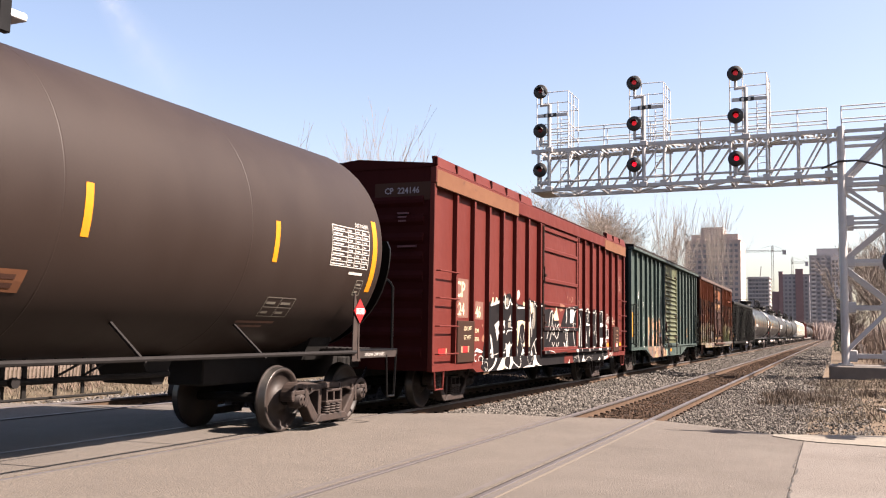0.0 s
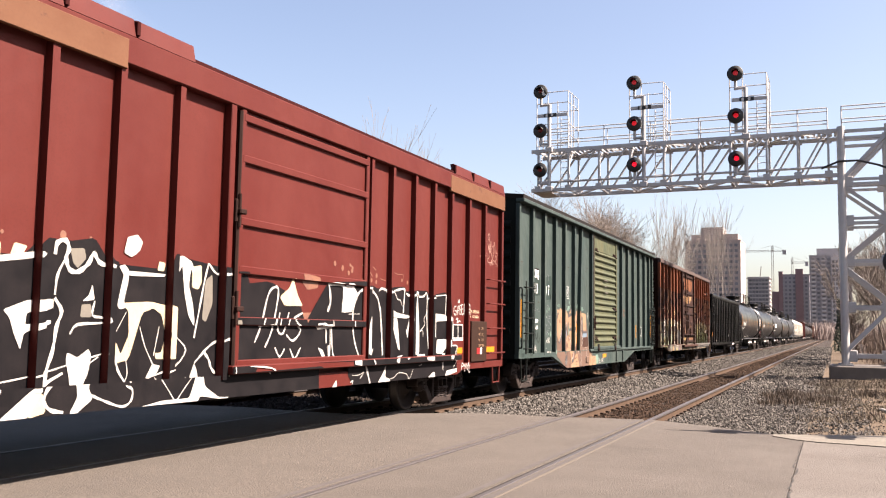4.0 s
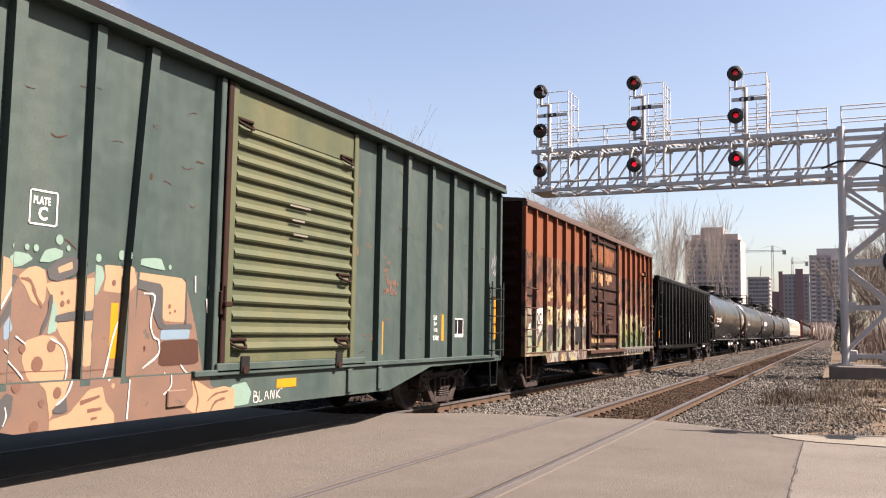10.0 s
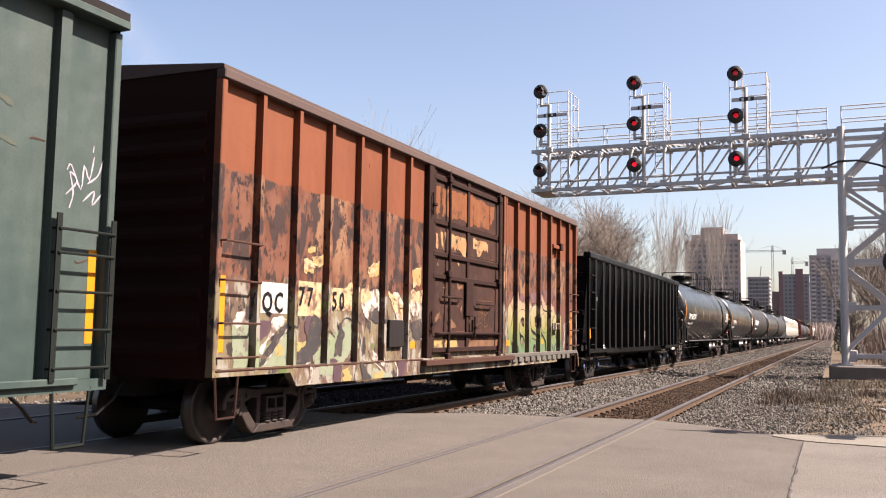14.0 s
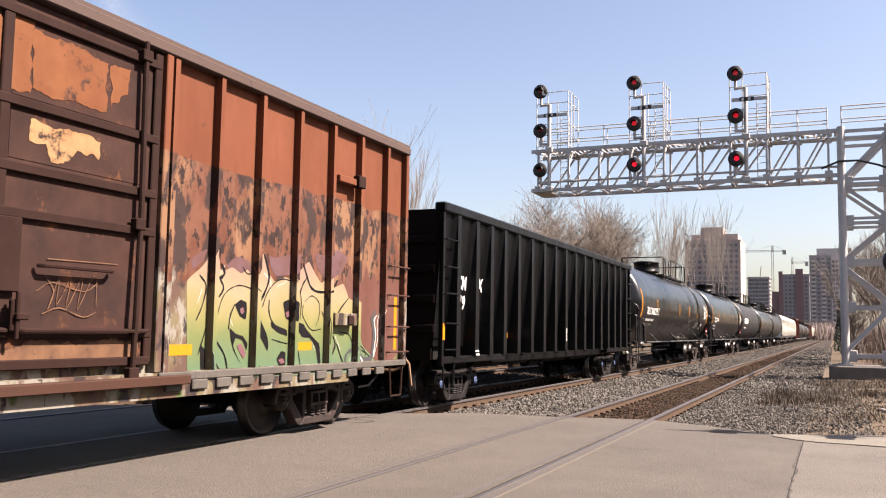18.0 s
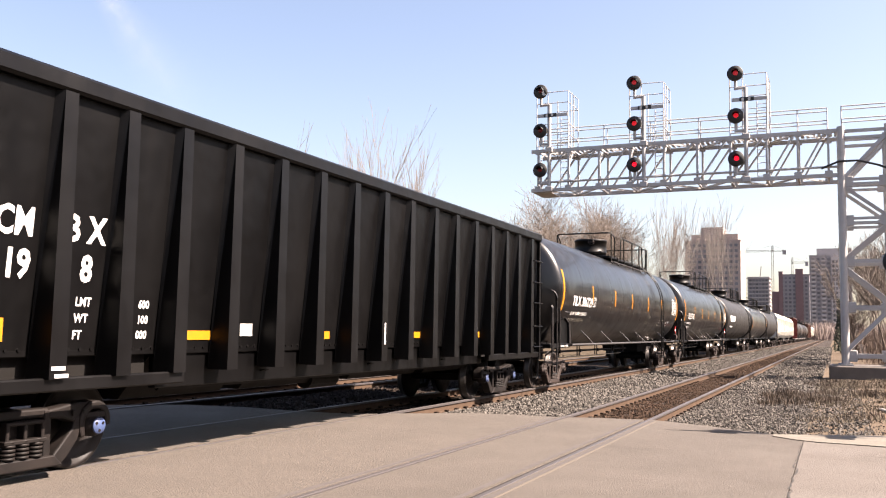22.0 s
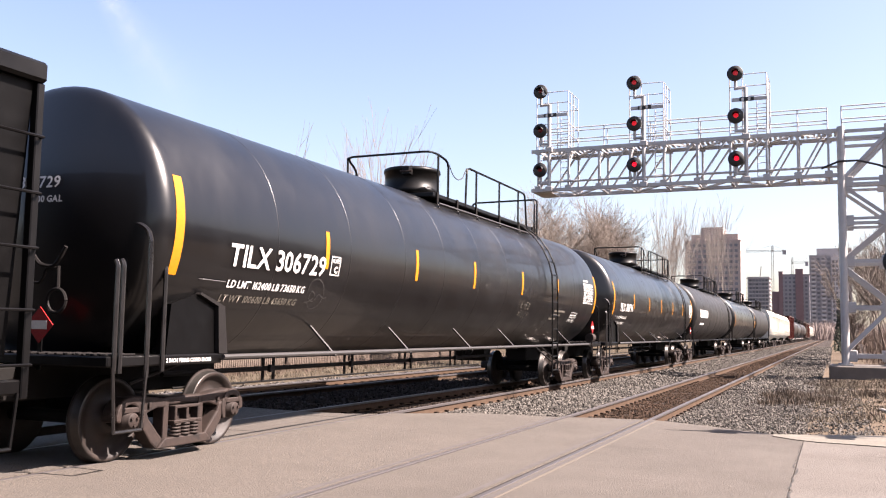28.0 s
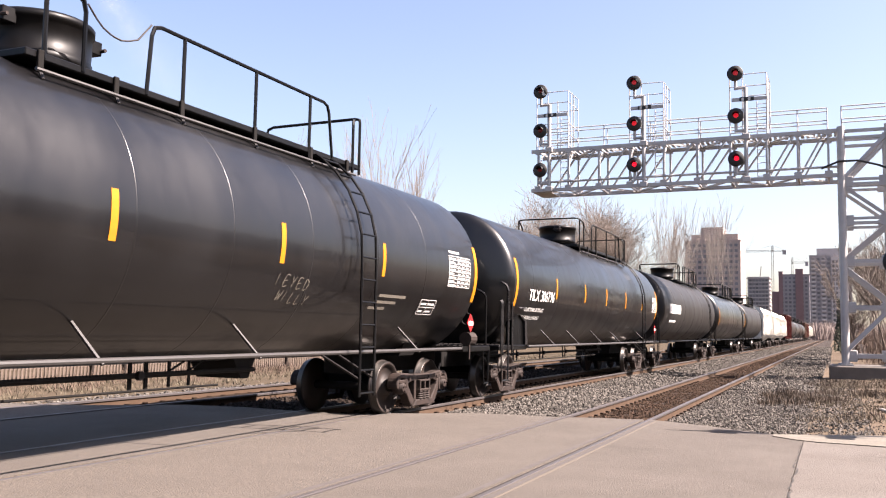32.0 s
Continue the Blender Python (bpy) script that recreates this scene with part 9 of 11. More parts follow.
def black_tank():
    L = 19.5
    car = tank_car(84.25, L, TANK_BLACK, "shiny black tank car with white lettering and yellow marks", (2.5, 4.37, 6.2, 7.83, 9.63, 11.25, 13.0, 14.9, 16.7), (3.71, 6.65, 9.32, 12.28, 15.10), 14.3, 9.70,
                   braces=(3.81, 6.27, 9.07, 11.67, 16.3), trucks=(1.45, L - 1.75), hangers=(3.95, 6.33, 8.68, 10.92))
    tank_text("TILX 306729", 0.37, 1.53, 2.20, car, WHITE, 0.006, 1.05)
    tank_text("LD LMT 162400 LB 73650 KG", 0.135, 1.62, 1.93, car, WHITE, 0.003, 1.0)
    tank_text("LT WT 100600 LB 45650 KG", 0.135, 1.58, 1.74, car, SPRAY_GREY, 0.003, 1.0)
    tank_text("PLATE", 0.075, 3.87, 2.40, car, WHITE, 0.002, 0.85)
    tank_text("C", 0.13, 3.93, 2.26, car, WHITE, 0.004)
    bm = bmesh.new()
    for a, b, c, d in [(3.83, 4.08, 2.22, 2.235), (3.83, 4.08, 2.475, 2.49)] + [(q, q + 0.015, 2.235 + 0.04 * k, 2.275 + 0.04 * k) for q in (3.83, 4.065) for k in range(6)]:
        bm.faces.new([bm.verts.new((0, y, z)) for y, z in ((a, c), (b, c), (b, d), (a, d))])
    part("stencil", on_tank(bm, 0.005), WHITE, car)
    tank_table(car, 17.68, 18.72, 2.28, 2.84, 8, (17.68, 18.1, 18.3, 18.5, 18.71), WHITE)
    tank_mark("stencil", car, 17.7, 18.2, 2.90, 2.94, WHITE)
    tank_table(car, 16.75, 17.4, 1.70, 1.98, 2, (16.75, 17.05, 17.39), WHITE)
    for k, z in enumerate((1.97, 1.86, 1.75)):
        tank_mark("stencil", car, 15.15 - 0.1 * k, 16.1 - 0.3 * k, z, z + 0.05, SPRAY_GREY)
    # two words and a doodle scrawled by hand
    glyphs = {"1": ((0, 0, 0, 1),), "E": ((0.8, 1, 0, 1, 0, 0, 0.8, 0.05), (0, 0.5, 0.6, 0.55)), "Y": ((0, 1, 0.4, 0.5, 0.8, 1), (0.4, 0.5, 0.35, 0)), "D": ((0, 0, 0, 1, 0.7, 0.8, 0.8, 0.4, 0.5, 0.05, 0, 0)),
              "W": ((0, 1, 0.2, 0, 0.45, 0.7, 0.65, 0, 0.9, 1),), "I": ((0.1, 0, 0.1, 1),), "L": ((0, 1, 0, 0, 0.7, 0.05),)}
    scrawl = []
    for word, y, z in (("1EYED", 12.26, 2.02), ("WILLY", 12.36, 1.80)):
        for k, c in enumerate(word):
            lines = glyphs[c] if isinstance(glyphs[c][0], tuple) else (glyphs[c],)
            for q in lines:
                pts = [v for i in range(0, len(q), 2) for v in (y + 0.165 * k + 0.11 * q[i] + 0.04 * q[i + 1], z - 0.012 * k + 0.15 * q[i + 1])]
                scrawl += stroke(0.014, *pts)
    doodle = stroke(0.012, 3.41, 1.92, 3.42, 2.09, 3.57, 2.15, 3.75, 2.07, 3.84, 1.91, 3.81, 1.76, 3.64, 1.7, 3.48, 1.81)
    doodle += stroke(0.012, 3.41, 1.8, 3.52, 1.81, 3.63, 1.9, 3.51, 1.97, 3.5, 1.86, 3.64, 1.82, 3.71, 1.93, 3.85, 1.88, 3.95, 1.89)
    for shapes, m, label in ((scrawl, SPRAY_GREY, "thin pale hand-scrawled words"), (doodle, RAIL_PALE, "faint hand-scrawled doodle")):
        bm = bmesh.new()
        for q in shapes:
            bm.faces.new([bm.verts.new((0, a.x, a.y)) for a in q])
        tagged(part("spray_tag", on_tank(bm, 0.006), m, car), label, kind="stuff")
    placard(car, L - 0.55, 1.52, 1.62)
    rod("valve_housing", car, [(1.45, L - 0.62, 1.32), (1.45, L - 0.30, 1.32)], 0.13, TRUCK, 12)
    for s, size, x0, z0 in (("306729", 0.18, -0.12, 2.95), ("00 GAL", 0.10, 0.16, 2.79)):
        for c in s:
            bm = text_bm(c, size, 0.003)
            wide = max([v.co.x for v in bm.verts] or [size * 0.2])
            for v in bm.verts:
                a, b = x0 + v.co.x, z0 + v.co.y
                v.co = (a, (a * a + (b - TZ) ** 2) / 7.0 - 0.012, b)
            if c != " ":
                part("letter", bm, WHITE, car)
            else:
                bm.free()
            x0 += wide + size * 0.05
    bm = bmesh.new()
    prism(bm, [(0.42 - 0.19, 1.47), (0.42, 1.47 - 0.19), (0.42 + 0.19, 1.47), (0.42, 1.47 + 0.19)], "y", -0.11, -0.10)
    bmesh.ops.recalc_face_normals(bm, faces=bm.faces[:])
    pl = part("placard", bm, REDMARK, car, "red diamond hazard placard")
    bm = bmesh.new()
    box(bm, (0.42 - 0.11, -0.116, 1.47 - 0.045), (0.42 + 0.11, -0.112, 1.47 + 0.045))
    part("placard_panel", bm, WHITE, pl)
    bm = bmesh.new()
    rbox(bm, (0.42 - 0.03, -0.098, 1.0), (0.42 + 0.03, -0.08, 1.47 + 0.1), 0.004)
    part("bracket", bm, BLACK, pl)
    lettering("lettering", "2 INCH TREAD COND SHOES", 0.06, 1.504, 0.60, 1.09, car, WHITE, 0.001, 0.95)
    return car


def second_black_tank():
    L = 18.2
    car = tank_car(105.2, L, TANK_BLACK, "shiny black tank car coupled behind its twin", (1.8, 4.0, 6.2, 8.0, 10.0, 12.0, 14.0, 16.2), (3.75, 6.6, 9.2, 12.0, 14.8), 14.3, 9.2,
                   braces=(3.55, 5.95, 8.65, 11.25, 15.55), trucks=(1.45, L - 1.6), hangers=(3.8, 6.1, 8.4, 10.7))
    tank_text("TILX 306796", 0.37, 1.52, 2.20, car, WHITE, 0.004, 1.0)
    tank_text("LD LMT 162400 LB 73650 KG", 0.135, 1.45, 1.93, car, WHITE, 0.002, 0.86)
    tank_text("LT WT 100600 LB 45650 KG", 0.135, 1.40, 1.72, car, WHITE, 0.002, 0.86)
    tank_table(car, 16.8, 17.7, 2.28, 2.84, 8, (16.8, 17.2, 17.4, 17.69), WHITE)
    placard(car, L - 0.55, 1.52, 1.62)
    return car


def far_tanks():
    a = tank_car(124.5, 17.8, TANK_GREY, "dull grey-black tank car with a white name panel", (3, 6, 9, 12, 15), (), 14.0, 8.9, near=False, yellow_ends=False)
    tank_mark("name_panel", a, 1.6, 4.6, 2.35, 2.75, WHITE)
    tank_mark("stencil", a, 2.0, 3.6, 1.95, 2.05, WHITE)
    b = tank_car(143.8, 18.2, TANK_BLACK, "black tank car in the distant part of the train", (3, 6, 9, 12, 15), (), 14.0, 9.0, near=False)
    c = tank_car(163.5, 17.2, TANK_GREY, "grey-black tank car in the distant part of the train", (), (), 13.5, 8.6, near=False, yellow_ends=False)
    return a, b, c


def covered_hopper(y0, L, material, label):
    car = new_car("hopper_car", label, y0)
    bm = bmesh.new()
    prism(bm, [(-1.5, 1.5), (-0.6, 0.7), (0.6, 0.7), (1.5, 1.5), (1.55, 2.4), (1.5, 3.6), (1.2, 4.2), (0.5, 4.45), (-0.5, 4.45), (-1.2, 4.2), (-1.5, 3.6), (-1.55, 2.4)], "y", 0.9, L - 0.9)
    bmesh.ops.recalc_face_normals(bm, faces=bm.faces[:])
    part("body", bm, material, car)
    for i in range(8):
        y = 1.2 + (L - 2.4) * i / 7
        bm = bmesh.new()
        prism(bm, [(1.45, 1.3), (1.60, 1.4), (1.60, 3.6), (1.45, 3.7)], "y", y - 0.05, y + 0.05)
        bmesh.ops.recalc_face_normals(bm, faces=bm.faces[:])
        part("side_post", bm, material, car)
    slab("roof_walk", car, 0.8, L - 0.8, 4.46, 4.56, -0.4, 0.4, SHADED_GRIME)
    slab("end_sill", car, 0.0, 1.2, 0.8, 1.1, -1.4, 1.4, SHADED_GRIME)
    slab("end_sill", car, L - 1.2, L, 0.8, 1.1, -1.4, 1.4, SHADED_GRIME)
    running_gear(car, (1.6, L - 1.6), near=False)
    return car


def far_boxcar(y0, L, material, label):
    car = new_car("boxcar", label, y0)
    slab("body", car, 0.1, L - 0.1, 0.9, 4.45, -1.5, 1.5, material, 0.03)
    slab("roof", car, 0.05, L - 0.05, 4.451, 4.6, -1.55, 1.55, ROOF_DIRT, 0.03)
    for i in range(10):
        y = 0.5 + (L - 1.1) * i / 9
        slab("side_post", car, y, y + 0.1, 0.95, 4.4, 1.49, 1.57, material)
    running_gear(car, (1.8, L - 1.8), near=False)
    return car


brown_tank()
red_boxcar()
green_boxcar()
rust_boxcar()
black_gondola()
black_tank()
second_black_tank()
far_tanks()
for k in range(3):
    covered_hopper(181.8 + 16.4 * k, 15.8, WHITE_HOPPER, "cream-white covered hopper in the distant part of the train")
far_boxcar(231.2, 15.8, RED, "dull red boxcar far down the train")
for k in range(4):
    tank_car(248.4 + 18.9 * k, 17.2, TANK_BLACK if k % 2 else TANK_BROWN, "dark tank car far down the train", near=False, yellow_ends=False)
far_boxcar(324.5, 16, RUST, "orange-brown boxcar far down the train")
far_boxcar(341.5, 16, RED, "dull red boxcar far down the train")
for k in range(3):
    covered_hopper(358.6 + 16.4 * k, 15.8, WHITE_HOPPER, "pale covered hopper at the far end of the train")


# ---------------- signal gantry ----------------
GY = 39.0


def member(parent, name, a, b, r, material=GALV, n=8):
    bm = bmesh.new()
    tube(bm, a, b, r, n)
    return part(name, bm, material, parent)


def angle_bar(parent, name, a, b, w, material=GALV):
    """A square steel section between two points."""
    bm = bmesh.new()
    tube(bm, a, b, w, 4)
    return part(name, bm, material, parent)


def gusset(parent, x, y, z, w=0.22, h=0.22, d=0.05):
    bm = bmesh.new()
    rbox(bm, (x - w, y - d, z - h), (x + w, y + d, z + h), 0.02)
    return part("gusset_plate", bm, GALV, parent)


def build_gantry():
    g = thing("signal_gantry", "galvanised steel cantilever signal bridge over the tracks", "signal bridge", pose(0, GY, 0))
    X0, X1, D = 0.40, 2.12, 1.75       # legs and depth of the truss
    legs = [(x, y) for x in (X0, X1) for y in (0.0, D)]
    for x, y in legs:
        member(g, "leg", (x, y, 0.44), (x, y, 10.0), 0.15, n=16)
        bm = bmesh.new()
        tube(bm, (x, y, 0.42), (x, y, 0.48), 0.28, 12)
        part("base_plate", bm, GALV, g)
    zs = (0.80, 2.72, 4.55, 6.17, 7.74)
    for y in (0.0, D):
        for z in zs:
            for dz in ((-0.09, 0.09) if z > 6 else (0.0,)):
                angle_bar(g, "strut", (X0, y, z + dz), (X1, y, z + dz), 0.075 if z > 6 else 0.11)
            gusset(g, X0 + 0.2, y, z)
            gusset(g, X1 - 0.15, y, z)
        for a, b in (((X0, 0.95), (X1, 2.75)), ((X1, 2.85), (X0, 4.35)), ((X0, 4.6), (X1, 6.1)), ((X1, 6.25), (X0, 7.6)), ((X0, 7.8), (X1, 9.65))):
            angle_bar(g, "diagonal", (a[0], y, a[1]), (b[0], y, b[1]), 0.10)
        for z in (9.52, 9.80):
            angle_bar(g, "strut", (X0, y, z), (4.2, y, z), 0.085)
    for x in (X0, X1):
        for z in zs:
            angle_bar(g, "strut", (x, 0, z), (x, D, z), 0.07)
        for k in range(4):
            angle_bar(g, "diagonal", (x, D * (k % 2), zs[k]), (x, D * ((k + 1) % 2), zs[k + 1]), 0.06)

    # box truss of the arm: four chords, verticals, diagonals, cross frames
    xa = -12.62
    bays = (-12.30, -10.88, -9.48, -8.10, -6.63, -5.22, -3.87, -2.42, -1.22, -0.07)

    def chord(x, top):
        k = (x - xa) / (X0 - xa)
        return (9.80 + 0.05 * k) if top else (7.99 + 0.04 * k)

    for y in (0.0, D):
        for top in (0, 1):
            angle_bar(g, "chord", (xa, y, chord(xa, top)), (X0, y, chord(X0, top)), 0.105)
    for i, x in enumerate(bays):
        last = i == len(bays) - 1
        for y in (0.0, D):
            angle_bar(g, "vertical", (x, y, chord(x, 0)), (x, y, chord(x, 1)), 0.062)
            gusset(g, x, y - 0.05, chord(x, 0) + 0.06, 0.15, 0.14, 0.02)
            gusset(g, x, y - 0.05, chord(x, 1) - 0.06, 0.13, 0.11, 0.02)
            if not last:
                angle_bar(g, "diagonal", (x + 0.1, y, chord(x, 0) + 0.1), (bays[i + 1] - 0.12, y, chord(bays[i + 1], 1)), 0.052)
        for top in (0, 1):
            angle_bar(g, "cross_bar", (x, 0, chord(x, top)), (x, D, chord(x, top)), 0.05)
            angle_bar(g, "knee_brace", (x, 0.0, chord(x, 0) + (0.75 if not top else 1.05)), (x, 0.75, chord(x, top)), 0.035)
            if not last:
                angle_bar(g, "lacing", (x, D * (i % 2), chord(x, top)), (bays[i + 1], D * ((i + 1) % 2), chord(bays[i + 1], top)), 0.055)
    member(g, "conduit", (bays[0], -0.1, 8.34), (X0, -0.1, 8.36), 0.05)
    bm = bmesh.new()             # sheet under the outer end
    box(bm, (xa + 0.05, 0.1, 7.90), (xa + 0.9, 1.65, 7.925))
    part("end_plate", bm, GALV, g)
    # catwalk grating with a railing on both its sides
    bm = bmesh.new()
    for i in range(60):
        x = xa + 0.1 + i * 0.215
        box(bm, (x, 1.02, 9.905 + 0.004 * (x - xa)), (x + 0.13, 1.72, 9.94 + 0.004 * (x - xa)))
    tagged(part("catwalk_grating", bm, GALV, g), kind="stuff")
    for y in (1.1, D):
        for z in (10.52, 11.06):
            member(g, "railing", (xa, y, z), (-0.09, y, z + 0.02), 0.026, n=6)
            member(g, "railing", (X0 + 0.05, y, z + 0.04), (4.4, y, z + 0.04), 0.026, n=6)
        for x in (xa, -9.52, -7.4, -5.30, -3.3, -1.25, -0.09):
            member(g, "railing_post", (x, y, 9.85), (x, y, 11.08), 0.026, n=6)
        for x in (X0 + 0.05, 2.3, 4.4):
            member(g, "railing_post", (x, y, 9.85), (x, y, 11.12), 0.026, n=6)

    # three signal masts with ladder cages
    for k, xs_ in enumerate((-12.14, -7.86, -3.61)):
        xm = xs_ + 0.39
        member(g, "mast", (xm, -0.12, 7.88), (xm, -0.12, 11.93), 0.085, n=12)
        for z in (8.02, 9.83):
            bm = bmesh.new()
            rbox(bm, (xm - 0.16, -0.24, z - 0.12), (xm + 0.16, 0.05, z + 0.12), 0.02)
            part("mast_clamp", bm, GALV, g)
        x0, x1 = xs_ - 0.26, xs_ + 1.22
        for x, y in ((x0, 0.05), (x0 + 0.52, 0.05), (x1, 0.05), (x1, 0.55), (x0 + 0.5, 1.72), (x1 + 0.02, 1.72), (x1, 1.0)):
            member(g, "cage_post", (x, y, 9.85), (x, y, 12.55), 0.026, n=6)
        for z in (10.04, 10.55, 11.05, 12.03, 12.55):
            for a, b in (((x0, 0.05), (x1, 0.05)), ((x1, 0.05), (x1 + 0.02, 1.72)), ((x0 + 0.5, 1.72), (x1 + 0.02, 1.72))):
                if z < 12.5 or b[1] < 1.7 or a[0] == x1:
                    member(g, "cage_rail", (*a, z), (*b, z), 0.02, n=6)
        for i in range(12):
            z = 8.2 + i * 0.28
            member(g, "ladder_rung", (xm + 0.42, 0.3, z), (xm + 0.80, 0.3, z), 0.016, n=6)
        for x in (xm + 0.42, xm + 0.80):
            member(g, "ladder_rail", (x, 0.3, 8.05), (x, 0.3, 11.4), 0.022, n=6)
        bm = bmesh.new()
        rbox(bm, (xs_ - 0.16, -0.24, 11.32), (xs_ + 1.28, -0.20, 11.48), 0.01)
        part("number_board", bm, GALV, g)
        bm = bmesh.new()
        box(bm, (xs_ + 0.16, -0.255, 11.31), (xs_ + 0.74, -0.243, 11.49))
        pl = part("number_plate", bm, SIGNAL_BLACK, g)
        bm = bmesh.new()
        box(bm, (xs_ + 0.24, -0.262, 11.34), (xs_ + 0.34, -0.258, 11.46))
        part("plate_mark", bm, WHITE, pl)
        bm = bmesh.new()
        box(bm, (xs_ + 0.50, -0.262, 11.34), (xs_ + 0.60, -0.258, 11.46))
        part("plate_mark", bm, WHITE, pl)
        for j, z in enumerate((12.53, 10.71, 8.89)):
            member(g, "bracket", (xm, -0.15, z - 0.62), (xs_, -0.15, z - 0.62), 0.06, n=10)
            member(g, "bracket", (xs_, -0.15, z - 0.68), (xs_, -0.15, z - 0.2), 0.065, n=10)
            bm = bmesh.new()
            lathe(bm, [(-0.25, 0.02), (-0.25, 0.31), (-0.22, 0.33), (-0.16, 0.33), (-0.10, 0.22), (0.12, 0.17), (0.14, 0.0)], "y", 28, centre=(xs_, -0.08, z))
            head = part("signal_head", bm, SIGNAL_BLACK, g, "round black searchlight signal head")
            bm = bmesh.new()
            lathe(bm, [(-0.29, 0.0), (-0.285, 0.09), (-0.255, 0.105), (-0.24, 0.0)], "y", 20, centre=(xs_ + 0.02, -0.08, z))
            lit = (k, j) in ((1, 1), (1, 2), (2, 1), (2, 2))
            part("lens", bm, LENS_RED if lit and j == 2 else LENS_MID if lit else LENS_HALF if (k, j) in ((1, 0), (2, 0)) else LENS_DIM, head, "lit red lens" if lit else "dim red lens")
            bm = bmesh.new()     # visor: the upper part of a short tube
            m0 = 14
            ring = [[bm.verts.new((xs_ + 0.02 + r * math.cos(w), yv, z + r * math.sin(w))) for w in [math.pi * (0.04 + 0.92 * i / m0) for i in range(m0 + 1)]] for r, yv in ((0.16, -0.33), (0.15, -0.60), (0.14, -0.60), (0.15, -0.33))]
            for i in range(m0):
                for q in range(4):
                    bm.faces.new((ring[q][i], ring[q][i + 1], ring[(q + 1) % 4][i + 1], ring[(q + 1) % 4][i]))
            part("visor", bm, SIGNAL_BLACK, head)
            if k == 0 and j == 0:
                # a white piece stands for the sun's glare on this head
                bm = bmesh.new()
                prism(bm, [(xs_ - 0.02, z + 0.20), (xs_ + 0.10, z + 0.18), (xs_ + 0.26, z - 0.22), (xs_ + 0.12, z - 0.20)], "y", -0.36, -0.34)
                bmesh.ops.recalc_face_normals(bm, faces=bm.faces[:])
                part("glare_strip", bm, WHITE, head, "white strip added as sun glare on the visor")
    bm = bmesh.new()
    pts = [(-0.35, -0.15, 8.3), (0.3, -0.2, 8.55), (1.0, -0.2, 8.55), (1.7, -0.15, 8.35), (2.4, -0.1, 8.05)]
    pipe(bm, pts, 0.042, 8)
    part("cable", bm, SIGNAL_BLACK, g)
    return g


LENS_HALF = glow("half_red_lens", (0.4, 0.02, 0.03), 0.10)
gantry = build_gantry()
bm = bmesh.new()
rbox(bm, (-0.22, GY - 0.6, -0.2), (3.2, GY + 2.1, 0.43), 0.05)
tagged(part("gantry_footing", bm, CONCRETE), "stained concrete footing block under the signal mast", "footing")

# ---------------- crossing signal at the roadside ----------------
xs0, ys0 = 1.86, 16.2
cs = thing("crossing_signal", "crossing signal mast with hooded black flashers beside the road", "crossing signal", pose(xs0, ys0, 0))
member(cs, "mast", (0, 0, 0.0), (0, 0, 4.4), 0.07, n=14)
bm = bmesh.new()
rbox(bm, (-0.3, -0.3, -0.15), (0.3, 0.3, 0.3), 0.03)
part("base", bm, GALV, cs)
member(cs, "cross_arm", (-0.86, 0, 2.8), (0.86, 0, 2.8), 0.035)
for x in (-0.86, 0.86):
    bm = bmesh.new()
    lathe(bm, [(-0.10, 0.0), (-0.10, 0.25), (-0.06, 0.26), (-0.02, 0.17), (0.16, 0.15), (0.18, 0.0)], "y", 24, centre=(x, 0, 2.8))
    fl = part("flasher", bm, SIGNAL_BLACK, cs)
    bm = bmesh.new()
    m0 = 12
    ring = [[bm.verts.new((x + r * math.cos(w), yv, 2.8 + r * math.sin(w))) for w in [math.pi * (-0.05 + 1.1 * i / m0) for i in range(m0 + 1)]] for r, yv in ((0.165, -0.10), (0.165, -0.42), (0.155, -0.42), (0.155, -0.10))]
    for i in range(m0):
        for q in range(4):
            bm.faces.new((ring[q][i], ring[q][i + 1], ring[(q + 1) % 4][i + 1], ring[(q + 1) % 4][i]))
    part("hood", bm, SIGNAL_BLACK, fl)
for s in (-1, 1):
    bm = bmesh.new()
    box(bm, (-0.65, -0.02, -0.11), (0.65, 0.0, 0.11))
    bmesh.ops.rotate(bm, verts=bm.verts[:], cent=(0, 0, 0), matrix=Matrix.Rotation(s * radians(45), 3, "Y"))
    bmesh.ops.translate(bm, verts=bm.verts[:], vec=(0, -0.09 + 0.012 * s, 3.75))
    part("crossbuck_board", bm, WHITE, cs)

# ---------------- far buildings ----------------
# distance haze is put into these colours: walls and glass are paled
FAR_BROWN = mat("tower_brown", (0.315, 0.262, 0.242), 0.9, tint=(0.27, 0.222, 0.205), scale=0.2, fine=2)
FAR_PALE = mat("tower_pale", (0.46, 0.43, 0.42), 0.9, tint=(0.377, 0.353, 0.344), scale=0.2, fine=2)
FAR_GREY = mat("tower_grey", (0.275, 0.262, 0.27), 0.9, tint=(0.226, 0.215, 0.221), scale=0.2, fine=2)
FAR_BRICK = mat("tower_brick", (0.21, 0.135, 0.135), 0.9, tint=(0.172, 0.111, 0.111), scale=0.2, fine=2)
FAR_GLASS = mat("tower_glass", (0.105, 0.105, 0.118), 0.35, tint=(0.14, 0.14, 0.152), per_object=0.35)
CRANE_PAINT = mat("crane_paint", (0.22, 0.20, 0.18), 0.7)


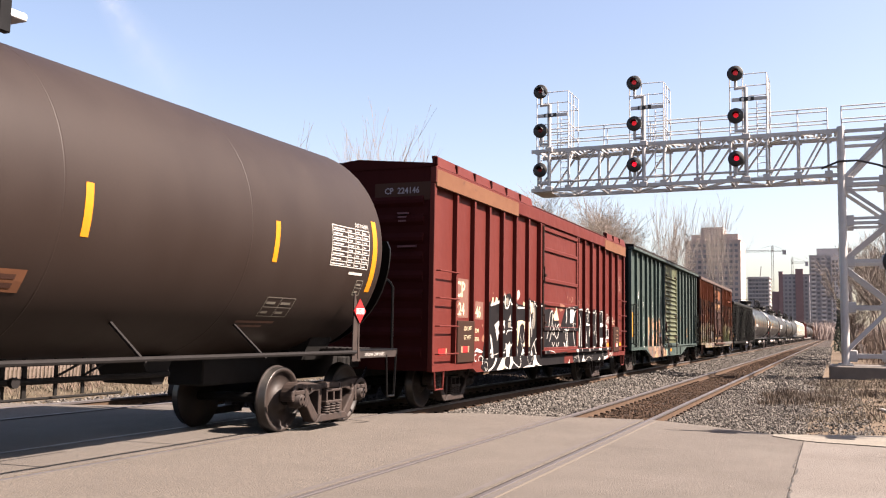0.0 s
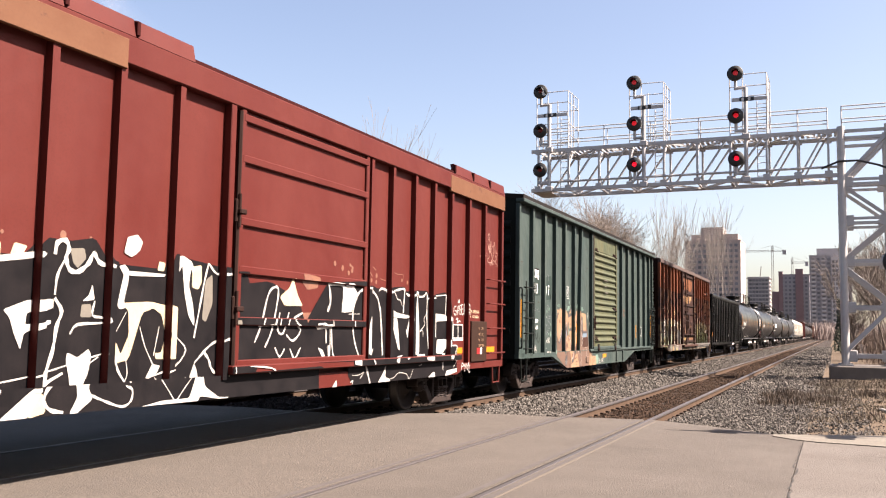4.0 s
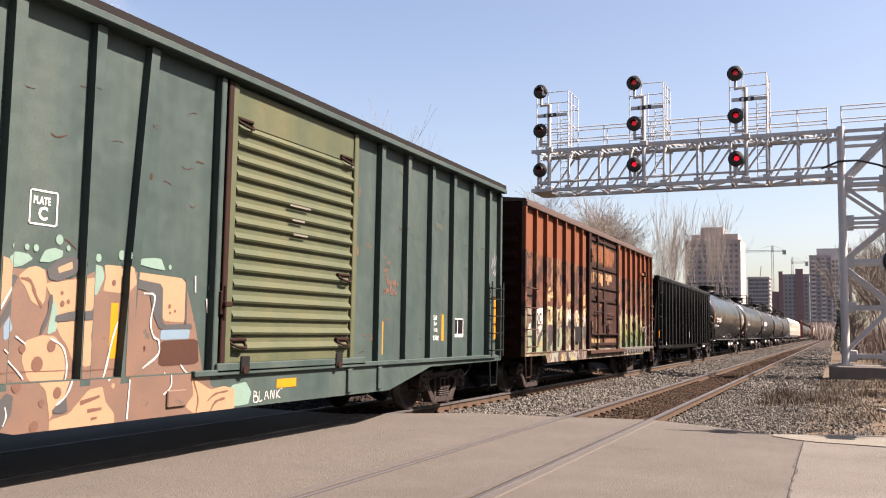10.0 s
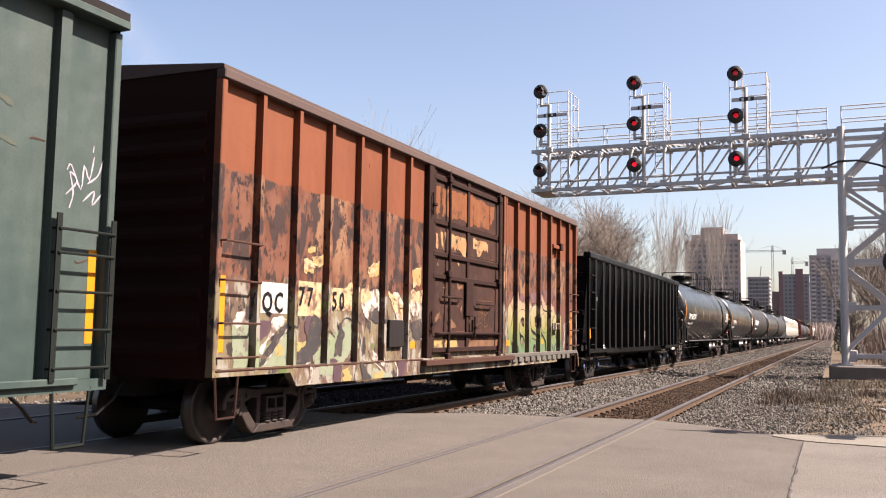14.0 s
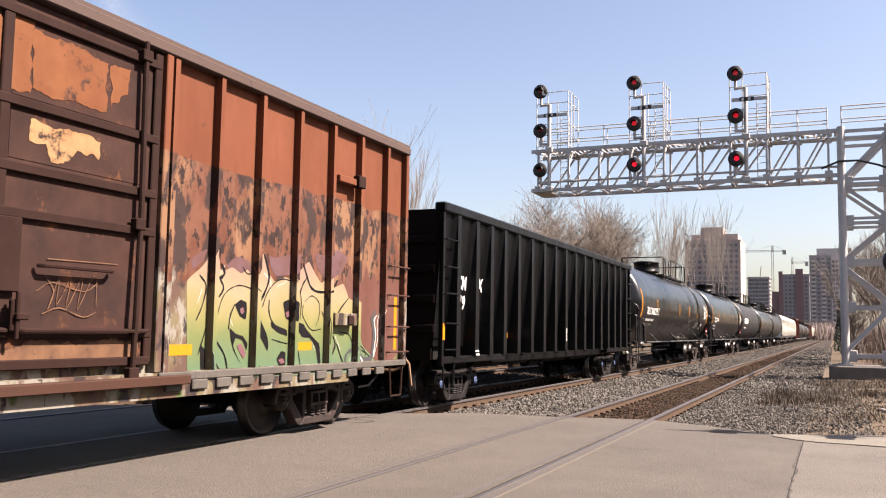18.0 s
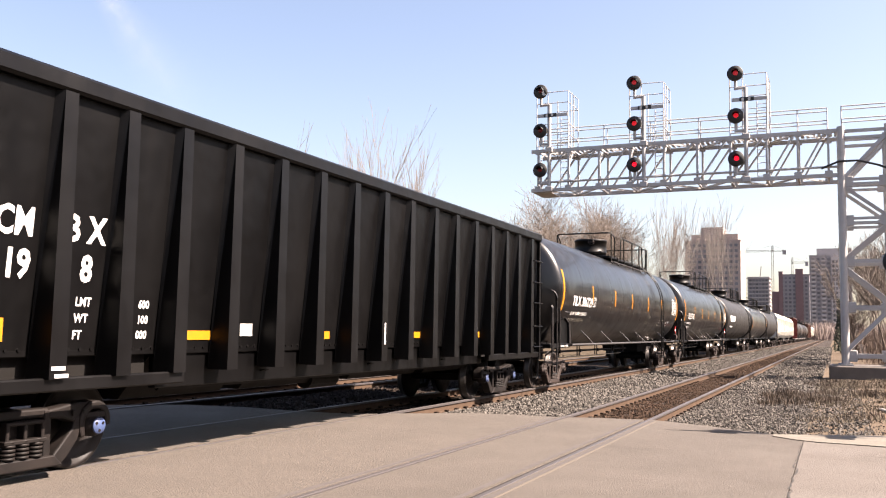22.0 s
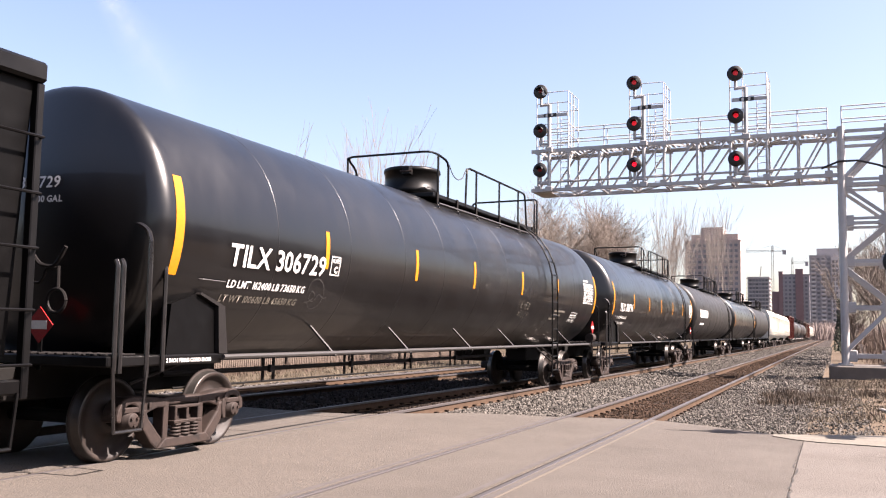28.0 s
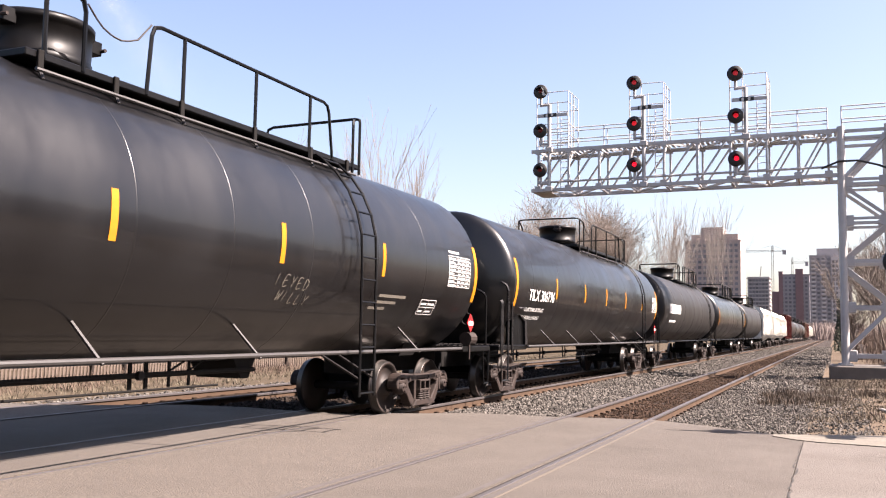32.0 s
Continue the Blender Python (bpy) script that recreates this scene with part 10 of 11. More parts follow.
def tower(label, x0, x1, y, d, z1, wall, cols, floors, balconies=False, margin=0.8, zbase=3.0, wfrac=0.6):
    """A slab tower: wall, parapet, a grid of windows, balconies."""
    b = thing("apartment_tower", label, "apartment tower", pose(x0, y, 0))
    W = x1 - x0
    bm = bmesh.new()
    box(bm, (0, 0, -1), (W, d, z1))
    part("wall", bm, wall, b)
    bm = bmesh.new()
    box(bm, (-0.2, -0.2, z1 + 0.001), (W + 0.2, d + 0.2, z1 + 0.7))
    part("parapet", bm, wall, b)
    cw, fh = (W - 2 * margin) / cols, (z1 - zbase - 0.8) / floors
    bm = bmesh.new()
    box(bm, (0, 0, 0), (cw * wfrac, 0.14, fh * 0.52))
    me = bpy.data.meshes.new("window")
    bm.to_mesh(me)
    bm.free()
    me.materials.append(FAR_GLASS)
    if balconies:
        bm = bmesh.new()
        box(bm, (0, -1.3, 0), (cw * 0.9, 0.0, 0.2))
        box(bm, (0, -1.3, 0.2), (cw * 0.9, -1.2, 1.1))
        mb = bpy.data.meshes.new("balcony")
        bm.to_mesh(mb)
        bm.free()
        mb.materials.append(FAR_PALE)
    for i in range(cols):
        for j in range(floors):
            x, z = margin + cw * (i + 0.5 - wfrac / 2), zbase + fh * (j + 0.3)
            share("window", me, b, pose(x, -0.1, z))
            if balconies and i % 2 == 0:
                share("balcony", mb, b, pose(margin + cw * (i + 0.05), -0.002, z - fh * 0.28))
    return b, W


def storey(b, x0, x1, y0, y1, z0, z1, material, name="penthouse"):
    bm = bmesh.new()
    box(bm, (x0, y0, z0), (x1, y1, z1))
    return part(name, bm, material, b)


t1, W = tower("brown apartment tower with stepped roof storeys, paled as if by haze", -66.4, -40.5, 450, 24, 46.3, FAR_BROWN, 10, 16)
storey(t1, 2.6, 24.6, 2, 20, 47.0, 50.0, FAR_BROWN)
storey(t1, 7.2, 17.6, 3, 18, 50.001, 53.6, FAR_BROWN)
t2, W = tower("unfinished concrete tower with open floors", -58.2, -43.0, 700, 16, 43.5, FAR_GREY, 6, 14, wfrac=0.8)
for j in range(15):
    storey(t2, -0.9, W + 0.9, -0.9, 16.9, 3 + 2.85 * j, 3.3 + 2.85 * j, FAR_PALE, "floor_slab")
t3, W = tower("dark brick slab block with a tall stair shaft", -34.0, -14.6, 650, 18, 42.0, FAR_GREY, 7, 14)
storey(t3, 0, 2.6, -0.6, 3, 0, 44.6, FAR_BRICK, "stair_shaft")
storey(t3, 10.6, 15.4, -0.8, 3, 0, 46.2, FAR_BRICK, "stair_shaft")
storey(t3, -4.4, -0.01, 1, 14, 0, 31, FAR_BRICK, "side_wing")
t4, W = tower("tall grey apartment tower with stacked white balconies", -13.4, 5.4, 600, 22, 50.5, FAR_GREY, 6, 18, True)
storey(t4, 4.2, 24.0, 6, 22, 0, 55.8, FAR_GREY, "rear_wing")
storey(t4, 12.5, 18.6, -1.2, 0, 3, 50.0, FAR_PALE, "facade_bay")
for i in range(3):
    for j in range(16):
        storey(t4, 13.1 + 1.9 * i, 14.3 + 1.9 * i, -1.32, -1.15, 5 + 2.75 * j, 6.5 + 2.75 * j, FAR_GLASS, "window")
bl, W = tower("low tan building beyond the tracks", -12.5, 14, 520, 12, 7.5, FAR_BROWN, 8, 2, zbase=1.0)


def tower_crane(x, y, z, jib, tail, label):
    c = thing("tower_crane", label, "tower crane", pose(x, y, 0))
    bm = bmesh.new()
    for a, b in ((-0.7, -0.7), (0.7, -0.7), (0.7, 0.7), (-0.7, 0.7)):
        tube(bm, (a, b, 0), (a, b, z + 4), 0.16, 4)
    k = 0
    while k * 2.0 < z:
        tube(bm, (-0.7, -0.7, k * 2.0), (0.7, -0.7, k * 2.0 + 2), 0.1, 4)
        k += 1
    part("mast", bm, CRANE_PAINT, c)
    bm = bmesh.new()
    for dz in (0.0, 1.1):
        tube(bm, (-jib, 0, z + dz), (tail, 0, z + dz), 0.17, 4)
    n = int((jib + tail) / 1.6)
    for i in range(n):
        xx = -jib + i * 1.6
        tube(bm, (xx, 0, z + 1.1 * (i % 2)), (xx + 1.6, 0, z + 1.1 * ((i + 1) % 2)), 0.09, 4)
    part("jib", bm, CRANE_PAINT, c)
    bm = bmesh.new()
    box(bm, (tail - 2.4, -0.6, z - 2.2), (tail, 0.6, z + 1.0))
    part("counterweight", bm, FAR_GREY, c)
    bm = bmesh.new()
    tube(bm, (0, 0, z + 5), (-jib * 0.6, 0, z + 1.1), 0.07, 4)
    tube(bm, (0, 0, z + 5), (tail * 0.9, 0, z + 1.1), 0.07, 4)
    tube(bm, (0, 0, z), (0, 0, z + 5), 0.3, 4)
    part("stay", bm, CRANE_PAINT, c)
    return c


tower_crane(-40.9, 705, 63.0, 20.0, 9.4, "tower crane over the building site")
tower_crane(-29.1, 750, 57.5, 0.8, 11.8, "smaller tower crane behind the slab block")
bm = bmesh.new()
tube(bm, (-50.0, 706, 43), (-49.0, 706, 52), 0.35, 5)
tagged(part("site_derrick", bm, CRANE_PAINT), "short derrick standing on the unfinished tower", "derrick")


# ---------------- trees ----------------
def tree(name, label, x, y, height, spread, stems, material, seed, depth=4, trunk=0.16, z0=0.0, rise=0.75, twig=0.012, splits=3):
    """A bare tree: tapered limbs that fork down to fine twigs."""
    rnd = random.Random(seed)
    limbs, twigs = [], []

    def grow(p, d, length, r, level):
        steps = 3 if level < depth - 1 else 2
        for k in range(steps):
            d = (d + Vector((rnd.uniform(-1, 1), rnd.uniform(-1, 1), rnd.uniform(-0.4, 0.9))) * 0.16).normalized()
            q = p + d * length / steps
            r2 = r * 0.82
            (limbs if level < 1 else twigs).append((p, q, r, r2))
            if level < depth and (k > 0 or level > 0):
                for _ in range(splits - (level > 2)):
                    side = Vector((rnd.uniform(-1, 1), rnd.uniform(-1, 1), rnd.uniform(-0.3, 0.9)))
                    nd = (d * rise + side * (1 - rise) * 1.35 * spread).normalized()
                    grow(q, nd, length * rnd.uniform(0.5, 0.75), max(r2 * 0.55, twig), level + 1)
            p, r = q, r2

    t = thing(name, label, "tree", pose(x, y, z0))
    for s in range(stems):
        limbs.clear()
        twigs.clear()
        off = Vector((rnd.uniform(-1, 1), rnd.uniform(-1, 1), 0)) * (0.9 if stems < 6 else 2.4) * (stems > 1)
        lean = Vector((rnd.uniform(-0.2, 0.2) * spread, rnd.uniform(-0.2, 0.2) * spread, 1)).normalized()
        grow(off, lean, height * rnd.uniform(0.5, 0.62), trunk * rnd.uniform(0.7, 1), 0)
        for nm, segs, sides in (("trunk", limbs, 6), ("crown", twigs, 3)):
            V, F = [], []
            for i, (p, q, r, r2) in enumerate(segs):
                d = (q - p).normalized()
                a = d.orthogonal().normalized()
                b = d.cross(a)
                if nm == "trunk" and i:
                    o = len(V) - sides
                    rings = ((q, r2),)
                    a = (last - d * last.dot(d)).normalized()
                    b = d.cross(a)
                else:
                    o = len(V)
                    rings = ((p, r), (q, r2))
                last = a
                for c, rad in rings:
                    for j in range(sides):
                        w = 2 * math.pi * j / sides
                        V.append(c + (a * math.cos(w) + b * math.sin(w)) * rad)
                for j in range(sides):
                    F.append((o + j, o + (j + 1) % sides, o + sides + (j + 1) % sides, o + sides + j))
            me = bpy.data.meshes.new(nm)
            me.from_pydata([tuple(v) for v in V], [], F)
            me.materials.append(material)
            ob = new(nm, me)
            ob.parent = t
    return t


tree("bare_tree", "thin bare saplings rising behind the fence", -22, 41.4, 10.4, 0.42, 4, BARK, 3, 3, 0.04, rise=0.84, twig=0.009, splits=2)
tree("bare_tree", "thin bare saplings rising behind the fence", -22, 44.4, 10.2, 0.46, 4, BARK, 8, 3, 0.04, rise=0.84, twig=0.009, splits=2)
tree("bare_tree", "thin bare saplings rising behind the fence", -22, 30.5, 7.4, 0.7, 3, BARK, 5, 3, 0.035, rise=0.84, twig=0.008, splits=2)
tree("bare_tree", "spreading bare tree beyond the tracks", -25, 98, 12.6, 1.0, 1, BARK, 11, 4, 0.26, rise=0.62, twig=0.016, splits=3)
tree("bare_tree", "spreading bare tree beyond the tracks", -25, 112, 13.2, 1.0, 1, BARK, 12, 4, 0.26, rise=0.62, twig=0.016, splits=3)
tree("bare_tree", "smaller bare tree beyond the tracks", -25, 80, 12.0, 1.15, 1, BARK, 13, 4, 0.20, rise=0.6, twig=0.015, splits=3)
tree("bare_tree", "spreading bare tree beyond the tracks", -27, 90, 12.6, 1.2, 1, BARK, 14, 4, 0.24, rise=0.6, twig=0.016, splits=3)
tree("bare_tree", "spreading bare tree beyond the tracks", -29, 104, 12.8, 1.2, 1, BARK, 15, 4, 0.24, rise=0.6, twig=0.016, splits=3)
tree("bare_tree", "spreading bare tree beyond the tracks", -27, 122, 13.6, 1.2, 1, BARK, 16, 4, 0.24, rise=0.6, twig=0.018, splits=3)
tree("poplar", "tall bare poplar beyond the tracks", -26, 150, 18.5, 0.5, 4, BARK_PALE, 21, 3, 0.16, rise=0.88, twig=0.022, splits=2)
tree("poplar", "tall bare poplar beyond the tracks", -26, 162, 19.5, 0.5, 3, BARK_PALE, 22, 3, 0.16, rise=0.88, twig=0.022, splits=2)
tree("poplar", "tall bare poplar before the brown tower", -26, 200, 23.0, 0.5, 2, BARK_PALE, 23, 3, 0.17, rise=0.88, twig=0.025, splits=2)
tree("poplar", "tall bare poplar before the brown tower", -26, 225, 25.0, 0.5, 2, BARK_PALE, 24, 3, 0.17, rise=0.88, twig=0.028, splits=2)
tree("poplar", "tall bare poplar before the brown tower", -27, 260, 26.0, 0.5, 2, BARK_PALE, 25, 3, 0.17, rise=0.88, twig=0.03, splits=2)
for k, (x, y, h) in enumerate(((3.2, 62, 6.0), (5.0, 70, 7.5), (2.6, 78, 6.5), (4.0, 56, 5.0), (6.5, 60, 8.0), (1.9, 70, 4.2), (3.2, 95, 8.0), (2.4, 110, 9.5))):
    tree("bare_tree", "reddish-brown leafless tree behind the signal mast", x, y, h, 0.9, 2, BARK, 40 + k, 3, 0.09, rise=0.7, twig=0.016)


def evergreen(x, y, h, w, seed):
    rnd = random.Random(seed)
    t = thing("evergreen", "dark narrow evergreen beside the far track", "tree", pose(x, y, 0))
    bm = bmesh.new()
    tube(bm, (0, 0, 0), (0, 0, h), 0.12, 6, 0.02)
    part("trunk", bm, BARK, t)
    V, F = [], []
    for _ in range(1500):
        z = rnd.uniform(0.2, h)
        r = w * (1 - z / h * 0.75) * math.sqrt(rnd.random())
        a = rnd.uniform(0, 6.28)
        c = Vector((r * math.cos(a), r * math.sin(a), z))
        o = len(V)
        u = Vector((rnd.uniform(-1, 1), rnd.uniform(-1, 1), rnd.uniform(-0.5, 1))).normalized() * 0.22
        v = u.orthogonal().normalized() * 0.07
        V += [c - v, c + v, c + u]
        F.append((o, o + 1, o + 2))
    me = bpy.data.meshes.new("crown")
    me.from_pydata([tuple(v) for v in V], [], F)
    me.materials.append(NEEDLES)
    ob = new("crown", me)
    ob.parent = t


NEEDLES = mat("needles", (0.022, 0.03, 0.018), 0.9, tint=(0.035, 0.04, 0.022))
evergreen(0.55, 90, 4.9, 0.75, 61)
evergreen(1.5, 97, 4.2, 0.8, 62)


# ---------------- brush, grass and weeds ----------------
def tufts(name, label, material, spots, blade, width, seed, lean=0.35):
    """Dry stalks over many spots (x, y, z, height, count, radius), as one growth."""
    rnd = random.Random(seed)
    V, F = [], []
    for x, y, z, h, n, rad in spots:
        for _ in range(n):
            a, r = rnd.uniform(0, 6.28), rad * math.sqrt(rnd.random())
            p = Vector((x + r * math.cos(a), y + r * math.sin(a), z))
            hh = h * rnd.uniform(0.45, 1.0)
            q = p + Vector((rnd.uniform(-lean, lean), rnd.uniform(-lean, lean), 1)) * hh
            s = Vector((rnd.uniform(-1, 1), rnd.uniform(-1, 1), 0)).normalized() * width
            m = p.lerp(q, 0.55) + Vector((0, 0, hh * 0.06))
            o = len(V)
            V += [p - s, p + s, m + s * 0.8, m - s * 0.8, q]
            F += [(o, o + 1, o + 2, o + 3), (o + 3, o + 2, o + 4)]
    me = bpy.data.meshes.new(name)
    me.from_pydata([tuple(v) for v in V], [], F)
    me.materials.append(material)
    return tagged(new(name, me), label, name.replace("_", " "), kind="stuff")


rnd = random.Random(7)
spots = []
for _ in range(460):                      # verge by the gantry
    x, y = rnd.uniform(-0.7, 5.0), rnd.uniform(21, 38)
    dense = noise.noise((x * 0.5, y * 0.25, 4))
    if dense > 0.04:
        spots.append((x, y, ground_z(x, y), rnd.uniform(0.08, 0.24), 30, 0.4))
for x, y, r in ((-1.15, 27.3, 0.6), (-1.3, 24.4, 0.5), (-0.6, 28.6, 0.8), (1.1, 28.0, 0.6), (-0.5, 26.0, 0.7), (2.2, 27.5, 0.8)):
    spots += [(x + rnd.uniform(-r, r), y + rnd.uniform(-r, r), ground_z(x, y), rnd.uniform(0.12, 0.30), 44, 0.32) for _ in range(13)]
tufts("dry_weeds", "brown dry weeds on the gravel verge", WEED_M, spots, 0.4, 0.006, 71)
spots = []
for _ in range(900):
    x, y = rnd.uniform(-0.6, 5.5), rnd.uniform(19.5, 38)
    if noise.noise((x * 0.45, y * 0.3, 9)) > -0.15:
        spots.append((x, y, ground_z(x, y), rnd.uniform(0.05, 0.13), 26, 0.3))
tufts("dry_grass", "matted dry grass on the gravel verge", DRY, spots, 0.2, 0.008, 77, 0.9)
spots = [(rnd.uniform(-0.9, 4.5), rnd.uniform(17.5, 22), -0.16, 0.10, 8, 0.3) for _ in range(120)]
tufts("dry_weeds", "sparse dry weeds among gravel", DRY, spots, 0.2, 0.005, 72)
spots = [(rnd.uniform(-21, -15.3), rnd.uniform(9, 60), -0.02, rnd.uniform(0.05, 0.2), 16, 0.5) for _ in range(800)]
tufts("dry_grass", "dull dry grass on the bank before the fence", BANK_GRASS, spots, 0.4, 0.010, 73, 0.8)
spots = [(rnd.uniform(-19.4, -16.5), rnd.uniform(12, 50), 0.03, rnd.uniform(0.15, 0.5), 26, 0.6) for _ in range(170)]
tufts("brush", "low tangled brush on the bank before the fence", SCRUB, spots, 0.6, 0.007, 79, 0.8)
spots = [(rnd.uniform(-34, -22.5), rnd.uniform(12, 130), 0.6, rnd.uniform(1.0, 2.6), 34, 1.3) for _ in range(420)]
tufts("brush", "brown leafless brush along the bank", SCRUB, spots, 2, 0.016, 74)
spots = [(rnd.uniform(1.5, 9), rnd.uniform(52, 130), 0.0, rnd.uniform(0.8, 3.2), 80, 1.0) for _ in range(170)]
tufts("brush", "reddish-brown brush behind the signal mast", SCRUB, spots, 2, 0.008, 75)
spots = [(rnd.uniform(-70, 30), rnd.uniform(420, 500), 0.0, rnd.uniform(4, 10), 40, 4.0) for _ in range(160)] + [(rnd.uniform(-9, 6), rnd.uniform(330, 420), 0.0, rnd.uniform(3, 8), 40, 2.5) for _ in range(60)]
tufts("far_woods", "brown woods in the distance, haze put into their colour", FAR_SCRUB, spots, 6, 0.12, 76)

# unseen bare woods, added on the near side and behind to block low sky
rw = random.Random(29)
spots = [(rw.uniform(26, 36), rw.uniform(-70, 70), 0.0, rw.uniform(6, 11), 46, 2.2) for _ in range(330)]
spots += [(rw.uniform(-60, 36), rw.uniform(-75, -62), 0.0, rw.uniform(6, 11), 46, 2.2) for _ in range(230)]
tufts("roadside_woods", "unseen brown leafless woods, added to block low sky light", SCRUB, spots, 6, 0.16, 78, 0.3)

# ---------------- fence beyond the third track ----------------
pk = thing("slat_fence", "pale weathered slat fence on the bank", "fence", pose(-19.8, 0, 0))
V, F = [], []
for i in range(330):
    y = 11 + i * 0.128
    z = 0.0 + 0.04 * noise.noise((y * 0.3, 0, 0))
    h = 1.15 + 0.03 * math.sin(i * 2.7)
    o = len(V)
    V += [(0, y, z), (0, y + 0.062, z), (0.02, y + 0.062, z), (0.02, y, z), (0, y, z + h), (0, y + 0.062, z + h), (0.02, y + 0.062, z + h), (0.02, y, z + h)]
    F += [tuple(o + k for k in q) for q in ((0, 1, 5, 4), (1, 2, 6, 5), (2, 3, 7, 6), (3, 0, 4, 7), (4, 5, 6, 7))]
me = bpy.data.meshes.new("slat")
me.from_pydata(V, [], F)
me.materials.append(PICKET)
ob = tagged(new("slat", me), kind="stuff")
ob.parent = pk
for y in (14.2, 19.9, 21.2, 25.4, 30.0, 35.0, 40.0, 45.0, 50.0):
    bm = bmesh.new()
    rbox(bm, (0.02, y, -0.1), (0.12, y + 0.1, 1.3), 0.01)
    part("post", bm, FENCE, pk)
for z in (0.35, 0.95):
    bm = bmesh.new()
    box(bm, (-0.035, 11, z), (-0.002, 53, z + 0.08))
    part("fence_rail", bm, PICKET, pk)

# ---------------- small things on the verge ----------------
bm = bmesh.new()
lathe(bm, [(-0.15, 0.0), (-0.15, 0.032), (-0.13, 0.04), (-0.02, 0.037), (0.06, 0.04), (0.10, 0.028), (0.125, 0.014), (0.15, 0.014), (0.152, 0.0)], "y", 10, centre=(0, 0, 0.04))
lt = part("litter", bm, SPRAY_WHITE)
lt.matrix_basis = pose(0.98, 22.6, -0.10, 8, 12, 40)
tagged(lt, "crushed white plastic bottle in the weeds", "litter")
for x in (1.05, 1.75):
    cab = thing("relay_box", "white round-topped trackside relay box behind the mast", "relay box", pose(x, 70, 0), "relay boxes")
    bm = bmesh.new()
    prism(bm, [(-0.28, 0.15), (0.28, 0.15), (0.28, 0.75), (0.2, 0.95), (0.0, 1.03), (-0.2, 0.95), (-0.28, 0.75)], "y", -0.25, 0.25)
    bmesh.ops.recalc_face_normals(bm, faces=bm.faces[:])
    part("body", bm, WHITE_HOPPER, cab)
    bm = bmesh.new()
    rbox(bm, (-0.32, -0.3, -0.1), (0.32, 0.3, 0.15), 0.02)
    part("base", bm, CONCRETE, cab)

# ---------------- sleepers and ballast stones ----------------
bm = bmesh.new()
rbox(bm, (-1.3, -0.115, -0.18), (1.3, 0.115, 0.0), 0.02)
TIE_MESH = bpy.data.meshes.new("sleeper")
bm.to_mesh(TIE_MESH)
bm.free()
TIE_MESH.materials.append(TIE)
bm = bmesh.new()
rbox(bm, (-0.09, -0.10, 0.0), (0.09, 0.10, 0.018), 0.004)
PLATE_MESH = bpy.data.meshes.new("tie_plate")
bm.to_mesh(PLATE_MESH)
bm.free()
PLATE_MESH.materials.append(RAIL_SIDE)
bm = bmesh.new()
rbox(bm, (-0.035, -0.055, 0.0), (0.035, 0.055, 0.035), 0.008)
CLIP_MESH = bpy.data.meshes.new("rail_clip")
bm.to_mesh(CLIP_MESH)
bm.free()
CLIP_MESH.materials.append(CLIP)
rnd = random.Random(17)
for tr, (cx, tz) in zip(tracks, TRACKS):
    y = road_edge(cx) + 0.35
    while y < 90:
        share("sleeper", TIE_MESH, tr, pose(rnd.uniform(-0.05, 0.05), y, -0.186 + rnd.uniform(-0.012, 0.006), 0, 0, rnd.uniform(-1, 1)))
        if y < 34:
            for s in (-1, 1):
                pl = share("tie_plate", PLATE_MESH, tr, pose(s * 0.7535, y, -0.178))
                for k in (-1, 1):
                    share("rail_clip", CLIP_MESH, pl, pose(k * 0.085, 0, 0.018))
        y += 0.51


def stones(name, label, areas, seed, material=STONE):
    """Broken stone, one growth: each stone a small squashed octahedron."""
    rnd = random.Random(seed)
    V, F = [], []
    for x0, x1, y0, y1, n, s0, s1 in areas:
        for _ in range(n):
            x, y = rnd.uniform(x0, x1), y0 + (y1 - y0) * rnd.random() ** 1.5
            if y < road_edge(x) + 0.03 or (x > -0.95 and y < np.interp(x, (-0.9, 0.72, 5), (15.5, 16.25, 17.5))):
                continue
            if any(abs(abs(x - c) - 0.7535) < 0.09 for c, _ in TRACKS):
                continue
            s = rnd.uniform(s0, s1)
            z = ground_z(x, y) + s * 0.2 + 0.03 * noise.noise((x * 1.3, y * 1.3, 0))
            m = Euler((rnd.uniform(0, 6), rnd.uniform(0, 6), rnd.uniform(0, 6))).to_matrix()
            o = len(V)
            for c in ((1, 0, 0), (-1, 0, 0), (0, 1, 0), (0, -1, 0), (0, 0, 1), (0, 0, -1)):
                v = m @ (Vector(c) * s * rnd.uniform(0.35, 0.75))
                V.append((x + v.x, y + v.y, z + v.z))
            F += [tuple(o + k for k in q) for q in ((0, 2, 4), (2, 1, 4), (1, 3, 4), (3, 0, 4), (2, 0, 5), (1, 2, 5), (3, 1, 5), (0, 3, 5))]
    me = bpy.data.meshes.new(name)
    me.from_pydata(V, [], F)
    me.materials.append(material)
    return tagged(new(name, me), label, "gravel", kind="stuff")


stones("ballast_stones", "loose grey crushed stone beside the rails",
       [(-7.2, -4.75, 14, 30, 13000, 0.04, 0.085), (-7.2, -4.75, 30, 60, 5000, 0.06, 0.11), (-3.1, -0.5, 15, 30, 14000, 0.025, 0.066), (-3.1, -0.5, 30, 60, 4000, 0.06, 0.11),
        (-15, -13, 9, 40, 4000, 0.05, 0.09), (-0.5, 0.6, 14.5, 40, 4200, 0.02, 0.065), (0.6, 4.5, 14.5, 40, 5200, 0.012, 0.04), (-7.2, -4.75, 60, 150, 4500, 0.09, 0.16), (-3.1, -0.3, 60, 150, 4500, 0.09, 0.16)], 91)
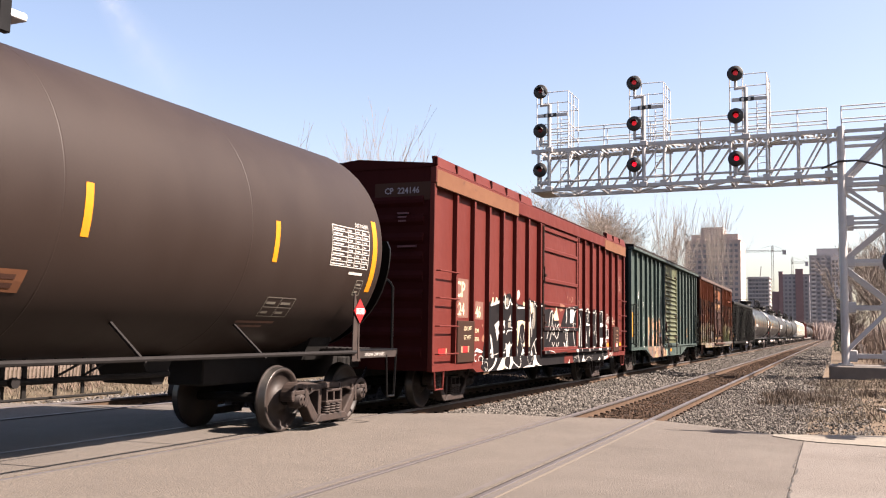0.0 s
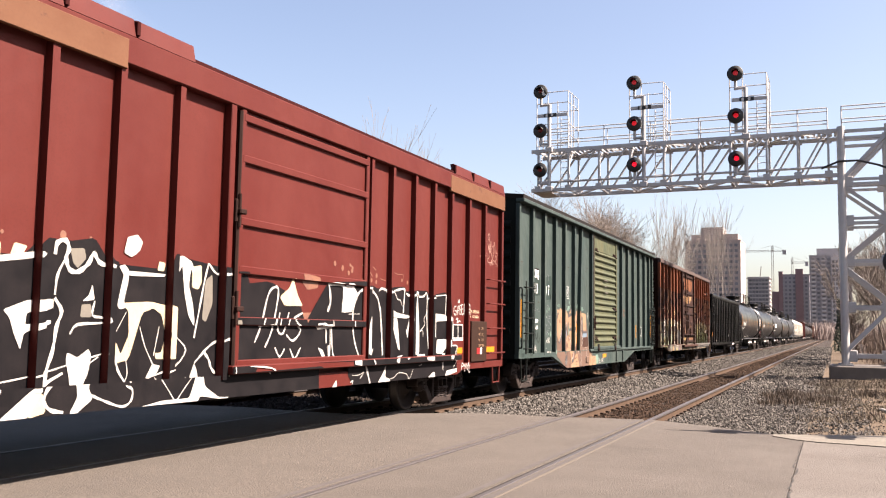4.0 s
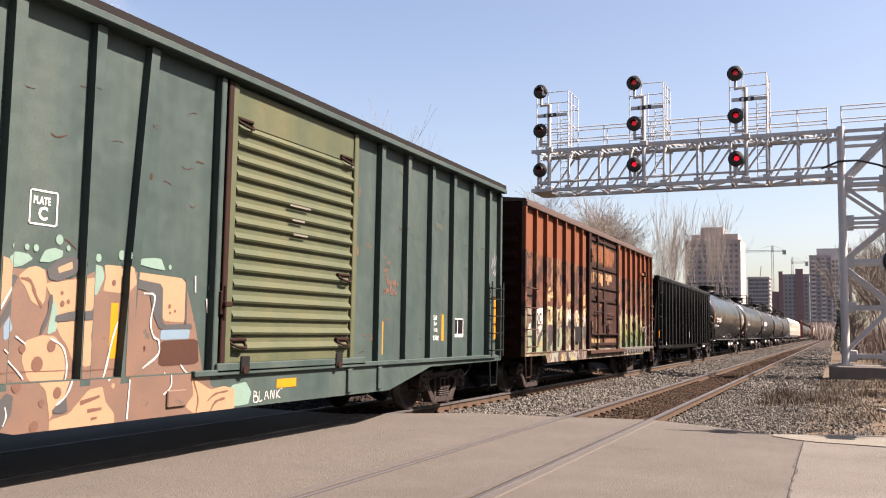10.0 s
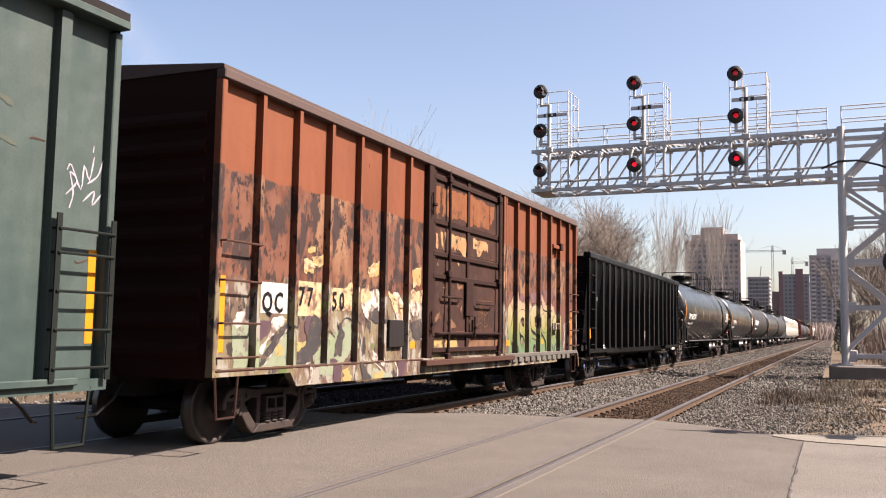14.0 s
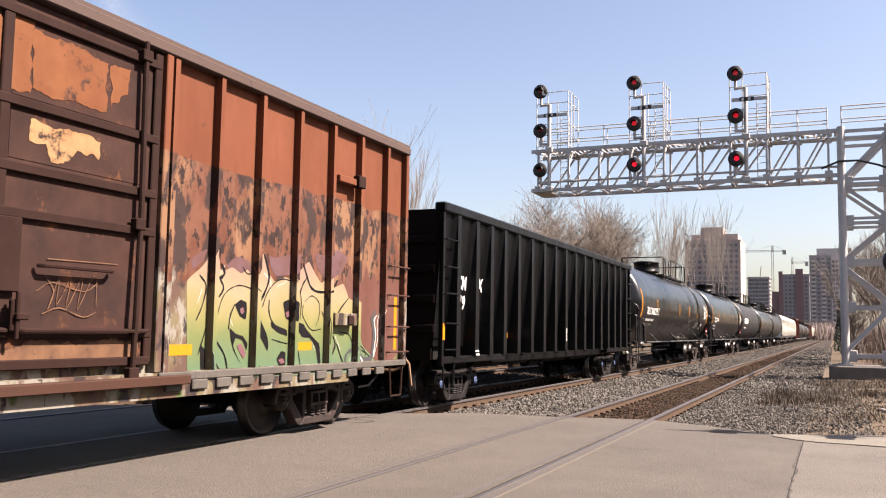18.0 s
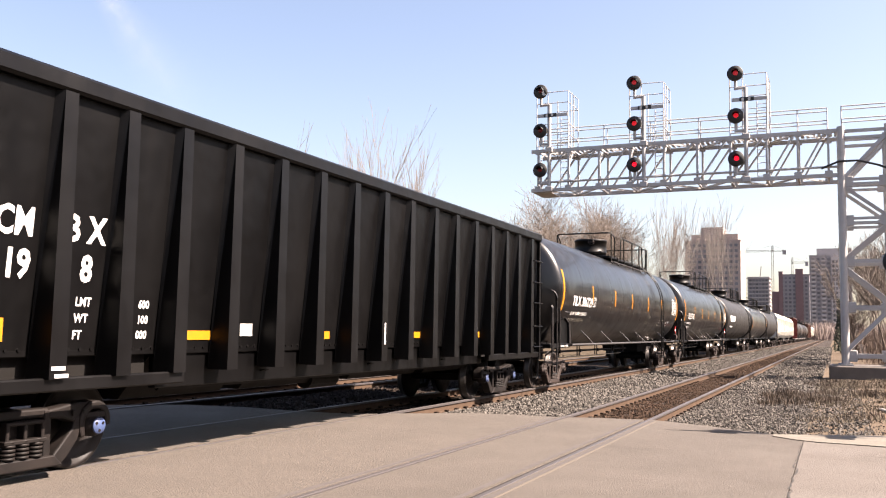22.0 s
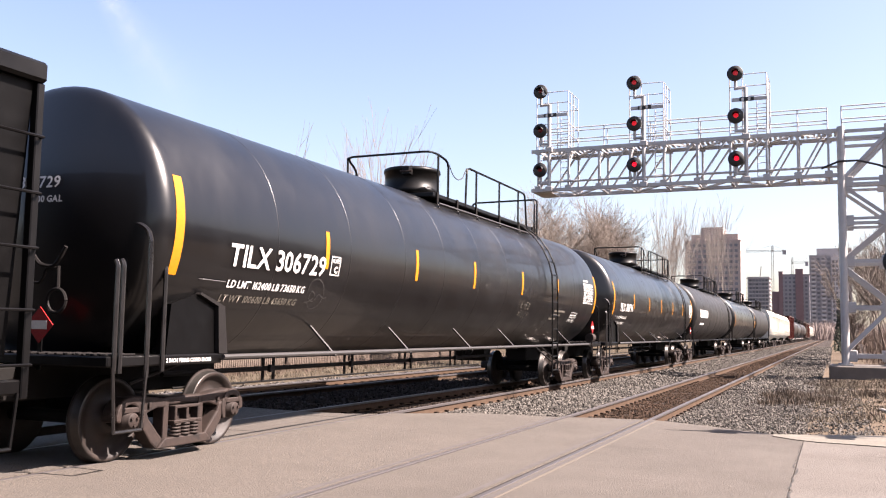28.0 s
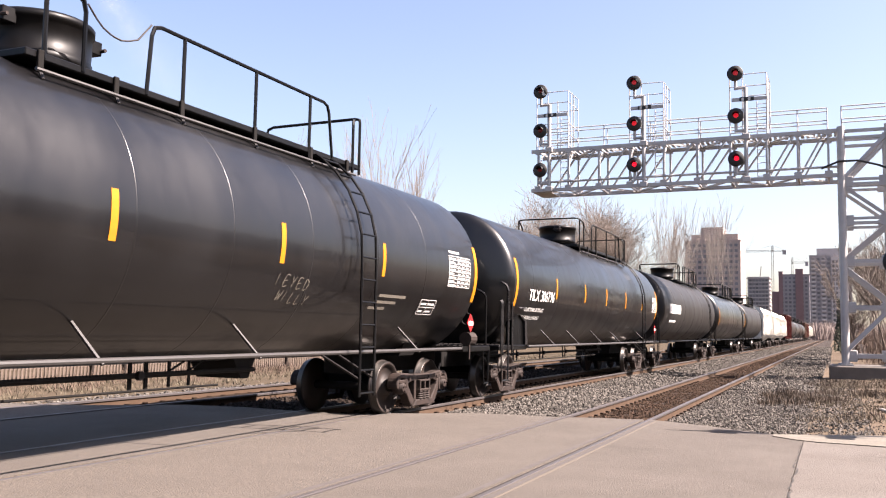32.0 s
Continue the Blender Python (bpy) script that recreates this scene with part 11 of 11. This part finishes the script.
stones("track_stones", "dark stained stone between the rails", [(-4.6, -3.2, 16.5, 50, 7500, 0.025, 0.06), (-4.6, -3.2, 50, 110, 3000, 0.06, 0.1)], 92, DARK_STONE)
stones("track_stones", "stone under the train, its shadow put into the dark colour", [(-11.3, -8.9, 12, 40, 5000, 0.05, 0.09), (-8.7, -7.4, 14, 45, 3000, 0.03, 0.06)], 93, SHADOW_STONE)

# ---------------- a fading vapour trail, high and far ----------------
TRAIL = bpy.data.materials.new("vapour")
TRAIL.use_nodes = True
tn = TRAIL.node_tree
for n in list(tn.nodes):
    tn.nodes.remove(n)
o = tn.nodes.new("ShaderNodeOutputMaterial")
mx = tn.nodes.new("ShaderNodeMixShader")
tp = tn.nodes.new("ShaderNodeBsdfTransparent")
tl = tn.nodes.new("ShaderNodeBsdfTranslucent")
tl.inputs[0].default_value = (0.9, 0.9, 0.92, 1)
uv = tn.nodes.new("ShaderNodeUVMap")
sx = tn.nodes.new("ShaderNodeSeparateXYZ")
tn.links.new(uv.outputs[0], sx.inputs[0])


def vapour_step(op, a, b):
    q = tn.nodes.new("ShaderNodeMath")
    q.operation = op
    for i, v in enumerate((a, b)):
        if isinstance(v, float):
            q.inputs[i].default_value = v
        else:
            tn.links.new(v, q.inputs[i])
    return q.outputs[0]


across = vapour_step("SUBTRACT", 1.0, vapour_step("ABSOLUTE", sx.outputs[0], 0.0))
across = vapour_step("POWER", across, 1.6)
wisp = tn.nodes.new("ShaderNodeTexNoise")
wisp.inputs["Scale"].default_value, wisp.inputs["Detail"].default_value = 0.02, 4
tc = tn.nodes.new("ShaderNodeTexCoord")
tn.links.new(tc.outputs["Object"], wisp.inputs[0])
fade = vapour_step("MULTIPLY", across, vapour_step("MULTIPLY", vapour_step("SUBTRACT", 1.0, sx.outputs[1]), wisp.outputs["Fac"]))
tn.links.new(vapour_step("MULTIPLY", fade, 0.30), mx.inputs[0])
tn.links.new(tp.outputs[0], mx.inputs[1])
tn.links.new(tl.outputs[0], mx.inputs[2])
tn.links.new(mx.outputs[0], o.inputs[0])
bm = bmesh.new()
lay = bm.loops.layers.uv.new("UVMap")
rows = []
for i in range(13):
    k = i / 12 * 1.2 - 0.15
    c = Vector((-1491 + 255 * k, 1500, 732 - 290 * k))
    w = 34 + 62 * k
    rows.append([(bm.verts.new(c + Vector((j * w, 0, j * w * 0.75))), (j, max(0.0, i / 12))) for j in (-1, 0, 1)])
for a, b in zip(rows, rows[1:]):
    for j in (0, 1):
        quad = (a[j], a[j + 1], b[j + 1], b[j])
        f = bm.faces.new([v for v, _ in quad])
        for lp, (_, u) in zip(f.loops, quad):
            lp[lay].uv = u
trail = tagged(part("vapour_trail", bm, TRAIL), "faint white vapour trail dissolving in the blue sky", "vapour trail", kind="structure")

# ---------------- cracks in the road ----------------
CRACK = mat("crack", (0.012, 0.010, 0.009), 0.95, tint=(0.02, 0.017, 0.015), scale=6)


def crack(way, width, seed, step=0.16):
    """A wandering dark crack, a sliver above the surface it runs over."""
    rnd = random.Random(seed)
    bm = bmesh.new()
    edge = []
    for (xa, ya), (xb, yb) in zip(way, way[1:]):
        n = max(2, int(math.hypot(xb - xa, yb - ya) / step))
        nx, ny = yb - ya, xa - xb
        k = math.hypot(nx, ny)
        nx, ny = nx / k, ny / k
        for i in range(n):
            t = i / n
            w = width * rnd.uniform(0.25, 1.3)
            o = rnd.uniform(-1, 1) * width * 1.6
            x, y = xa + (xb - xa) * t + nx * o, ya + (yb - ya) * t + ny * o
            z = road_z(x) + 0.004
            edge.append((bm.verts.new((x - nx * w / 2, y - ny * w / 2, z)), bm.verts.new((x + nx * w / 2, y + ny * w / 2, z))))
    for (a, b), (c, d) in zip(edge, edge[1:]):
        f = bm.faces.new((a, b, d, c))
        f.normal_update()
        if f.normal.z < 0:
            f.normal_flip()
    part("road_crack", bm, CRACK, road)


crack(((-0.44, 2.0), (-0.47, 6.0), (-0.45, 10.0), (-0.47, 14.6)), 0.022, 1)
crack(((-1.6, 14.2), (-1.2, 13.9), (-0.9, 14.1)), 0.014, 4)
crack(((0.2, 13.4), (0.7, 13.3), (1.2, 13.5)), 0.014, 5)
crack(((-2.9, 12.6), (-2.4, 12.5), (-2.1, 12.8)), 0.012, 6)


# ---------------- movement ----------------
SHIFT = (0.0, 3.118, 6.19, 9.206, 12.197, 15.175, 18.123, 21.065, 23.952, 26.814, 29.665, 32.492, 35.33, 38.141, 40.923, 43.651, 46.322, 48.981, 51.628,
         54.279, 56.918, 59.532, 62.128, 64.72, 67.232, 69.75, 72.242, 74.723, 77.192, 79.634, 82.055, 84.461, 86.858)


def motions():
    for car, y0 in CARS:
        walk(car, [(float(t), pose(XC, y0 - s, ZR)) for t, s in enumerate(SHIFT)])
    steps = [0.2 * i for i in range(161)]
    ways = np.interp(steps, range(33), SHIFT)
    for ax, y in WHEELSETS:
        walk(ax, [(t, pose(0, y, WR, math.degrees(s / WR))) for t, s in zip(steps, ways)])


motions()
